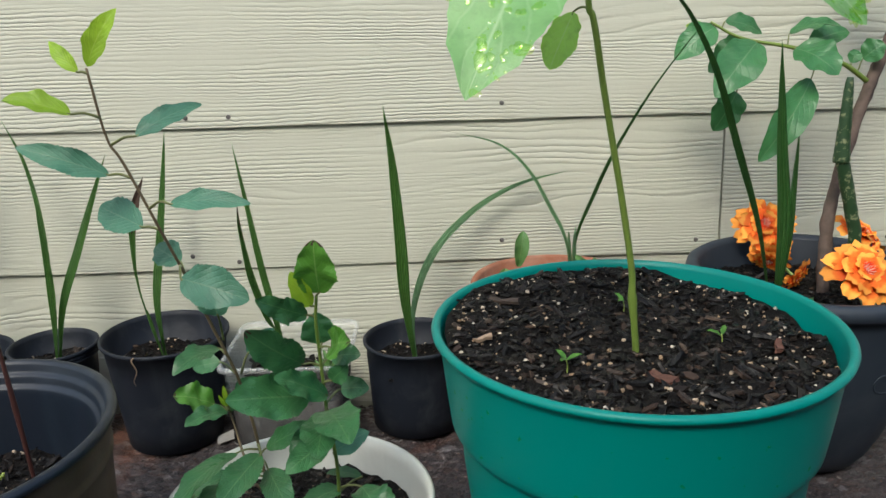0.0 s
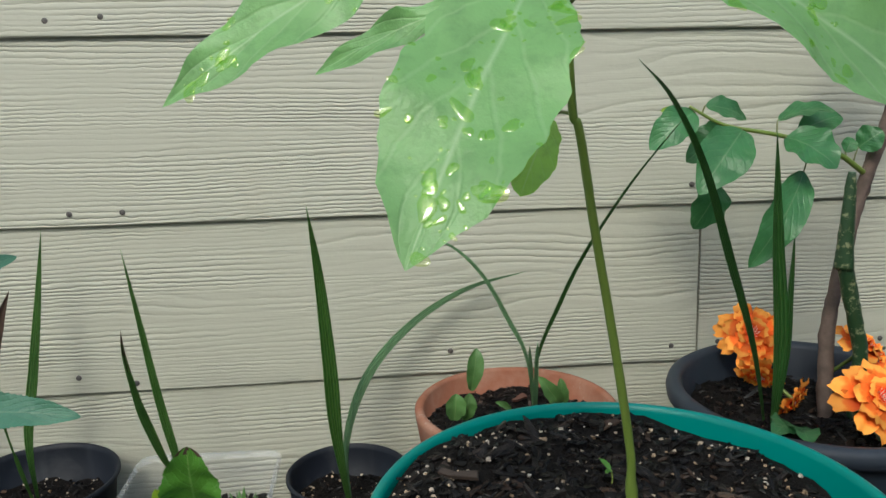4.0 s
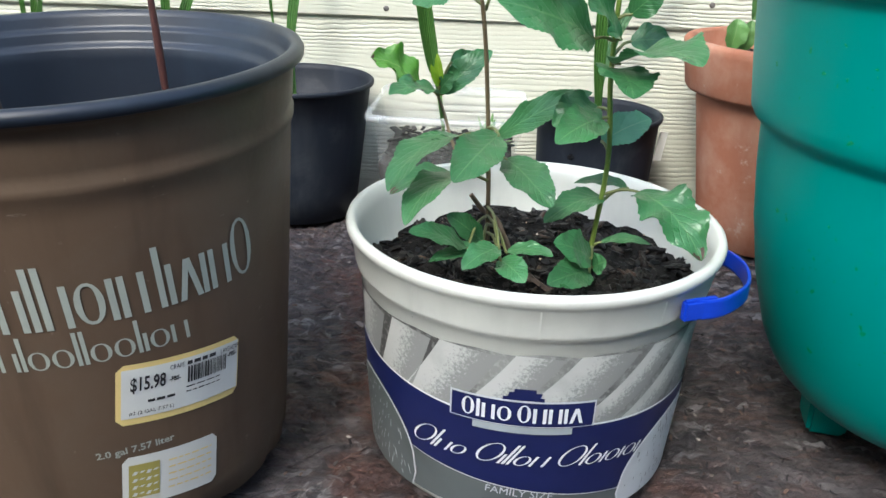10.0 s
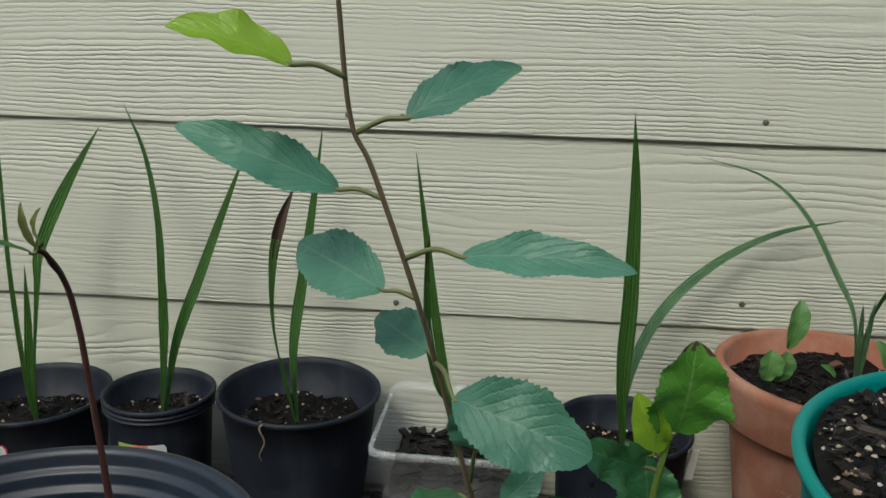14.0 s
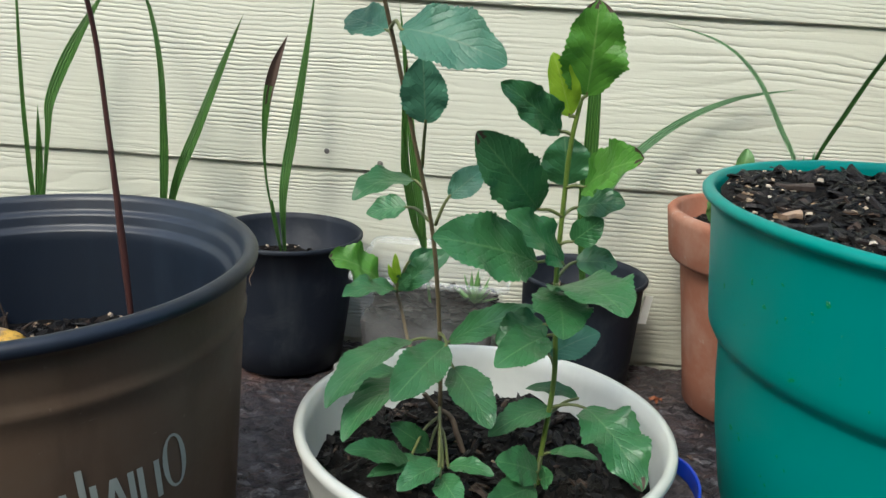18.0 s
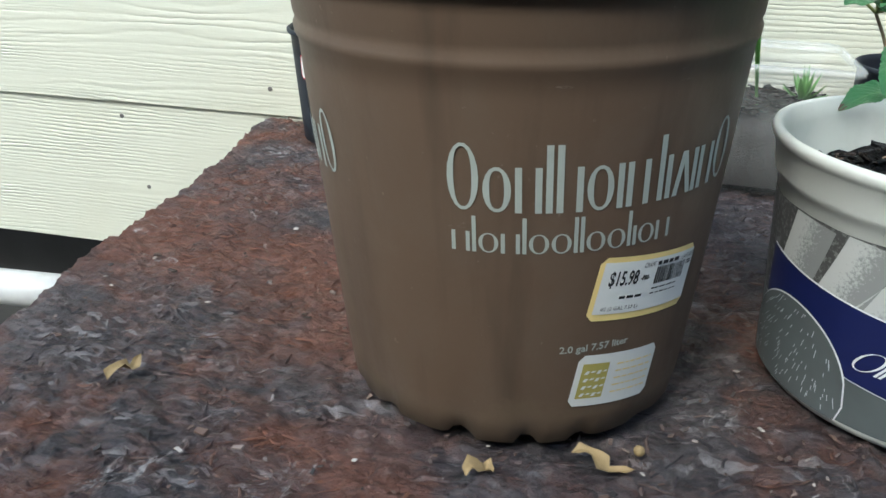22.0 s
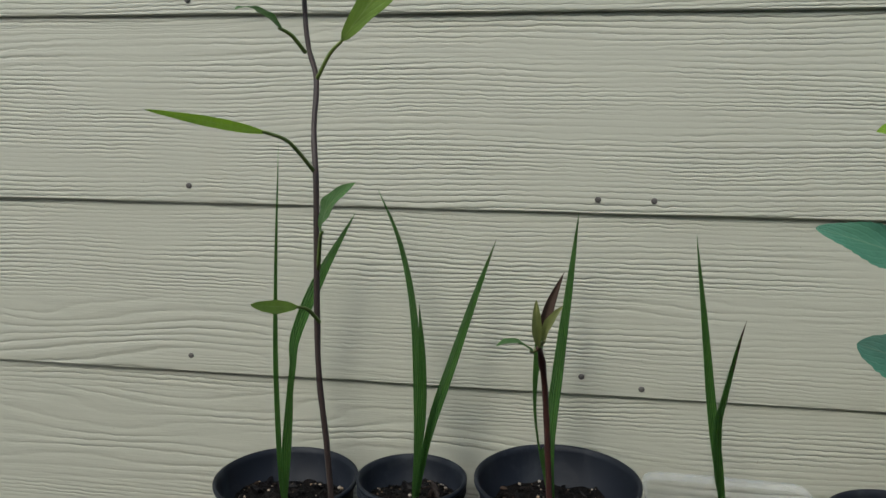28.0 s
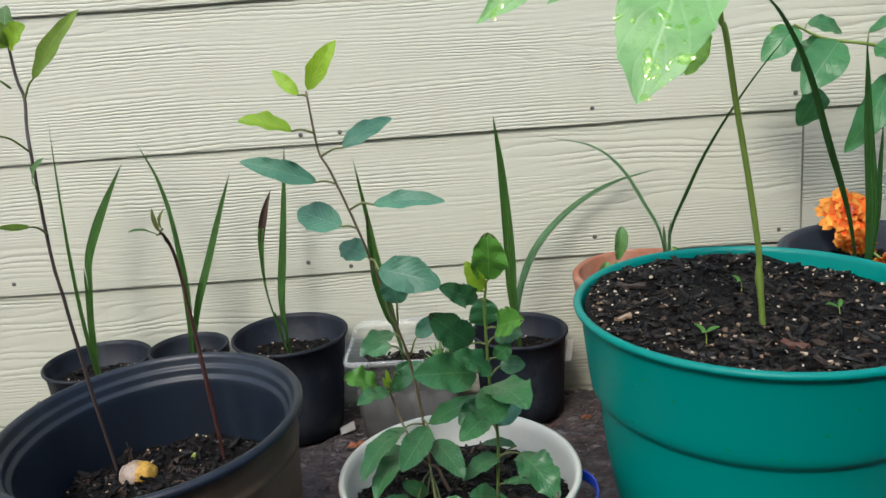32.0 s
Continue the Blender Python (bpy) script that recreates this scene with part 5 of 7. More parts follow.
stalked(BROAD, (-0.0450, -0.0050, 0.2560), (-0.0840, 0.0180, 0.2850), (-0.1560, 0.0380, 0.2530), 0.0165, M_BIG, (-0.1, -0.9, 0.4), seed=80, sag=0.06, wavy=0.3, point=1.1, steps=30, ragged=0.2)
stalked(BROAD, (-0.0440, -0.0060, 0.2820), (-0.0120, -0.0320, 0.3050), (0.1000, -0.0620, 0.2220), 0.0593, M_BIG, (0.2, -0.85, 0.5), seed=81, sag=0.08, wavy=0.14, point=1.15, steps=34, belly=0.5, ragged=0.2)
stalked(BROAD, (-0.0480, -0.0070, 0.2950), (0.0290, -0.0020, 0.3070), (0.1190, 0.0380, 0.2850), 0.0286, M_BIG, (0.2, -0.5, 0.85), seed=82, sag=0.06, wavy=0.15, ragged=0.2)
stalked(BROAD, (-0.0400, -0.0030, 0.2340), (-0.0470, 0.0150, 0.2320), (-0.0650, -0.0030, 0.1980), 0.0221, M_BIGYOUNG, (-0.3, -0.95, 0.3), seed=83, sag=0.03, wavy=0.12, belly=0.6, ragged=0.2)

PALM1 = thing("palm_seedling", -0.5320, -0.0720, 0.0880, "palm seedling with narrow pleated blades, one bent over", "seedling", "palm seedlings along the wall")
blade(PALM1, [(0.0000, 0.0000, -0.0080), (-0.0020, -0.0030, 0.0210), (0.0000, -0.0130, 0.1270), (0.0040, -0.0180, 0.2170), (0.0110, -0.0220, 0.3330)], 0.0056, M_BLADE, (0, -1, 0.15))
blade(PALM1, [(0.0010, 0.0000, -0.0080), (0.0010, 0.0040, 0.0450), (0.0040, 0.0170, 0.1190), (0.0050, 0.0270, 0.1530), (0.0250, 0.0420, 0.2060), (0.0540, 0.0580, 0.2620)], 0.0112, M_BLADE, (0.25, -1, 0.1), belly=0.74)
blade(PALM1, [(0.0010, -0.0020, -0.0080), (0.0060, -0.0080, 0.0500), (0.0120, -0.0130, 0.1050), (0.0160, -0.0180, 0.1510)], 0.0096, M_BLADE, (0, -1, 0.15))

PALM2 = thing("palm_seedling", -0.4140, -0.0700, 0.0960, "palm seedling with three spreading pleated blades", "seedling", "palm seedlings along the wall")
blade(PALM2, [(0.0000, 0.0000, -0.0080), (0.0030, 0.0100, 0.0740), (-0.0030, 0.0300, 0.1610), (-0.0200, 0.0500, 0.2260), (-0.0450, 0.0620, 0.2770)], 0.0082, M_BLADE, (-0.2, -1, 0.1))
blade(PALM2, [(0.0010, -0.0020, -0.0080), (0.0080, 0.0000, 0.0780), (0.0090, 0.0000, 0.1350), (0.0060, 0.0000, 0.1850)], 0.0098, M_BLADE, (0, -1, 0.15))
blade(PALM2, [(0.0020, 0.0000, -0.0080), (0.0140, 0.0080, 0.0670), (0.0310, 0.0300, 0.1260), (0.0490, 0.0500, 0.1840), (0.0660, 0.0640, 0.2330)], 0.0106, M_BLADE, (0.3, -1, 0.1), dry=0.07)

PALM3 = thing("palm_seedling", -0.2900, -0.0700, 0.1040, "palm seedling with two blades, one tip withered", "seedling", "palm seedlings along the wall")
blade(PALM3, [(0.0000, 0.0000, -0.0080), (-0.0160, -0.0050, 0.0790), (-0.0160, -0.0050, 0.1400), (-0.0080, -0.0050, 0.1790), (0.0040, -0.0040, 0.2100)], 0.0092, M_BLADE, (0.2, -1, 0.1), dry=0.45, belly=0.72)
blade(PALM3, [(0.0020, 0.0000, -0.0080), (-0.0030, 0.0100, 0.0580), (0.0020, 0.0300, 0.1220), (0.0090, 0.0450, 0.1900), (0.0150, 0.0560, 0.2530)], 0.0109, M_BLADE, (0, -1, 0.15))
blade(PALM3, [(0.0010, -0.0030, -0.0080), (-0.0080, -0.0080, 0.0470), (-0.0090, -0.0100, 0.0590)], 0.0047, M_BLADE, (0, -1, 0.15))

PALM4 = thing("palm_seedling", -0.1420, -0.0850, 0.0750, "palm seedling with one tall blade and a dried one", "seedling", "palm seedlings along the wall")
blade(PALM4, [(0.0000, 0.0000, -0.0100), (-0.0120, 0.0000, 0.0690), (-0.0230, -0.0010, 0.1340), (-0.0330, -0.0010, 0.2070), (-0.0430, -0.0010, 0.2760)], 0.0090, M_BLADE, (0, -1, 0.15))
blade(PALM4, [(0.0010, -0.0020, -0.0100), (-0.0118, -0.0050, 0.0560), (-0.0187, -0.0200, 0.0820), (-0.0264, -0.0425, 0.1340), (-0.0264, -0.0605, 0.1630), (-0.0247, -0.0860, 0.2070), (-0.0215, -0.0980, 0.2330)], 0.0078, M_BLADE, (0.3, -1, 0.3), dry=0.2, belly=0.48)

PALM5 = thing("palm_seedling", 0.0030, -0.0750, 0.0780, "palm seedling with one stiff blade and one arching blade", "seedling", "palm seedlings along the wall")
blade(PALM5, [(0.0000, 0.0000, -0.0100), (-0.0100, -0.0100, 0.0810), (-0.0130, -0.0250, 0.1650), (-0.0180, -0.0350, 0.2480), (-0.0250, -0.0450, 0.3110)], 0.0146, M_BLADE, (0, -1, 0.15))
blade(PALM5, [(0.0010, 0.0020, -0.0100), (-0.0020, 0.0150, 0.0600), (0.0220, 0.0350, 0.1220), (0.0680, 0.0550, 0.1670), (0.1260, 0.0670, 0.1980), (0.1890, 0.0710, 0.2130)], 0.0108, M_GRASS, (-0.3, -0.8, 0.6))

GRASSY = thing("grass_seedling", 0.1830, -0.0820, 0.1660, "thin arching grass-like seedling", "seedling")
blade(GRASSY, [(0.0000, 0.0000, -0.0080), (-0.0060, 0.0070, 0.0560), (-0.0220, 0.0220, 0.0930), (-0.0460, 0.0370, 0.1360), (-0.0790, 0.0520, 0.1640), (-0.1360, 0.0580, 0.1790)], 0.0050, M_GRASS, (-0.2, -0.8, 0.6), dry=0.06)
blade(GRASSY, [(0.0010, 0.0000, -0.0080), (0.0010, -0.0030, 0.0590), (0.0170, -0.0180, 0.1170), (0.0350, -0.0380, 0.1710), (0.0610, -0.0780, 0.2380), (0.0940, -0.1180, 0.3010)], 0.0051, M_STRAP, (0.2, -0.9, 0.2))
blade(GRASSY, [(0.0000, -0.0020, -0.0080), (-0.0050, -0.0030, 0.0530), (-0.0060, -0.0030, 0.0740)], 0.0049, M_GRASS, (0, -1, 0.15))
blade(GRASSY, [(0.0010, -0.0020, -0.0080), (0.0000, -0.0060, 0.0570), (0.0010, -0.0080, 0.0800)], 0.0049, M_GRASS, (0, -1, 0.15))

SPROUT = thing("succulent_sprout", 0.1280, -0.1000, 0.1660, "small thick-leaved succulent sprout", "succulent")
stalked(SPROUT, (-0.0090, 0.0020, 0.0360), (-0.0090, 0.0020, 0.0370), (-0.0030, 0.0050, 0.0780), 0.0160, M_SUCC, (0, -1, 0.3), seed=11, name='thick_leaf', cup=0.5, belly=0.6)
stalked(SPROUT, (-0.0260, -0.0050, 0.0110), (-0.0260, -0.0050, 0.0120), (-0.0240, -0.0060, 0.0390), 0.0195, M_SUCC, (0, -1, 0.3), seed=12, name='thick_leaf', cup=0.5, belly=0.6)
stalked(SPROUT, (-0.0160, -0.0020, 0.0090), (-0.0160, -0.0020, 0.0100), (-0.0110, -0.0040, 0.0380), 0.0150, M_SUCC, (0, -1, 0.3), seed=13, name='thick_leaf', cup=0.5, belly=0.6)

SPROUT2 = thing("succulent_sprout", 0.2150, -0.1000, 0.1660, "small pair of pointed succulent leaves", "succulent")
stalked(SPROUT2, (-0.0130, -0.0050, 0.0200), (-0.0130, -0.0050, 0.0210), (-0.0350, -0.0100, 0.0530), 0.0150, M_SUCC, (0, -1, 0.3), seed=15, name='thick_leaf', cup=0.5)
stalked(SPROUT2, (-0.0110, -0.0030, 0.0180), (-0.0110, -0.0030, 0.0190), (-0.0130, -0.0050, 0.0480), 0.0128, M_SUCC, (0, -1, 0.3), seed=16, name='thick_leaf', cup=0.5)
stalked(SPROUT2, (-0.0590, -0.0050, 0.0170), (-0.0590, -0.0050, 0.0180), (-0.0760, -0.0150, 0.0320), 0.0069, M_SUCC, (0, -0.75, 0.65), seed=17, name='thick_leaf', cup=0.5)

STRAPS = thing("strap_leaf_plant", 0.3850, -0.1550, 0.1650, "upright dark-green strap-leaved plant", "plant")
blade(STRAPS, [(0.0000, 0.0000, -0.0100), (-0.0020, -0.0050, 0.0900), (-0.0160, -0.0130, 0.1890), (-0.0270, -0.0210, 0.2810)], 0.0152, M_STRAP, (0, -1, 0.15), fold=0.5)
blade(STRAPS, [(0.0020, 0.0020, -0.0100), (0.0090, 0.0050, 0.0750), (0.0120, 0.0100, 0.1360), (0.0160, 0.0150, 0.1910)], 0.0108, M_STRAP, (0.3, -1, 0.1), fold=0.5)
blade(STRAPS, [(-0.0030, -0.0010, -0.0100), (-0.0270, -0.0100, 0.0890), (-0.0630, -0.0250, 0.1800), (-0.0960, -0.0450, 0.2540), (-0.1320, -0.0650, 0.3080), (-0.1710, -0.0950, 0.3390)], 0.0078, M_STRAP, (-0.3, -1, 0.1), fold=0.5)

CITRUS = thing("woody_shrub", 0.4250, -0.1550, 0.1650, "woody grey stem with a leafy side branch", "shrub")
part("trunk", tube("trunk", [(0.0080, 0.0000, -0.0150), (0.0120, 0.0030, 0.0120), (0.0220, 0.0250, 0.0960), (0.0450, 0.0450, 0.1680), (0.0720, 0.0650, 0.2290), (0.0970, 0.0750, 0.2900), (0.1230, 0.0850, 0.3470), (0.1550, 0.0950, 0.4210)], 0.0068, 0.0056, M_WOODY, 12, 8, 0.45), CITRUS, "rough thorny bark")
part("branch", tube("branch", [(0.0700, 0.0650, 0.2280), (0.0310, 0.0550, 0.2510), (-0.0250, 0.0500, 0.2680), (-0.0750, 0.0550, 0.2780), (-0.1070, 0.0600, 0.2950)], 0.0028, 0.0013, M_GREENSTEM, 10, 6), CITRUS)
stalked(CITRUS, (-0.1001, 0.0589, 0.2914), (-0.1020, 0.0600, 0.2900), (-0.1440, 0.0550, 0.2580), 0.0345, M_CITRUS, (0, -0.75, 0.65), seed=25, sag=0.1)
stalked(CITRUS, (-0.0607, 0.0536, 0.2751), (-0.0610, 0.0500, 0.2740), (-0.1120, 0.0200, 0.2220), 0.046, M_CITRUS, (0, -0.75, 0.65), seed=26, sag=0.1)
stalked(CITRUS, (-0.0643, 0.0539, 0.2759), (-0.0660, 0.0650, 0.2720), (-0.0970, 0.0850, 0.2420), 0.0349, M_CITRUS, (0, -0.75, 0.65), seed=27, sag=0.15)
stalked(CITRUS, (-0.0956, 0.0582, 0.2889), (-0.0900, 0.0650, 0.2950), (-0.0480, 0.0700, 0.2810), 0.0231, M_CITRUS, (0, -0.75, 0.65), seed=28)
stalked(CITRUS, (-0.0750, 0.0550, 0.2760), (-0.0700, 0.0700, 0.2220), (-0.0910, 0.0750, 0.1800), 0.0340, M_CITRUS, (0, -1, 0.3), seed=29)
stalked(CITRUS, (0.0090, 0.0550, 0.2560), (-0.0030, 0.0450, 0.2360), (-0.0620, 0.0200, 0.1550), 0.036, M_CITRUS, (0, -1, 0.3), seed=30, sag=0.12)
stalked(CITRUS, (-0.0210, 0.0504, 0.2668), (-0.0230, 0.0450, 0.2670), (0.0100, 0.0150, 0.2420), 0.045, M_CITRUS, (0, -0.75, 0.65), seed=31, sag=0.12)
stalked(CITRUS, (0.0449, 0.0586, 0.2428), (0.0480, 0.0650, 0.2490), (0.0560, 0.0700, 0.2620), 0.0149, M_CITRUS, (0, -0.75, 0.65), seed=32)
stalked(CITRUS, (-0.0286, 0.0504, 0.2687), (-0.0260, 0.0550, 0.2810), (0.0230, 0.0450, 0.2880), 0.0285, M_CITRUS, (0, -0.35, 0.95), seed=33, sag=0.12)
stalked(CITRUS, (-0.0010, 0.0521, 0.2607), (0.0000, 0.0650, 0.2690), (0.0440, 0.0700, 0.2820), 0.0269, M_CITRUS, (0, -0.75, 0.65), seed=34, sag=0.12)
stalked(CITRUS, (-0.1024, 0.0593, 0.2926), (-0.1070, 0.0650, 0.2870), (-0.1300, 0.0700, 0.2910), 0.0119, M_YOUNG, (0, -0.75, 0.65), seed=35)
stalked(CITRUS, (0.0533, 0.0607, 0.2379), (0.0600, 0.0650, 0.2530), (0.0760, 0.0550, 0.2690), 0.0274, M_CITRUS, (0, -0.75, 0.65), seed=36)
stalked(CITRUS, (0.1380, 0.0900, 0.3920), (0.1050, 0.0800, 0.3820), (0.0380, 0.0550, 0.3500), 0.0499, M_CITRUS, (0, -0.75, 0.65), seed=37)
stalked(CITRUS, (0.1430, 0.0900, 0.4010), (0.0770, 0.0800, 0.3950), (0.0320, 0.0650, 0.3880), 0.0310, M_CITRUS, (0, -0.75, 0.65), seed=38)

CACTUS = thing("cactus_cutting", 0.4640, -0.1600, 0.1650, "two-jointed dark-green cactus cutting with pale scabs", "cactus")
part("lower_joint", tube("lower_joint", [(-0.0030, 0.0030, -0.0100), (-0.0010, 0.0030, 0.0700), (-0.0090, 0.0030, 0.1050), (-0.0180, 0.0030, 0.1360), (-0.0250, 0.0030, 0.1610)], 0.0064, 0.0068, M_CACTUS, 10, 6, 0.15), CACTUS)
part("upper_joint", tube("upper_joint", [(-0.0250, 0.0030, 0.1570), (-0.0260, 0.0030, 0.1770), (-0.0260, 0.0030, 0.2070), (-0.0260, 0.0030, 0.2310), (-0.0260, 0.0030, 0.2410)], 0.0085, 0.003, M_CACTUS, 10, 6, 0.12), CACTUS)


# ---------------------------------------------------------------- flowers, seed, tub and prints
def petal_mesh(length, width, seed):
    line = []
    for k in range(11):
        f = k / 10
        line.append(Vector((length * f, 0, length * (0.2 * f - 0.3 * f * f))))

    def outline(f):
        if f < 0.72:
            return 0.28 + 0.72 * math.sin(0.5 * math.pi * f / 0.72)
        return max(0.0, 1 - ((f - 0.72) / 0.28) ** 3 * 0.5)

    me = blade_mesh("petal", line, width / 2, M_PETAL, (0, 0, 1), outline, 0.12, 0.3, 0, cross=9, seed=seed)
    # notched, ruffled tip
    for v in me.vertices:
        f = max(0.0, v.co.x / length - 0.7) / 0.3
        v.co.x += f * 0.045 * length * math.cos(v.co.y / width * 13 + seed)
        v.co.z += f * 0.04 * length * math.sin(v.co.y / width * 9 + seed * 2)
    return me


def marigold(x, y, z, r, aim, seed):
    rnd = random.Random(seed)
    fl = thing("artificial_flower", x, y, z, "orange artificial flower with ruffled layered petals", "flower", "orange flowers in the planter")
    fl.rotation_mode = "QUATERNION"
    fl.rotation_quaternion = Vector(aim).to_track_quat("Z", "Y")
    for ring, (count, reach, tilt, lift) in enumerate(((10, 1.0, -4, 0.0), (8, 0.72, 7, 0.07), (5, 0.44, 22, 0.11))):
        for k in range(count):
            me = petal_mesh(r * reach * rnd.uniform(0.9, 1.1), r * 0.5 * (0.7 + 0.3 * reach), seed + 10 * ring + k)
            part("petal", me, fl, at=Matrix.Rotation(2 * math.pi * (k + 0.5 * (ring % 2) + rnd.uniform(-0.22, 0.22)) / count, 4, "Z") @ Matrix.Translation((0, 0, lift * r)) @ Matrix.Rotation(radians(-tilt + rnd.uniform(-7, 7)), 4, "Y") @ Matrix.Rotation(radians(rnd.uniform(-14, 14)), 4, "X"))
    v, fc = [], []
    for k in range(26):
        a, d = k * 2.4, 0.12 * r * math.sqrt(k / 26)
        p = Vector((d * math.cos(a), d * math.sin(a), 0.1 * r))
        q = p * 1.0 + Vector((p.x * 0.9, p.y * 0.9, 0.16 * r))
        n = len(v)
        s = 0.022 * r
        v += [p + Vector((s, 0, 0)), p + Vector((-s, s, 0)), p + Vector((-s, -s, 0)), q]
        fc += [(n, n + 1, n + 3), (n + 1, n + 2, n + 3), (n + 2, n, n + 3)]
    part("stamens", mesh_of("stamens", v, fc, M_STAMEN, False), fl, "pale yellow stamens")
    part("flower_stalk", tube("flower_stalk", [(0, 0, 0.1 * r), (0, 0, -0.4 * r), (0.1 * r, 0.1 * r, -1.1 * r)], 0.0018, 0.0018, M_GREENSTEM, 8, 3), fl)


M_STAMEN = plain("pale_stamen", (0.75, 0.62, 0.5), 0.6, 0.2, 90, 0.0)
marigold(0.404, -0.072, 0.234, 0.035, (-0.3, -0.75, 0.6), 3)
marigold(0.402, -0.098, 0.202, 0.024, (-0.4, -0.6, -0.5), 14)
marigold(0.443, -0.216, 0.225, 0.037, (0.12, -0.72, 0.66), 27)
marigold(0.482, -0.132, 0.238, 0.033, (0.5, -0.25, 0.8), 41)
marigold(0.412, -0.142, 0.195, 0.021, (0.5, -0.5, -0.4), 52)
for k, (bx, by, bz, tx, ty, tz) in enumerate(((0.398, -0.165, 0.181, 0.362, -0.20, 0.19), (0.40, -0.17, 0.181, 0.385, -0.215, 0.188), (0.47, -0.19, 0.183, 0.44, -0.225, 0.192), (0.47, -0.18, 0.183, 0.49, -0.215, 0.192))):
    ob = tagged(leaf(None, (bx, by, bz), (tx, ty, tz), 0.026, M_APPLE, (0, -0.4, 0.9), seed=k, name="artificial_leaf"), "dark-green cloth leaf lying on the planter soil", "leaf", "cloth leaves")


def seed_pit():
    bm = bmesh.new()
    bmesh.ops.create_icosphere(bm, subdivisions=4, radius=1)
    for v in bm.verts:
        n = noise.noise(v.co * 2.3) * 0.1 + noise.noise(v.co * 7) * 0.04
        v.co = Vector((v.co.x * 0.0148, v.co.y * 0.0115, v.co.z * 0.0108)) * (1 + n)
        if v.co.x < -0.002:
            v.co *= 1 + 0.08 * noise.noise(v.co * 900)
    me = bpy.data.meshes.new("avocado_pit")
    bm.to_mesh(me)
    bm.free()
    me.polygons.foreach_set("use_smooth", [True] * len(me.polygons))
    me.materials.append(M_PITSKIN)
    ob = part("avocado_pit", me, at=pose(-0.3465, -0.4315, 0.1555, 0, 6, 12))
    tagged(ob, "yellow and grey split avocado pit half buried in soil", "seed")


def pit_skin():
    m = Mat("pit_skin", (0.62, 0.36, 0.06), 0.5)
    at = m.coords()
    sep = m.node("SeparateXYZ")
    m.link(at, sep.inputs[0])
    half = m.math("ADD", m.math("MULTIPLY", sep.outputs["X"], 60.0), m.math("MULTIPLY", m.noise(at, 140, 3), 1.2))
    m.blend(m.ramp(half, (0.35, 0.95), (0.62, 0.0)), (0.36, 0.29, 0.25))
    m.blend(m.ramp(m.noise(at, 320, 4, 0.7), (0.52, 0.0), (0.68, 0.8)), (0.14, 0.08, 0.04))
    m.bump(m.noise(at, 260, 4), 0.5, 0.0012)
    return m.m


M_PITSKIN = pit_skin()
seed_pit()


def rounded(x, y, r, n=6):
    pts = []
    for cx, cy, a0 in ((x - r, y - r, 0), (-x + r, y - r, 90), (-x + r, -y + r, 180), (x - r, -y + r, 270)):
        for k in range(n + 1):
            a = radians(a0 + 90 * k / n)
            pts.append((cx + r * math.cos(a), cy + r * math.sin(a)))
    return pts


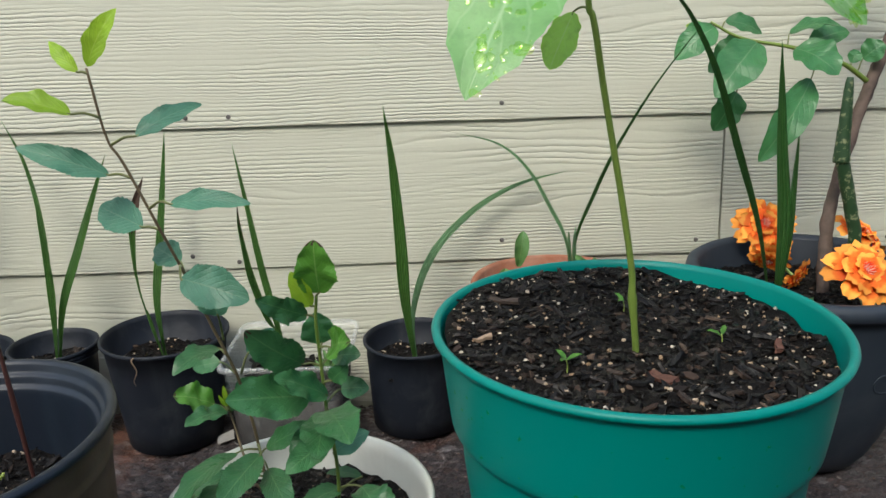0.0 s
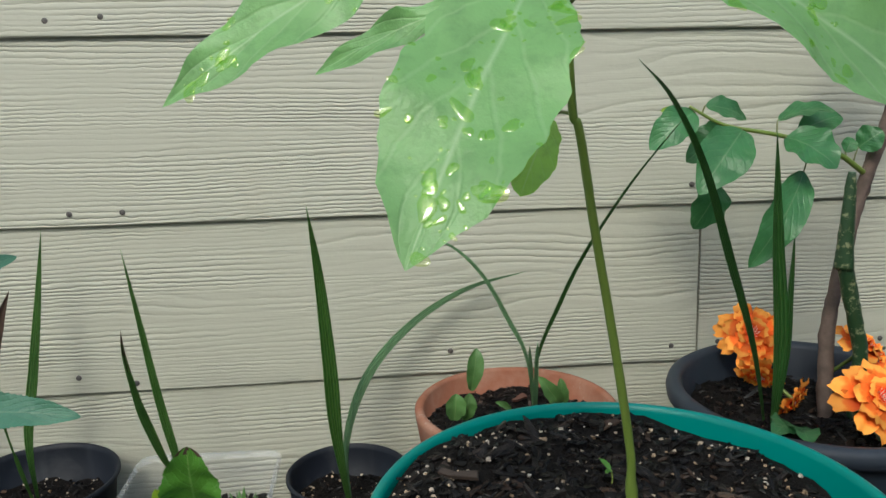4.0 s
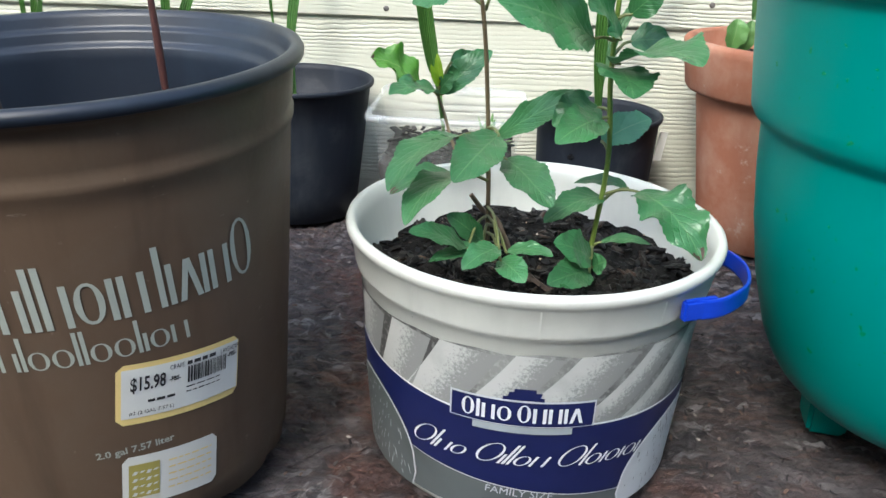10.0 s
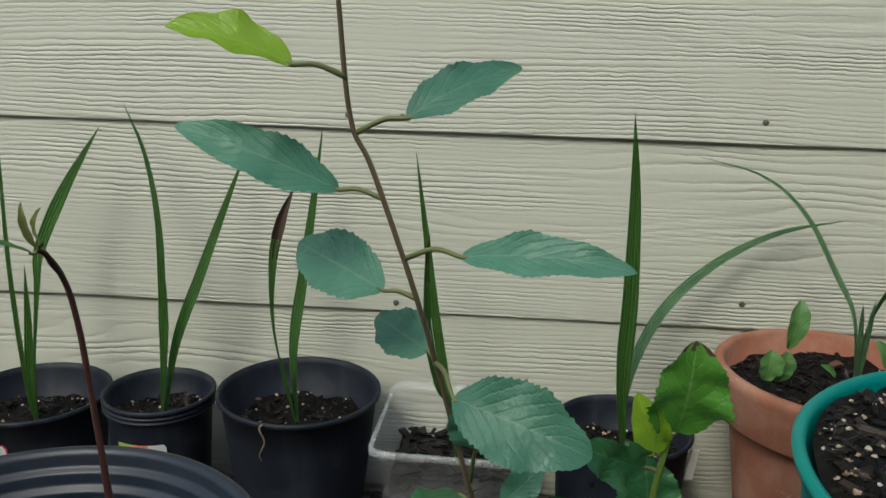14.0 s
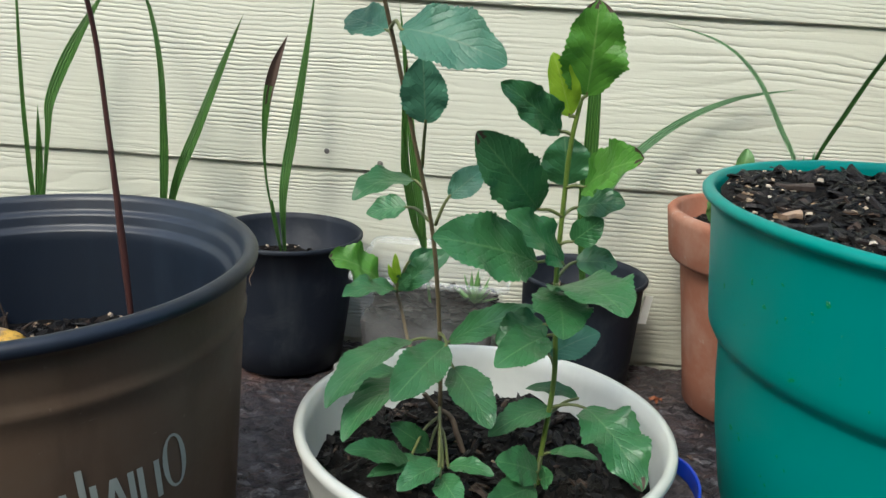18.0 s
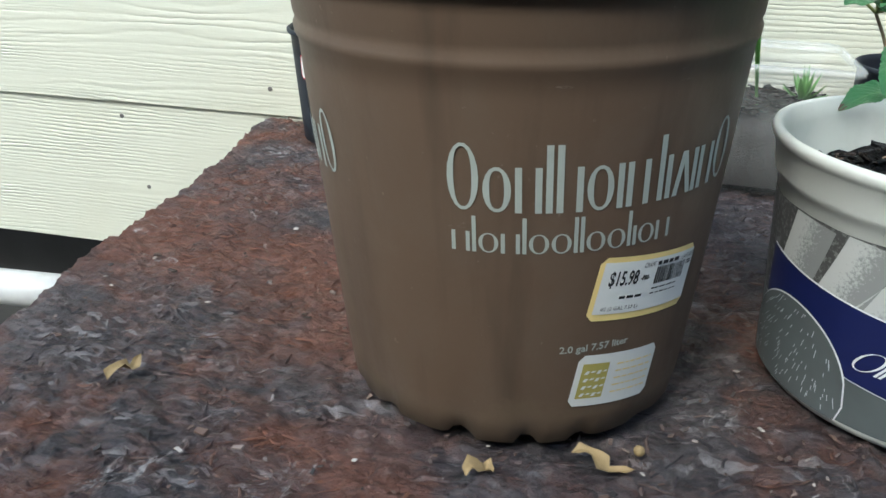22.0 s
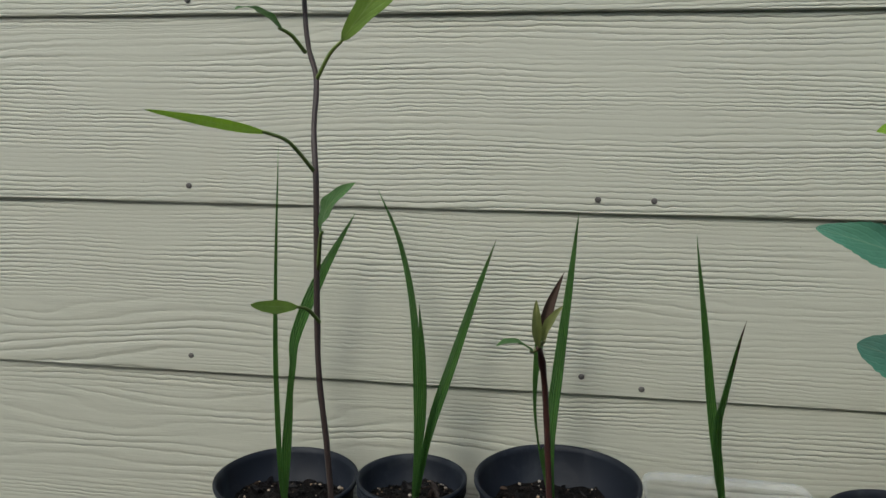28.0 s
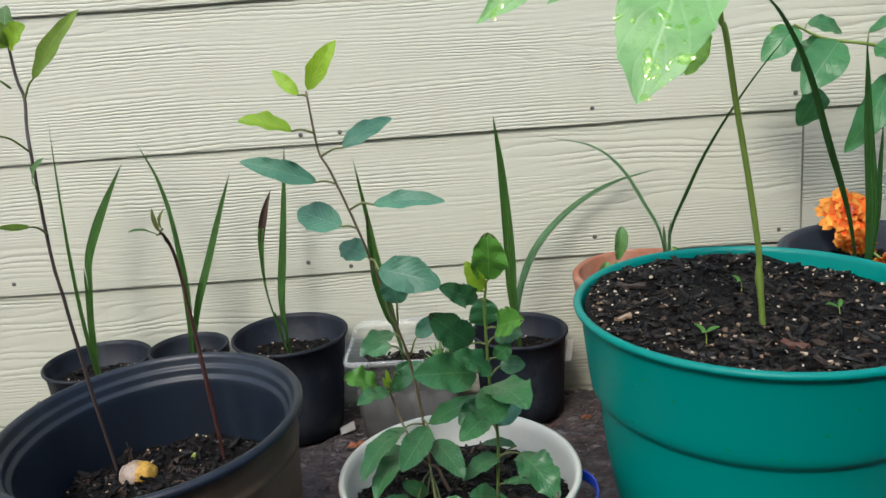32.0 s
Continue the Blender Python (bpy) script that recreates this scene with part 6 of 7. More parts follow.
def tub():
    """A clear food tub with a rolled lip, half full of soil."""
    t = thing("clear_plastic_tub", -0.14, -0.0814, 0, "clear plastic food tub half full of soil", "container")
    t.rotation_euler = (0, 0, radians(-2))
    rings = ((0.054, 0.052, 0.0), (0.0565, 0.0545, 0.003), (0.0615, 0.0595, 0.065), (0.0635, 0.0615, 0.095), (0.066, 0.064, 0.097), (0.0672, 0.0652, 0.108), (0.0695, 0.0675, 0.1095), (0.071, 0.069, 0.111), (0.0713, 0.0693, 0.1148), (0.0698, 0.0678, 0.1165),
             (0.068, 0.066, 0.1148), (0.066, 0.064, 0.108), (0.0648, 0.0628, 0.098), (0.0623, 0.0603, 0.095), (0.0603, 0.0583, 0.065), (0.0548, 0.0528, 0.005))
    verts, faces = [], []
    for x, y, z in rings:
        verts += [(px, py, z) for px, py in rounded(x, y, 0.014)]
    n = len(rounded(1, 1, 0.1))
    for k in range(len(rings) - 1):
        for i in range(n):
            faces.append((k * n + i, k * n + (i + 1) % n, (k + 1) * n + (i + 1) % n, (k + 1) * n + i))
    faces.append(tuple(range(n))[::-1])
    faces.append(tuple((len(rings) - 1) * n + i for i in range(n)))
    part("tub_wall", mesh_of("tub_wall", verts, faces, M_CLEAR), t)
    lv, lf = [], []
    for x, y, z in ((0.0696, 0.0676, 0.1093), (0.0716, 0.0696, 0.1108), (0.0719, 0.0699, 0.115), (0.0698, 0.0678, 0.117), (0.0677, 0.0657, 0.1148)):
        lv += [(px, py, z) for px, py in rounded(x, y, 0.014)]
    for k in range(4):
        lf += [(k * n + i, k * n + (i + 1) % n, (k + 1) * n + (i + 1) % n, (k + 1) * n + i) for i in range(n)]
    part("lip", mesh_of("lip", lv, lf, M_LIP), t, "pale cloudy rolled lip")
    v2, f2 = [], []
    m = 26
    for j in range(m + 1):
        for i in range(m + 1):
            u, w = 2 * i / m - 1, 2 * j / m - 1
            x, y = u * 0.0596, w * 0.0576
            v2.append((x, y, 0.0685 + 0.006 * noise.noise(Vector((x * 60, y * 60, 4))) + 0.004 * noise.noise(Vector((x * 160, y * 160, 4)))))
    for j in range(m):
        for i in range(m):
            a = j * (m + 1) + i
            f2.append((a, a + 1, a + m + 2, a + m + 1))
    low = len(v2)
    edge = [i for i in range(m + 1)] + [(m + 1) * j + m for j in range(1, m + 1)] + [(m + 1) * m + i for i in range(m - 1, -1, -1)] + [(m + 1) * j for j in range(m - 1, 0, -1)]
    for k in edge:
        x, y, _ = v2[k]
        v2.append((x * 0.9, y * 0.9, 0.0065))
    for k in range(len(edge)):
        f2.append((edge[k], low + k, low + (k + 1) % len(edge), edge[(k + 1) % len(edge)]))
    part("soil", mesh_of("soil", v2, f2, M_DUSTYSOIL), t, "grey-brown crumbly soil seen through the sides")
    rnd = random.Random(8)
    v3, f3 = [], []
    for _ in range(160):
        x, y = rnd.uniform(-0.055, 0.055), rnd.uniform(-0.053, 0.053)
        s = rnd.uniform(0.003, 0.009)
        a = rnd.uniform(0, 6.3)
        c, d = Vector((math.cos(a), math.sin(a), rnd.uniform(-0.3, 0.3))) * s, Vector((-math.sin(a), math.cos(a), rnd.uniform(-0.3, 0.3))) * s * 0.4
        o = Vector((x, y, 0.073 + rnd.uniform(-0.002, 0.003)))
        n = len(v3)
        h = Vector((0, 0, s * 0.2))
        v3 += [o - c - d, o + c - d, o + c + d, o - c + d, o - c - d + h, o + c - d + h, o + c + d + h, o - c + d + h]
        f3 += [(n + 4, n + 5, n + 6, n + 7), (n, n + 1, n + 5, n + 4), (n + 1, n + 2, n + 6, n + 5), (n + 2, n + 3, n + 7, n + 6), (n + 3, n, n + 4, n + 7)]
    tagged(part("bark_mulch", mesh_of("bark_mulch", v3, f3, M_CHIPS, False), t, "bark chips on the tub soil"), kind="stuff")
    # a small rosette grows beside the palm
    s = thing("rosette_succulent", -0.102, -0.072, 0.072, "small spiky green rosette succulent", "succulent")
    for k in range(13):
        a, e = k * 2.4, 0.35 + 0.09 * k
        d = Vector((math.cos(a) * math.cos(e), math.sin(a) * math.cos(e), math.sin(e)))
        ln = 0.024 + 0.012 * (k / 13)
        leaf(s, (0, 0, 0), d * ln, 0.0058, M_SUCC, (-d.x, -d.y, 0.5), sag=-0.08, belly=0.3, cup=0.6, wavy=0.0, seed=k, name="pointed_leaf", steps=8)


M_LIP = clear_plastic("cloudy_lip_plastic", 0.16, 0.34)
M_DUSTYSOIL = plain("dry_grey_soil", (0.02, 0.017, 0.015), 0.85, 0.8, 120, 0.9, dark=0.25)
tub()


# ---- print and stickers that follow a round wall
def around(flat, radius, angle, z, proud=0.0006, tilt=0.0, flip=False):
    """Bend a flat mesh (x along the wall, y up) onto a wall of radius(z), centred at an angle in degrees."""
    c, s = math.cos(radians(tilt)), math.sin(radians(tilt))
    for v in flat.vertices:
        x, y = v.co.x * c - v.co.y * s, v.co.x * s + v.co.y * c
        zz = z + y
        r = radius(zz)
        a = radians(angle) + x / r
        rr = r + proud + v.co.z
        v.co = (rr * math.cos(a), rr * math.sin(a), zz)
    flat.update()
    return flat


def patch(name, x0, x1, y0, y1, material, step=0.004, corner=0.0):
    """A flat rectangle, fine enough to bend."""
    nx, ny = max(1, int((x1 - x0) / step)), max(1, int((y1 - y0) / step))
    verts, faces = [], []
    for j in range(ny + 1):
        y = y0 + (y1 - y0) * j / ny
        inset = 0.0
        if corner:
            d = max(0.0, corner - min(y - y0, y1 - y))
            inset = corner - math.sqrt(max(0.0, corner**2 - d**2))
        for i in range(nx + 1):
            verts.append((x0 + inset + (x1 - x0 - 2 * inset) * i / nx, y, 0))
    for j in range(ny):
        for i in range(nx):
            a = j * (nx + 1) + i
            faces.append((a, a + 1, a + nx + 2, a + nx + 1))
    return mesh_of(name, verts, faces, material, False)


def strip(name, spans, material):
    """Many small flat quads, each given by its corners' x and y."""
    verts, faces = [], []
    for q in spans:
        n = len(verts)
        verts += [(x, y, 0) for x, y in q]
        faces.append(tuple(range(n, n + len(q))))
    return mesh_of(name, verts, faces, material, False)


def box(x0, x1, y0, y1, lean=0.0):
    return ((x0, y0), (x1, y0), (x1 + lean, y1), (x0 + lean, y1))


def text(name, body, size, material, align="CENTER", weight=0.0):
    cu = bpy.data.curves.new(name, "FONT")
    cu.body, cu.size, cu.align_x, cu.resolution_u, cu.offset = body, size, align, 2, weight
    ob = bpy.data.objects.new(name, cu)
    scene.collection.objects.link(ob)
    bpy.context.view_layer.update()
    me = bpy.data.meshes.new_from_object(ob.evaluated_get(bpy.context.evaluated_depsgraph_get()))
    bpy.data.objects.remove(ob)
    me.name = name
    me.materials.clear()
    me.materials.append(material)
    return me


def letter_shapes(name, glyphs, tall, low, weight, material, slant=0.0):
    """A plain mark in place of a printed name: a row of rings and bars. r: ring, b: bar, B: tall bar, R: tall ring, p: two bars, P: a tall
    and a low bar, v: two leaning bars, a blank: a gap."""
    spans, x = [], 0.0

    def ring(cx, w, h):
        n = 18
        for k in range(n):
            a, b = 2 * math.pi * k / n, 2 * math.pi * (k + 1) / n
            thin = lambda t: weight * (0.35 + 0.65 * abs(math.cos(t)))  # noqa: E731
            q = []
            for t, inner in ((a, 0), (b, 0), (b, 1), (a, 1)):
                rx, ry = w / 2 - inner * thin(t), h / 2 - inner * weight * 0.4
                y = h / 2 + ry * math.sin(t)
                q.append((cx + rx * math.cos(t) + slant * y, y))
            spans.append(q)

    def bar(at, h, lean=0.0):
        spans.append(box(at, at + weight, 0, h, slant * h + lean))

    for g in glyphs:
        h = tall if g in "BRP" else low
        w = {"r": 0.8, "R": 0.62, "b": 0.0, "B": 0.0, "p": 0.75, "P": 0.75, "v": 0.7, " ": 0.1}[g] * (low if g != "R" else tall)
        if g in "rR":
            ring(x + w / 2, w, h)
            x += w
        elif g in "bB":
            bar(x, h)
            x += weight
        elif g in "pP":
            bar(x, h)
            bar(x + w - weight, low)
            x += w
        elif g == "v":
            bar(x, h, w * 0.4)
            bar(x + w - weight * 0.6, h, -w * 0.4)
            x += w
        else:
            x += w
        x += weight * 0.55
    return strip(name, spans, material), x


def bars(name, rows, x0, x1, thick, material, seed):
    """Unreadable small print as short bars."""
    rnd = random.Random(seed)
    spans = []
    for y in rows:
        x = x0
        while x < x1 - 0.001:
            w = rnd.uniform(0.0016, 0.0045)
            spans.append(box(x, min(x + w, x1), y, y + thick))
            x += w + 0.0009
    return strip(name, spans, material)


def barcode(x0, x1, y0, y1, seed):
    rnd = random.Random(seed)
    spans, x = [], x0
    while x < x1:
        w = rnd.choice((0.0003, 0.0005, 0.0009))
        spans.append(box(x, x + w, y0, y1))
        x += w + rnd.choice((0.0003, 0.0005))
    return strip("barcode", spans, M_INK)


def brown_prints():
    rad = lambda z: 0.0918 + (0.1055 - 0.0918) * (z - 0.02) / (0.172 - 0.02)  # noqa: E731
    name, sub = "RrpBPrbp BbvbpR", "pBrpBrrBBrrBbrp"
    for start in (-98.4, -210.0):
        me, end = letter_shapes("name_print", name, 0.029, 0.0197, 0.0038, M_PRINT)
        for v in me.vertices:
            v.co.x *= 0.1377 / end
        part("name_print", around(me, rad, start, 0.1272), BROWN, "pale grey printed name")
        me, end = letter_shapes("name_print", sub, 0.0165, 0.0092, 0.0015, M_PRINT)
        for v in me.vertices:
            v.co.x *= 0.0965 / end
        part("name_print", around(me, rad, start + 0.6, 0.1085), BROWN, "thin pale grey printed line")
    mid, wide, zs, lean = -46.0, 0.0292, 0.0853, -7.0
    tag = part("price_sticker", around(patch("price_sticker", -wide, wide, -0.0158, 0.0158, M_YELLOW, 0.003, 0.003), rad, mid, zs, 0.0006, lean), BROWN, "yellow-edged white price sticker")
    part("sticker_face", around(patch("sticker_face", -wide + 0.0022, wide - 0.0008, -0.0122, 0.0134, M_STICKER, 0.003), rad, mid, zs, 0.0009, lean), tag)
    me = text("price", "$15.98", 0.0098, M_INK, "LEFT", 0.00022)
    for v in me.vertices:
        v.co.x = v.co.x * 0.56 - 0.0235
        v.co.y += 0.0022
    part("price", around(me, rad, mid, zs, 0.0012, lean), tag, "black printed price")
    part("barcode", around(barcode(0.0015, 0.0215, 0.0005, 0.0088, 5), rad, mid, zs, 0.0012, lean), tag)
    part("small_print", around(bars("small_print", (0.0098,), 0.0012, 0.0172, 0.0019, M_INK, 3), rad, mid, zs, 0.0012, lean), tag, "fine black print")
    for word, x in (("CRAPE", -0.0068), ("LAVENDER", 0.018)):
        me = text("small_print", word, 0.0034, M_INK, "LEFT")
        for v in me.vertices:
            v.co.x, v.co.y = v.co.x * 0.66 + x, v.co.y + 0.0095
        part("small_print", around(me, rad, mid, zs, 0.0012, lean), tag, "fine black words")
    for x, y in ((-0.0068, 0.0036), (0.0222, 0.0062)):
        me = text("small_print", "-PBS-", 0.0032, M_INK, "LEFT", 0.0001)
        for v in me.vertices:
            v.co.x, v.co.y = v.co.x * 0.72 + x, v.co.y + y
        part("small_print", around(me, rad, mid, zs, 0.0012, lean), tag, "fine black words")
    part("small_print", around(bars("small_print", (-0.0048,), -0.016, -0.0035, 0.0014, M_INK, 12), rad, mid, zs, 0.0012, lean), tag, "fine black print")
    part("small_print", around(bars("small_print", (-0.0045, -0.002), 0.001, 0.018, 0.0006, M_INK, 4), rad, mid, zs, 0.0012, lean), tag, "fine black print")
    part("small_print", around(text("small_print", "#2 (2 GAL 7.57 L)", 0.0026, M_INK, "CENTER"), rad, mid - 9, zs - 0.0085, 0.0012, lean), tag, "fine black print")
    me = text("volume_print", "2.0 gal 7.57 liter", 0.0052, M_PRINT, "LEFT", 0.00012)
    wide_most = max(v.co.x for v in me.vertices)
    for v in me.vertices:
        v.co.x *= 0.0335 / wide_most
    part("volume_print", around(me, rad, -70.4, 0.0572, 0.0008, -0.5), BROWN, "worn pale print of the volume")
    lm, lz, ll = -52.0, 0.0378, -6.5
    lab = part("small_label", around(patch("small_label", -0.0222, 0.0222, -0.0145, 0.0145, M_STICKER, 0.003, 0.0025), rad, lm, lz, 0.0006, ll), BROWN, "white label with an olive emblem")
    part("emblem", around(patch("emblem", -0.0195, -0.006, -0.0098, 0.0098, M_GOLD, 0.003), rad, lm, lz, 0.0009, ll), lab, "olive leaf emblem")
    spans = [box(-0.0182 + 0.003 * i, -0.0164 + 0.003 * i, -0.0085 + 0.0042 * j + 0.0009 * (i % 2), -0.0066 + 0.0042 * j, 0.001) for i in range(4) for j in range(4)]
    part("emblem_leaves", around(strip("emblem_leaves", spans, M_STICKER), rad, lm, lz, 0.0012, ll), lab)
    part("small_print", around(bars("small_print", (-0.008, -0.004, 0.0, 0.004, 0.008), -0.002, 0.019, 0.0008, M_YELLOW, 9), rad, lm, lz, 0.0012, ll), lab, "faint small print")
    bm = bmesh.new()
    bmesh.ops.create_icosphere(bm, subdivisions=2, radius=0.0016)
    me = bpy.data.meshes.new("hole")
    bm.to_mesh(me)
    bm.free()
    me.materials.append(M_INK)
    part("hole", me, BROWN, "small dark hole", pose(0.1043 * math.cos(radians(-47)), 0.1043 * math.sin(radians(-47)), 0.1885 - 0.0))


def pail_prints():
    rad = lambda z: 0.0845 + (0.0925 - 0.0845) * (z - 0.005) / (0.1105 - 0.005)  # noqa: E731
    mid = -93.5
    half = 0.105

    def zone(name, low, high, material, proud, label, n=60, span=half):
        verts, faces = [], []
        for i in range(n + 1):
            x = -span + 2 * span * i / n
            for k in range(5):
                f = k / 4
                verts.append((x, low(x) + (high(x) - low(x)) * f, 0))
        for i in range(n):
            for k in range(4):
                a = i * 5 + k
                faces.append((a, a + 5, a + 6, a + 1))
        return part(name, around(mesh_of(name, verts, faces, material), rad, mid, 0.0, proud), PAIL, label)

    top = lambda x: 0.065 - 0.055 * x + 0.35 * x * x  # noqa: E731
    low = lambda x: 0.0245 - 0.13 * max(-0.075, min(0.06, x))  # noqa: E731
    zone("frosted_zone", lambda x: 0.045, lambda x: 0.1035 + 0.0015 * noise.noise(Vector((x * 60, 0, 0))), M_FROST, 0.0004, "frosted grey print with soil showing through, its left side also shaded in colour", 90, 0.26)
    zone("grey_zone", lambda x: 0.0055, lambda x: 0.0447, M_GREYZONE, 0.0004, "plain blue-grey zone below the band", 90, 0.26)
    for x0, x1, lean in ((-0.108, -0.08, 0.2), (-0.073, -0.047, 0.28), (-0.042, -0.012, 0.5), (-0.005, 0.018, 0.62), (0.025, 0.056, 0.75), (0.064, 0.085, 0.85), (0.094, 0.118, 0.9)):
        verts, faces, uvs = [], [], []
        for k in range(9):
            f = k / 8
            z = 0.0628 + (0.103 - 0.0628) * f
            verts += [(x0 + (x1 - x0) * i / 5 - lean * (0.103 - z) * (1 + 0.25 * (1 - f)), z - 0.0015 * (i / 5) ** 2 * f, 0) for i in range(6)]
            uvs += [(i / 5, f) for i in range(6)]
        for k in range(8):
            faces += [(6 * k + i, 6 * k + i + 1, 6 * k + i + 7, 6 * k + i + 6) for i in range(5)]
        part("pale_swirl", around(mesh_of("pale_swirl", verts, faces, M_SWIRL, True, uvs), rad, mid, 0.0, 0.0007), PAIL, "pale slanted swirl")
    zone("band_edge", lambda x: low(x) - 0.0008, lambda x: top(x) + 0.0008, M_WHITEINK, 0.0009, "thin white edge of the band", 80, 0.125)
    band = zone("blue_band", low, top, M_BLUEPRINT, 0.0012, "dark blue printed band", 80, 0.125)
    for side, cx, cz, rx, rz in ((-1, -0.096, 0.015, 0.041, 0.042), (1, 0.103, 0.013, 0.048, 0.041)):
        def disc(grow, material, proud, name, label):
            verts, faces = [], []
            for i in range(41):
                x = cx + (rx + grow) * (i / 20 - 1)
                h = (rz + grow) * math.sqrt(max(0.0, 1 - (i / 20 - 1) ** 2))
                lo, hi = max(0.0055, cz - h), max(0.0056, cz + h)
                verts += [(x, lo + (hi - lo) * k / 4, 0) for k in range(5)]
            for i in range(40):
                faces += [(5 * i + k, 5 * i + 5 + k, 5 * i + 6 + k, 5 * i + 1 + k) for k in range(4)]
            return part(name, around(mesh_of(name, verts, faces, material), rad, mid, 0.0, proud), PAIL, label)
        disc(0.0008, M_WHITEINK, 0.0014, "scoop_edge", "thin white edge of the scoop shape")
        scoop = disc(0.0, M_GREYZONE if side < 0 else M_PLAQUE, 0.0017, "scoop_print", "grey printed scoop shape")
        rnd = random.Random(3 + side)
        spans = []
        for _ in range(170):
            a, d = rnd.uniform(0, 6.3), 0.93 * math.sqrt(rnd.random())
            x, y = cx + rx * d * math.cos(a), cz + rz * d * math.sin(a)
            ln = rnd.uniform(0.0012, 0.005)
            bend = -side * (0.5 + 0.9 * (cx - x) * -side / rx)
            if y > 0.007 and y + ln < cz + rz * math.sqrt(max(0.0, 1 - ((x - cx) / rx) ** 2)):
                spans.append(box(x, x + 0.00045, y, y + ln, ln * bend))
        part("scoop_lines", around(strip("scoop_lines", spans, M_PLAQUE if side < 0 else M_STROKE), rad, mid, 0.0, 0.0019), scoop, "fine curved strokes")
    plaque = part("name_plaque", around(patch("name_plaque", -0.0348, 0.0345, 0.0637, 0.0788, M_PLAQUE, 0.004), rad, mid, 0.0, 0.0016), PAIL, "blue name plaque with a pale edge")
    part("plaque_face", around(patch("plaque_face", -0.0338, 0.0335, 0.0645, 0.078, M_BLUEPRINT, 0.004), rad, mid, 0.0, 0.002), plaque)
    part("plaque_foot", around(patch("plaque_foot", -0.023, 0.024, 0.0597, 0.0637, M_GREYPRINT, 0.004), rad, mid, 0.0, 0.0018), plaque)
    part("emblem", around(strip("emblem", [box(-0.0095, 0.0095, 0.0788, 0.0808), box(-0.0075, 0.0075, 0.0808, 0.0835, 0.001), box(-0.0045, 0.0055, 0.0835, 0.0855)], M_BLUEPRINT), rad, mid, 0.0, 0.0018), plaque, "small blue emblem")
    me, end = letter_shapes("name_print", "RBpr Rppbv", 0.0102, 0.0085, 0.0017, M_WHITEINK)
    for v in me.vertices:
        v.co.x *= 0.057 / end
    end = 0.057
    for v in me.vertices:
        v.co.x -= end / 2
    part("name_print", around(me, rad, mid, 0.0668, 0.0025), plaque, "white printed name")
    # the flowing line below: slanted strokes in place of script
    me, end = letter_shapes("script_print", "RBpr  RbBBrp  RBrbrbrb", 0.0125, 0.0062, 0.0009, M_WHITEINK, 0.4)
    for v in me.vertices:
        v.co.x = v.co.x * 0.122 / end - 0.0585
        v.co.y -= 0.35 * v.co.x**2
    part("script_print", around(me, rad, mid, 0.0398, 0.0016), band, "white flowing printed line")
    part("size_print", around(text("size_print", "FAMILY SIZE", 0.0062, M_PLAQUE), rad, mid + 1, 0.0205, 0.0024, -4), PAIL, "pale printed words")
    me = text("volume_print", "ONE GALLON (3.78 L)", 0.0058, M_BLUEPRINT)
    wide_most = 2 * max(v.co.x for v in me.vertices)
    for v in me.vertices:
        v.co.x *= 0.0345 / wide_most
    part("volume_print", around(me, rad, mid + 0.5, 0.0112, 0.0012), PAIL, "faded blue printed volume")
    # moulding seams below the rim
    for a in (-128, -91, -55):
        part("moulded_seam", around(patch("moulded_seam", -0.0004, 0.0004, 0.0, 0.0145, M_WHITE), lambda z: 0.0956 + (z - 0.1155) * 0.12, a, 0.114, 0.0004), PAIL)
    # blue strap handle, hanging out from two clips
    line = spline([(0.0665, -0.0735, 0.1212), (0.0795, -0.0715, 0.1212), (0.0915, -0.063, 0.1212), (0.1035, -0.045, 0.1192), (0.1105, -0.02, 0.1165), (0.11, 0.0, 0.1148), (0.1045, 0.012, 0.114), (0.0955, 0.022, 0.114)], 8)
    verts, faces = [], []
    for k, p in enumerate(line):
        ahead = (line[min(k + 1, len(line) - 1)] - line[max(k - 1, 0)]).normalized()
        side = ahead.cross(Vector((0, 0, 1))).normalized()
        for u, w in ((-1, -0.8), (-0.6, -1), (0.6, -1), (1, -0.8), (1, 0.8), (0.6, 1), (-0.6, 1), (-1, 0.8)):
            verts.append(p + side * (0.001 * u) + Vector((0, 0, 0.0048 * w)))
    for k in range(len(line) - 1):
        faces += [(8 * k + i, 8 * k + (i + 1) % 8, 8 * k + 8 + (i + 1) % 8, 8 * k + 8 + i) for i in range(8)]
    faces += [tuple(range(8))[::-1], tuple(range(len(verts) - 8, len(verts)))]
    hd = part("handle", mesh_of("handle", verts, faces, M_BLUE, False), PAIL, "flexible blue plastic strap handle")
    bm = bmesh.new()
    bmesh.ops.create_cube(bm, size=1, matrix=Matrix.Diagonal((0.019, 0.0045, 0.0105, 1)))
    bmesh.ops.bevel(bm, geom=bm.edges[:], offset=0.0012, segments=2, affect="EDGES")
    me = bpy.data.meshes.new("clip")
    bm.to_mesh(me)
    bm.free()
    me.materials.append(M_BLUE)
    part("clip", me, hd, at=Matrix.Translation((0.0735, -0.0718, 0.1212)) @ Matrix.Rotation(radians(22), 4, "Z"))


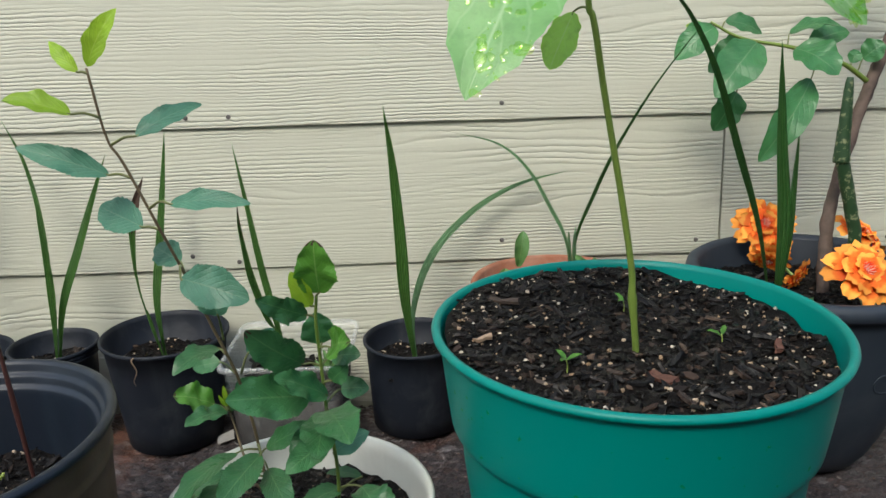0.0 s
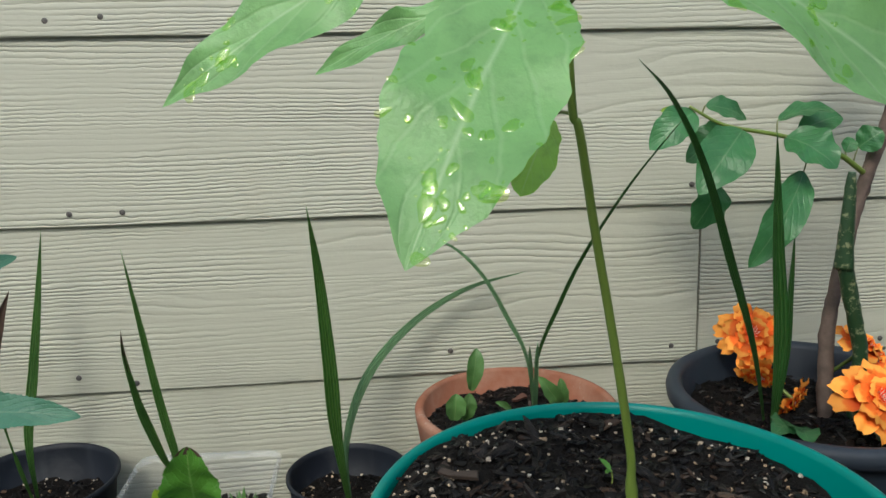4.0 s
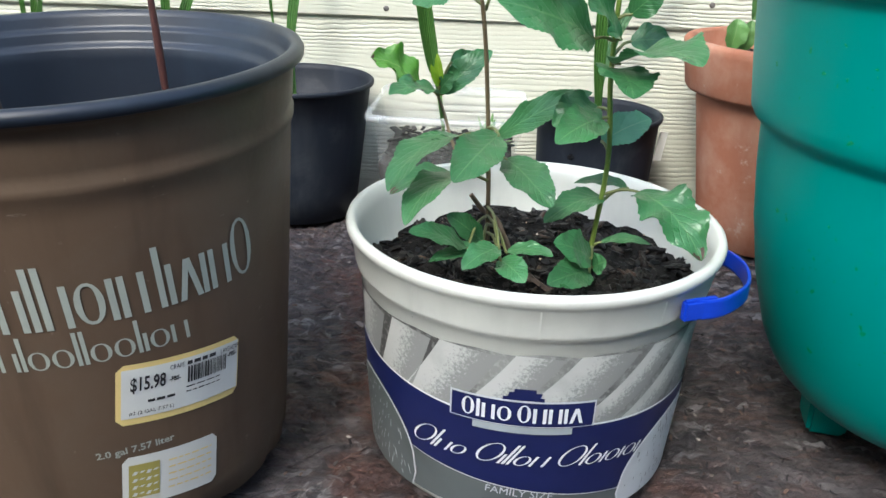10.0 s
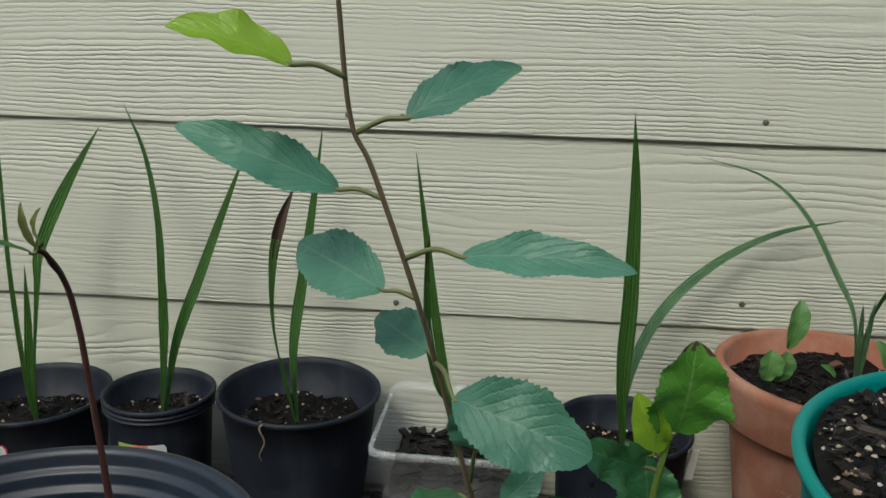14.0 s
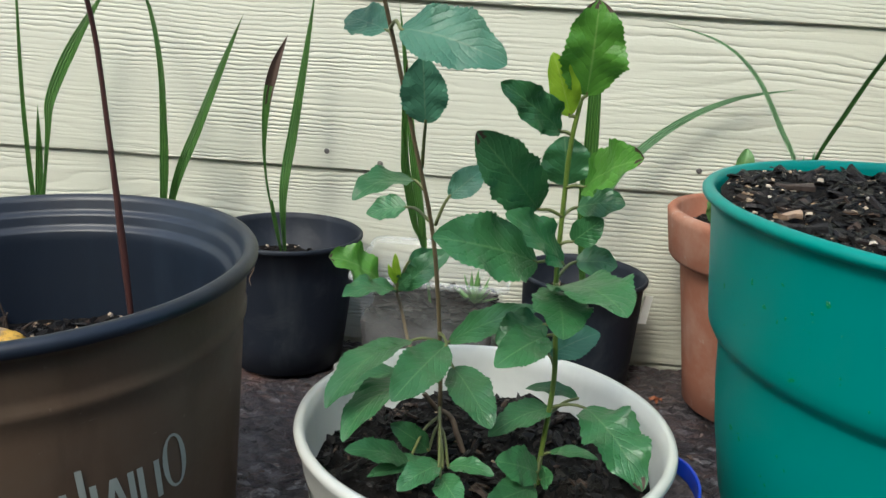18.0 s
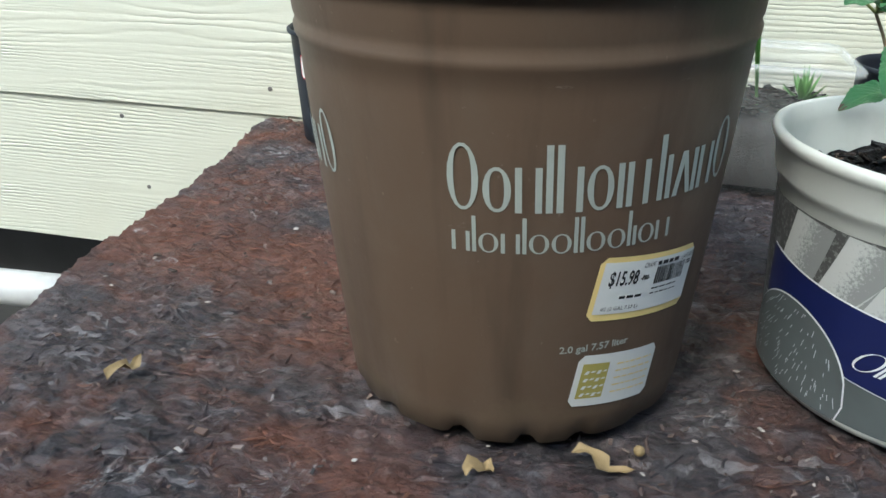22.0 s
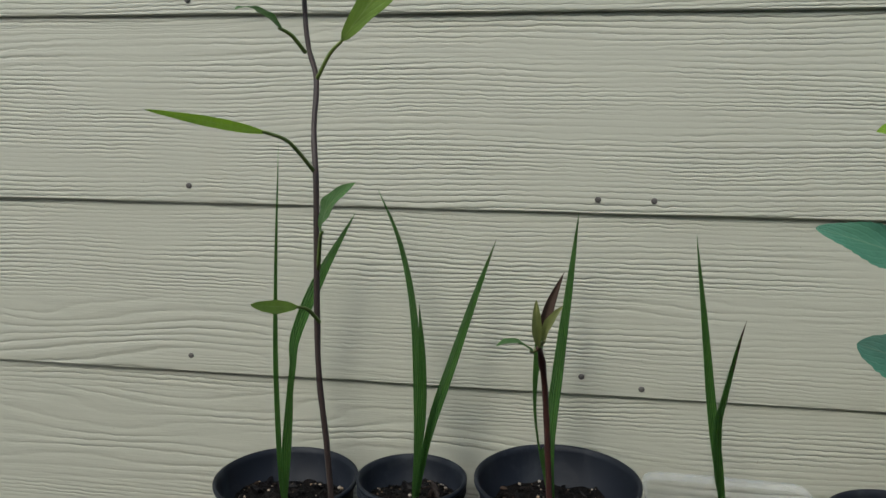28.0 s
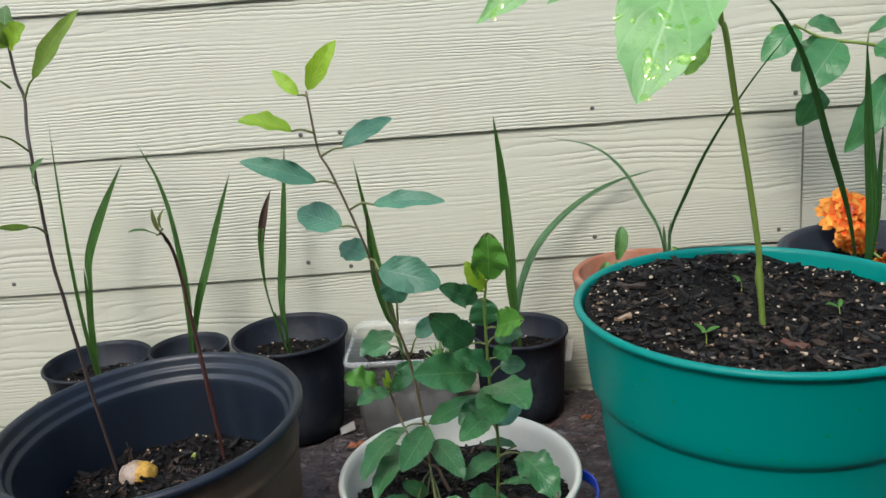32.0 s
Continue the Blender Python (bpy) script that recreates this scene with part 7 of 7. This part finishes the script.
def frost():
    m = Mat("frosted_print", (0.24, 0.247, 0.235), 0.4)
    at = m.coords()
    m.blend(m.ramp(m.noise(at, 26, 5, 0.65, 0.5), (0.42, 0.0), (0.66, 0.85)), (0.09, 0.09, 0.088))
    sx = m.node("SeparateXYZ")
    m.link(at, sx.inputs[0])
    # left side darkened in the colour: soil seen through, plus the shade there
    wet = m.math("SUBTRACT", m.math("MULTIPLY", m.noise(at, 16, 5, 0.7), 1.2), m.math("MULTIPLY", sx.outputs["X"], 9.0))
    m.blend(m.ramp(wet, (0.75, 0.0), (1.2, 0.85)), (0.045, 0.044, 0.042))
    m.blend(m.ramp(m.noise(at, 330, 3, 0.6), (0.5, 0.0), (0.62, 0.3)), (0.45, 0.46, 0.44))
    return m.m


def swirl():
    """A stippled stroke: pale and dense at one side, thinning out over the other."""
    m = Mat("pale_swirl_print", (0.46, 0.47, 0.45), 0.4)
    at = m.coords()
    sep = m.node("SeparateXYZ")
    m.link(m.node("TexCoord").outputs["UV"], sep.inputs[0])
    thin = m.math("ADD", m.math("MULTIPLY", sep.outputs["X"], 0.55), m.math("MULTIPLY", m.noise(at, 620, 3, 0.7), 0.75))
    m.blend(m.ramp(thin, (0.56, 0.0), (0.74, 0.85)), (0.2, 0.205, 0.2))
    m.blend(m.ramp(m.noise(at, 30, 4, 0.6), (0.5, 0.0), (0.72, 0.5)), (0.24, 0.25, 0.24))
    return m.m


M_FROST = frost()
M_SWIRL = swirl()
M_GREYZONE = plain("blue_grey_print", (0.1, 0.115, 0.115), 0.35, 0.6, 25, 0.05)
M_STROKE = plain("grey_stroke_print", (0.13, 0.15, 0.16), 0.4, 0.5, 60, 0.0)
M_PLAQUE = plain("silver_print", (0.5, 0.53, 0.56), 0.4, 0.3, 60, 0.0)
M_WHITEINK = plain("white_ink", (0.66, 0.68, 0.7), 0.45, 0.1, 60, 0.0)
brown_prints()
pail_prints()


def pot_labels():
    r1 = lambda z: 0.052 + (0.0625 - 0.052) * z / 0.107  # noqa: E731
    st = part("barcode_sticker", around(patch("barcode_sticker", -0.0235, 0.0235, -0.0125, 0.0125, M_RED, 0.003, 0.003), r1, -106, 0.0795, 0.0008, -3), POT1, "white barcode sticker with a red edge")
    part("sticker_face", around(patch("sticker_face", -0.0223, 0.0223, -0.0113, 0.0113, M_STICKER, 0.003, 0.002), r1, -106, 0.0795, 0.0011, -3), st)
    part("barcode", around(barcode(-0.011, 0.0165, -0.0085, 0.002, 8), r1, -106, 0.0795, 0.0014, -3), st)
    part("small_print", around(bars("small_print", (0.004, 0.0073), -0.019, 0.018, 0.0016, M_INK, 2), r1, -106, 0.0795, 0.0014, -3), st, "fine black print")
    r2 = lambda z: 0.039 + (0.0465 - 0.039) * z / 0.108  # noqa: E731
    tg = part("plant_label", around(patch("plant_label", -0.0215, 0.0215, 0.03, 0.09, M_STICKER, 0.003, 0.002), r2, -90, 0.0, 0.0008, 0), POT2, "white plant label with a flower picture")
    part("label_stripe", around(patch("label_stripe", -0.0215, -0.008, 0.086, 0.09, M_LIMEINK, 0.003), r2, -90, 0.0, 0.0012, 0), tg, "lime stripe")
    st = part("label_stripe", around(patch("label_stripe", -0.008, 0.0065, 0.086, 0.09, M_ORANGEINK, 0.003), r2, -90, 0.0, 0.0012, 0), tg, "orange stripe")
    part("label_words", around(text("label_words", "PART SUN", 0.0032, M_WHITEINK), r2, -91, 0.087, 0.0016), st, "small white words")
    part("label_name", around(text("label_name", "Begonia", 0.0092, M_INK, "LEFT"), r2, -115, 0.0765, 0.0012), tg, "black printed plant name")
    rnd = random.Random(4)
    for mat, lab in ((M_LIMEINK, "green picture blotches"), (M_RED, "red picture blotches")):
        spans = []
        for _ in range(46):
            x, y = rnd.uniform(-0.021, 0.0), rnd.uniform(0.04, 0.072)
            s = rnd.uniform(0.001, 0.0026)
            spans.append(box(x, x + s, y, y + s, 0.0006))
        part("picture", around(strip("picture", spans, mat), r2, -90, 0.0, 0.0012 if mat is M_LIMEINK else 0.0015), tg, lab)
    part("small_print", around(bars("small_print", (0.066, 0.061, 0.056, 0.051), 0.003, 0.019, 0.001, M_INK, 7), r2, -90, 0.0, 0.0012), tg, "fine black print")
    bm = bmesh.new()
    bmesh.ops.create_cube(bm, size=1, matrix=Matrix.Diagonal((0.009, 0.0012, 0.028, 1)))
    me = bpy.data.meshes.new("white_tag")
    bm.to_mesh(me)
    bm.free()
    me.materials.append(M_STICKER)
    part("white_tag", me, POT4, "white plastic tag", Matrix.Translation((0.0605, -0.013, 0.08)) @ Matrix.Rotation(radians(25), 4, "Z") @ Matrix.Rotation(radians(9), 4, "Y"))
    part("dry_root", tube("dry_root", [(-0.0125, -0.0718, 0.131), (-0.015, -0.073, 0.127), (-0.0115, -0.0715, 0.115), (-0.0165, -0.0695, 0.103), (-0.0155, -0.068, 0.096)], 0.0011, 0.0003, M_DRYROOT, 6, 5), POT3, "thin dried root over the rim")


M_DRYROOT = plain("dry_root", (0.22, 0.15, 0.1), 0.8, 0.4, 200, 0.3)
pot_labels()


def droplets(parent, spots, size, seed, label, flat=0.34):
    """Beads of water: small glossy caps with uneven outlines, joined."""
    rnd = random.Random(seed)
    verts, faces = [], []
    for p, nrm in spots:
        s = size * (0.3 + 1.7 * rnd.random() ** 2.5)
        q = Vector(nrm).to_track_quat("Z", "Y").to_matrix() @ Matrix.Rotation(rnd.uniform(0, math.pi), 3, "Z")
        n = len(verts)
        sx, ph = rnd.uniform(0.8, 1.9), rnd.uniform(0, 6)
        for r, h in ((1.0, 0.0), (0.84, 0.62), (0.5, 0.93)):
            for k in range(12):
                a = math.pi * k / 6
                u = r * (1 + 0.22 * math.sin(2 * a + ph) + 0.14 * math.sin(3 * a + 2 * ph))
                verts.append(Vector(p) + q @ Vector((s * u * sx * math.cos(a), s * u * math.sin(a), s * h * flat)))
        verts.append(Vector(p) + q @ Vector((0, 0, s * flat)))
        for ring in range(2):
            for k in range(12):
                a, b = n + ring * 12 + k, n + ring * 12 + (k + 1) % 12
                faces.append((a, b, b + 12, a + 12))
        for k in range(12):
            faces.append((n + 24 + k, n + 24 + (k + 1) % 12, n + 36))
    ob = tagged(part("rain_water", mesh_of("rain_water", verts, faces, M_WATER), parent, label), kind="stuff")
    ob.visible_shadow = False


def water():
    """A clear bead: see-through with a bright gloss."""
    m = Mat("water_bead", (0.9, 0.95, 0.93), 0.04)
    tr, gl = m.node("BsdfTransparent", Color=(0.82, 0.96, 0.5, 1.0)), m.node("BsdfGlossy", Roughness=0.06)
    mix = m.node("MixShader", Fac=0.08)
    m.link(tr.outputs[0], mix.inputs[1])
    m.link(gl.outputs[0], mix.inputs[2])
    m.link(mix.outputs[0], m.t.nodes["Material Output"].inputs["Surface"])
    return m.m


M_WATER = water()


def wet_things():
    rnd = random.Random(6)
    spots = []
    for _ in range(150):
        a = radians(rnd.gauss(-150, 10) if rnd.random() < 0.5 else rnd.uniform(-175, -40))
        z = rnd.choice((rnd.uniform(0.192, 0.24), rnd.uniform(0.08, 0.155), rnd.uniform(0.08, 0.155)))
        r = green_radius(z)
        spots.append(((r * math.cos(a), r * math.sin(a), z), (math.cos(a), math.sin(a), -0.15)))
    droplets(GREEN, spots, 0.00065, 2, "beads of water on the plastic")
    for ob in [o for o in BROAD.children if o.name.startswith("leaf")]:
        polys = [p for p in ob.data.polygons if p.area > 4e-6]
        big = sum(p.area for p in polys)
        # the rain gathers in patches of the blade
        wet = [p for p in polys if noise.noise(p.center * 42) > 0.02] or polys
        spots = []
        for _ in range(int(min(120, big * 14000))):
            p = rnd.choice(wet)
            a, b, c, d = (ob.data.vertices[k].co for k in p.vertices)
            e, f = rnd.random(), rnd.random()
            nrm = p.normal if p.normal.z > 0 else -p.normal
            spots.append((a.lerp(b, e).lerp(d.lerp(c, e), f) + nrm * 0.0002, nrm))
        if big > 0.0015:
            droplets(ob, spots, 0.0017, 5, "beads of rain water", 0.13)


wet_things()


# ---------------------------------------------------------------- litter
def litter():
    rnd = random.Random(17)
    for x, y, turn, ln, lab in ((-0.308, -0.566, 55, 0.018, "curled dry yellow leaf scrap on the table"), (-0.254, -0.548, -14, 0.03, "pale twisted dry leaf scrap on the table"), (-0.508, -0.532, 80, 0.028, "dry brown leaf sliver on the table")):
        line = [Vector((ln * (k / 8 - 0.5), 0.002 * math.sin(k), 0.0015 + 0.0025 * math.sin(k * 0.8))) for k in range(9)]
        ob = part("dry_leaf_scrap", blade_mesh("dry_leaf_scrap", line, 0.0042, M_STRAW, (0, 0, 1), oval, 0.5, 0.5, 0, seed=x * 50), at=pose(x, y, 0.002, 0, 0, turn))
        tagged(ob, lab, "leaf scrap")
    bm = bmesh.new()
    bmesh.ops.create_icosphere(bm, subdivisions=2, radius=0.0028)
    me = bpy.data.meshes.new("pebble")
    bm.to_mesh(me)
    bm.free()
    me.materials.append(M_STRAW)
    tagged(part("pebble", me, at=pose(-0.237, -0.533, 0.002)), "small round tan seed on the table", "seed")
    scrap = mesh_of("paper_scrap", [(-0.012, -0.005, 0.001), (0.008, -0.007, 0.002), (0.012, 0.004, 0.008), (-0.007, 0.006, 0.004), (-0.012, -0.005, 0.0), (0.008, -0.007, 0.001), (0.012, 0.004, 0.007), (-0.007, 0.006, 0.003)],
                    [(0, 1, 2, 3), (7, 6, 5, 4), (0, 4, 5, 1), (1, 5, 6, 2), (2, 6, 7, 3), (3, 7, 4, 0)], M_PAPER, False)
    tagged(part("paper_scrap", scrap, at=pose(-0.225, -0.09, 0, 0, 0, 35)), "damp grey paper scrap beside the pots", "scrap")
    tagged(part("paint_fleck", mesh_of("paint_fleck", [(-0.014, -0.004, 0.001), (0.0, -0.007, 0.002), (0.015, -0.003, 0.001), (0.012, 0.005, 0.003), (-0.004, 0.004, 0.002), (-0.014, -0.004, -0.001), (0.0, -0.007, 0.0), (0.015, -0.003, -0.001), (0.012, 0.005, 0.001), (-0.004, 0.004, 0.0)],
                    [(0, 1, 2, 3, 4), (9, 8, 7, 6, 5), (0, 5, 6, 1), (1, 6, 7, 2), (2, 7, 8, 3), (3, 8, 9, 4), (4, 9, 5, 0)], M_PAPER, False), at=pose(0.55, -0.345, 0)), "flaked pale paint on the table board", "fleck")
    for x, y, turn, ln, w, mat, name, lab in ((-0.205, -0.139, 10, 0.032, 0.011, M_RUSTLEAF, "dry_leaf_scrap", "crumpled rust-orange dry leaf on the table"), (0.075, -0.108, -20, 0.013, 0.006, M_RUSTLEAF, "dry_leaf_scrap", "small red-brown dry scrap on the table"),
                                             (0.076, -0.5, 6, 0.042, 0.0032, M_CHIPDARK, "wood_sliver", "long dark wood sliver on the table"), (0.227, -0.513, -35, 0.02, 0.005, M_STRAW, "dry_leaf_scrap", "small tan dry scrap on the table"), (0.017, -0.315, -8, 0.02, 0.004, M_PAPER, "paper_scrap", "thin torn grey paper scrap on the table")):
        line = [Vector((ln * (k / 10 - 0.5), 0.0012 * math.sin(1.9 * k), 0.0012 + 0.0016 * (1 + math.sin(k * 1.3 + x * 40)))) for k in range(11)]
        ob = part(name, blade_mesh(name, line, w / 2, mat, (0, 0, 1), lambda f: 0.5 + 0.5 * math.sin(math.pi * f), 0.5, 0.6, 0, seed=x * 70, ragged=0.5), at=pose(x, y, 0.002, 0, 0, turn))
        tagged(ob, lab, "sliver" if name == "wood_sliver" else "scrap")
    tagged(part("dry_twig", tube("dry_twig", [(-0.119, -0.412, 0.142), (-0.112, -0.408, 0.132), (-0.104, -0.404, 0.125), (-0.099, -0.411, 0.117), (-0.094, -0.416, 0.108)], 0.0013, 0.0017, M_DRYROOT, 8, 5, 0.25)), "bare tan twig leaning in the pail soil", "twig")
    tagged(part("leaf_bud", tube("leaf_bud", [(-0.31, -0.403, 0.149), (-0.309, -0.404, 0.153), (-0.307, -0.405, 0.156)], 0.0026, 0.0016, M_LIMESTEM, 8, 4)), "small lime-green bud on the soil", "bud")
    for dx, dz, turn in ((0.0, 0.02, 0.4), (0.004, 0.026, -0.3), (0.009, 0.016, 0.9)):
        tagged(part("bark_splinter", tube("bark_splinter", [(-0.368 + dx, -0.398, 0.143), (-0.367 + dx + 0.004 * turn, -0.398, 0.143 + dz * 0.6), (-0.366 + dx + 0.012 * turn, -0.4, 0.143 + dz)], 0.0013, 0.0004, M_CHIPDARK, 6, 3, 0.3)), "dark splinter standing in the pot soil", "splinter", "bark splinters")
    # flakes and crumbs all over the board
    verts, faces = [], []
    for _ in range(4200):
        u, v = rnd.random(), rnd.random()
        y = -0.66 + 0.64 * v
        x = -0.64 - 0.103 * (y + 0.006) + 1.15 * u
        s = rnd.uniform(0.0006, 0.0022) * (1 if rnd.random() < 0.94 else 1.9)
        a = rnd.uniform(0, 6.3)
        c, d = Vector((math.cos(a), math.sin(a), rnd.uniform(-0.35, 0.35))) * s, Vector((-math.sin(a), math.cos(a), rnd.uniform(-0.35, 0.35))) * s * rnd.uniform(0.25, 0.6)
        o = Vector((x, y, -0.002 + rnd.uniform(0, 0.002)))
        n = len(verts)
        h = Vector((0, 0, s * 0.28))
        verts += [o - c - d, o + c * 0.8 - d, o + c + d * 0.7, o - c * 0.7 + d, o - c * 0.9 - d + h, o + c * 0.7 - d * 0.9 + h, o + c * 0.9 + d * 0.6 + h, o - c * 0.6 + d + h]
        faces += [(n + 4, n + 5, n + 6, n + 7), (n, n + 1, n + 5, n + 4), (n + 1, n + 2, n + 6, n + 5), (n + 2, n + 3, n + 7, n + 6), (n + 3, n, n + 4, n + 7)]
    tagged(part("wood_flakes", mesh_of("wood_flakes", verts, faces, M_FLAKE, False)), "loose rusty flakes and crumbs on the table", "flakes", kind="stuff")
    # sprouting weeds and pale bark in the green planter
    for k, (x, y) in enumerate(((0.104, -0.463), (0.224, -0.42), (0.168, -0.36))):
        w = thing("weed_sprout", x, y, green_top(x, y) - 0.003, "tiny green weed sprout in the soil", "sprout", "weed sprouts")
        part("stem", tube("stem", [(0, 0, -0.004), (0.001, 0, 0.005), (0.0, 0, 0.011)], 0.0006, 0.0004, M_LIMESTEM, 6, 3), w)
        for j in range(3 if k == 0 else 2):
            a = j * 2.1 + k
            leaf(w, (0, 0, 0.01), (0.011 * math.cos(a), 0.011 * math.sin(a), 0.014), 0.0038, M_YOUNGISH, (0, -0.3, 1), seed=j, steps=8)
    for x, y, z, ln, w, turn, mat in ((0.052, -0.424, 0.2535, 0.017, 0.007, 20, M_PALEBARK), (0.06, -0.405, 0.2575, 0.030, 0.008, 40, M_CHIPDARK), (0.075, -0.355, 0.258, 0.03, 0.009, -30, M_CHIPDARK), (0.165, -0.475, 0.2505, 0.026, 0.013, -60, M_REDBARK), (0.205, -0.44, 0.2525, 0.028, 0.007, 15, M_CHIPDARK), (0.262, -0.43, 0.2505, 0.022, 0.007, 70, M_REDBARK),
                                      (-0.51, -0.085, 0.088, 0.026, 0.005, 25, M_CHIPDARK), (0.19, -0.085, 0.1755, 0.018, 0.009, 0, M_PALEBARK), (0.172, -0.06, 0.176, 0.02, 0.008, 30, M_REDBARK)):
        bm = bmesh.new()
        bmesh.ops.create_cube(bm, size=1, matrix=Matrix.Diagonal((ln * 0.8, w * 0.65, 0.0026, 1)))
        bmesh.ops.subdivide_edges(bm, edges=bm.edges[:], cuts=2, use_grid_fill=True)
        for v in bm.verts:
            v.co += Vector((noise.noise(v.co * 160 + Vector((x, 0, 0)) * 90), noise.noise(v.co * 160 + Vector((5, y, 0))), noise.noise(v.co * 120 + Vector((9, 2, x)))) ) * 0.0022
        me = bpy.data.meshes.new("bark_chip")
        bm.to_mesh(me)
        bm.free()
        me.materials.append(mat)
        tagged(part("bark_chip", me, at=pose(x, y, z if z < 0.2 else green_top(x, y) + 0.002, 8, -6, turn)), "rough bark chip lying on the soil", "bark chip", "large bark chips")


M_STRAW = plain("straw_dry_leaf", (0.27, 0.19, 0.085), 0.7, 0.5, 140, 0.4)
M_RUSTLEAF = plain("rust_dry_leaf", (0.3, 0.1, 0.04), 0.7, 0.6, 140, 0.4)
M_PAPER = plain("damp_paper", (0.3, 0.29, 0.275), 0.7, 0.5, 60, 0.4)
M_PALEBARK = plain("pale_bark", (0.36, 0.25, 0.17), 0.8, 0.6, 120, 0.6)
M_REDBARK = plain("red_bark", (0.11, 0.045, 0.03), 0.75, 0.6, 120, 0.6)
M_CHIPDARK = plain("dark_bark", (0.05, 0.034, 0.026), 0.75, 0.6, 120, 0.6)


def flake_mat():
    m = Mat("rust_flakes", (0.1, 0.06, 0.04), 0.75)
    m.islands((0.0, (0.03, 0.025, 0.024)), (0.5, (0.08, 0.055, 0.045)), (0.8, (0.12, 0.075, 0.055)), (0.95, (0.2, 0.16, 0.14)), (1.0, (0.4, 0.37, 0.33)))
    return m.m


M_FLAKE = flake_mat()
litter()
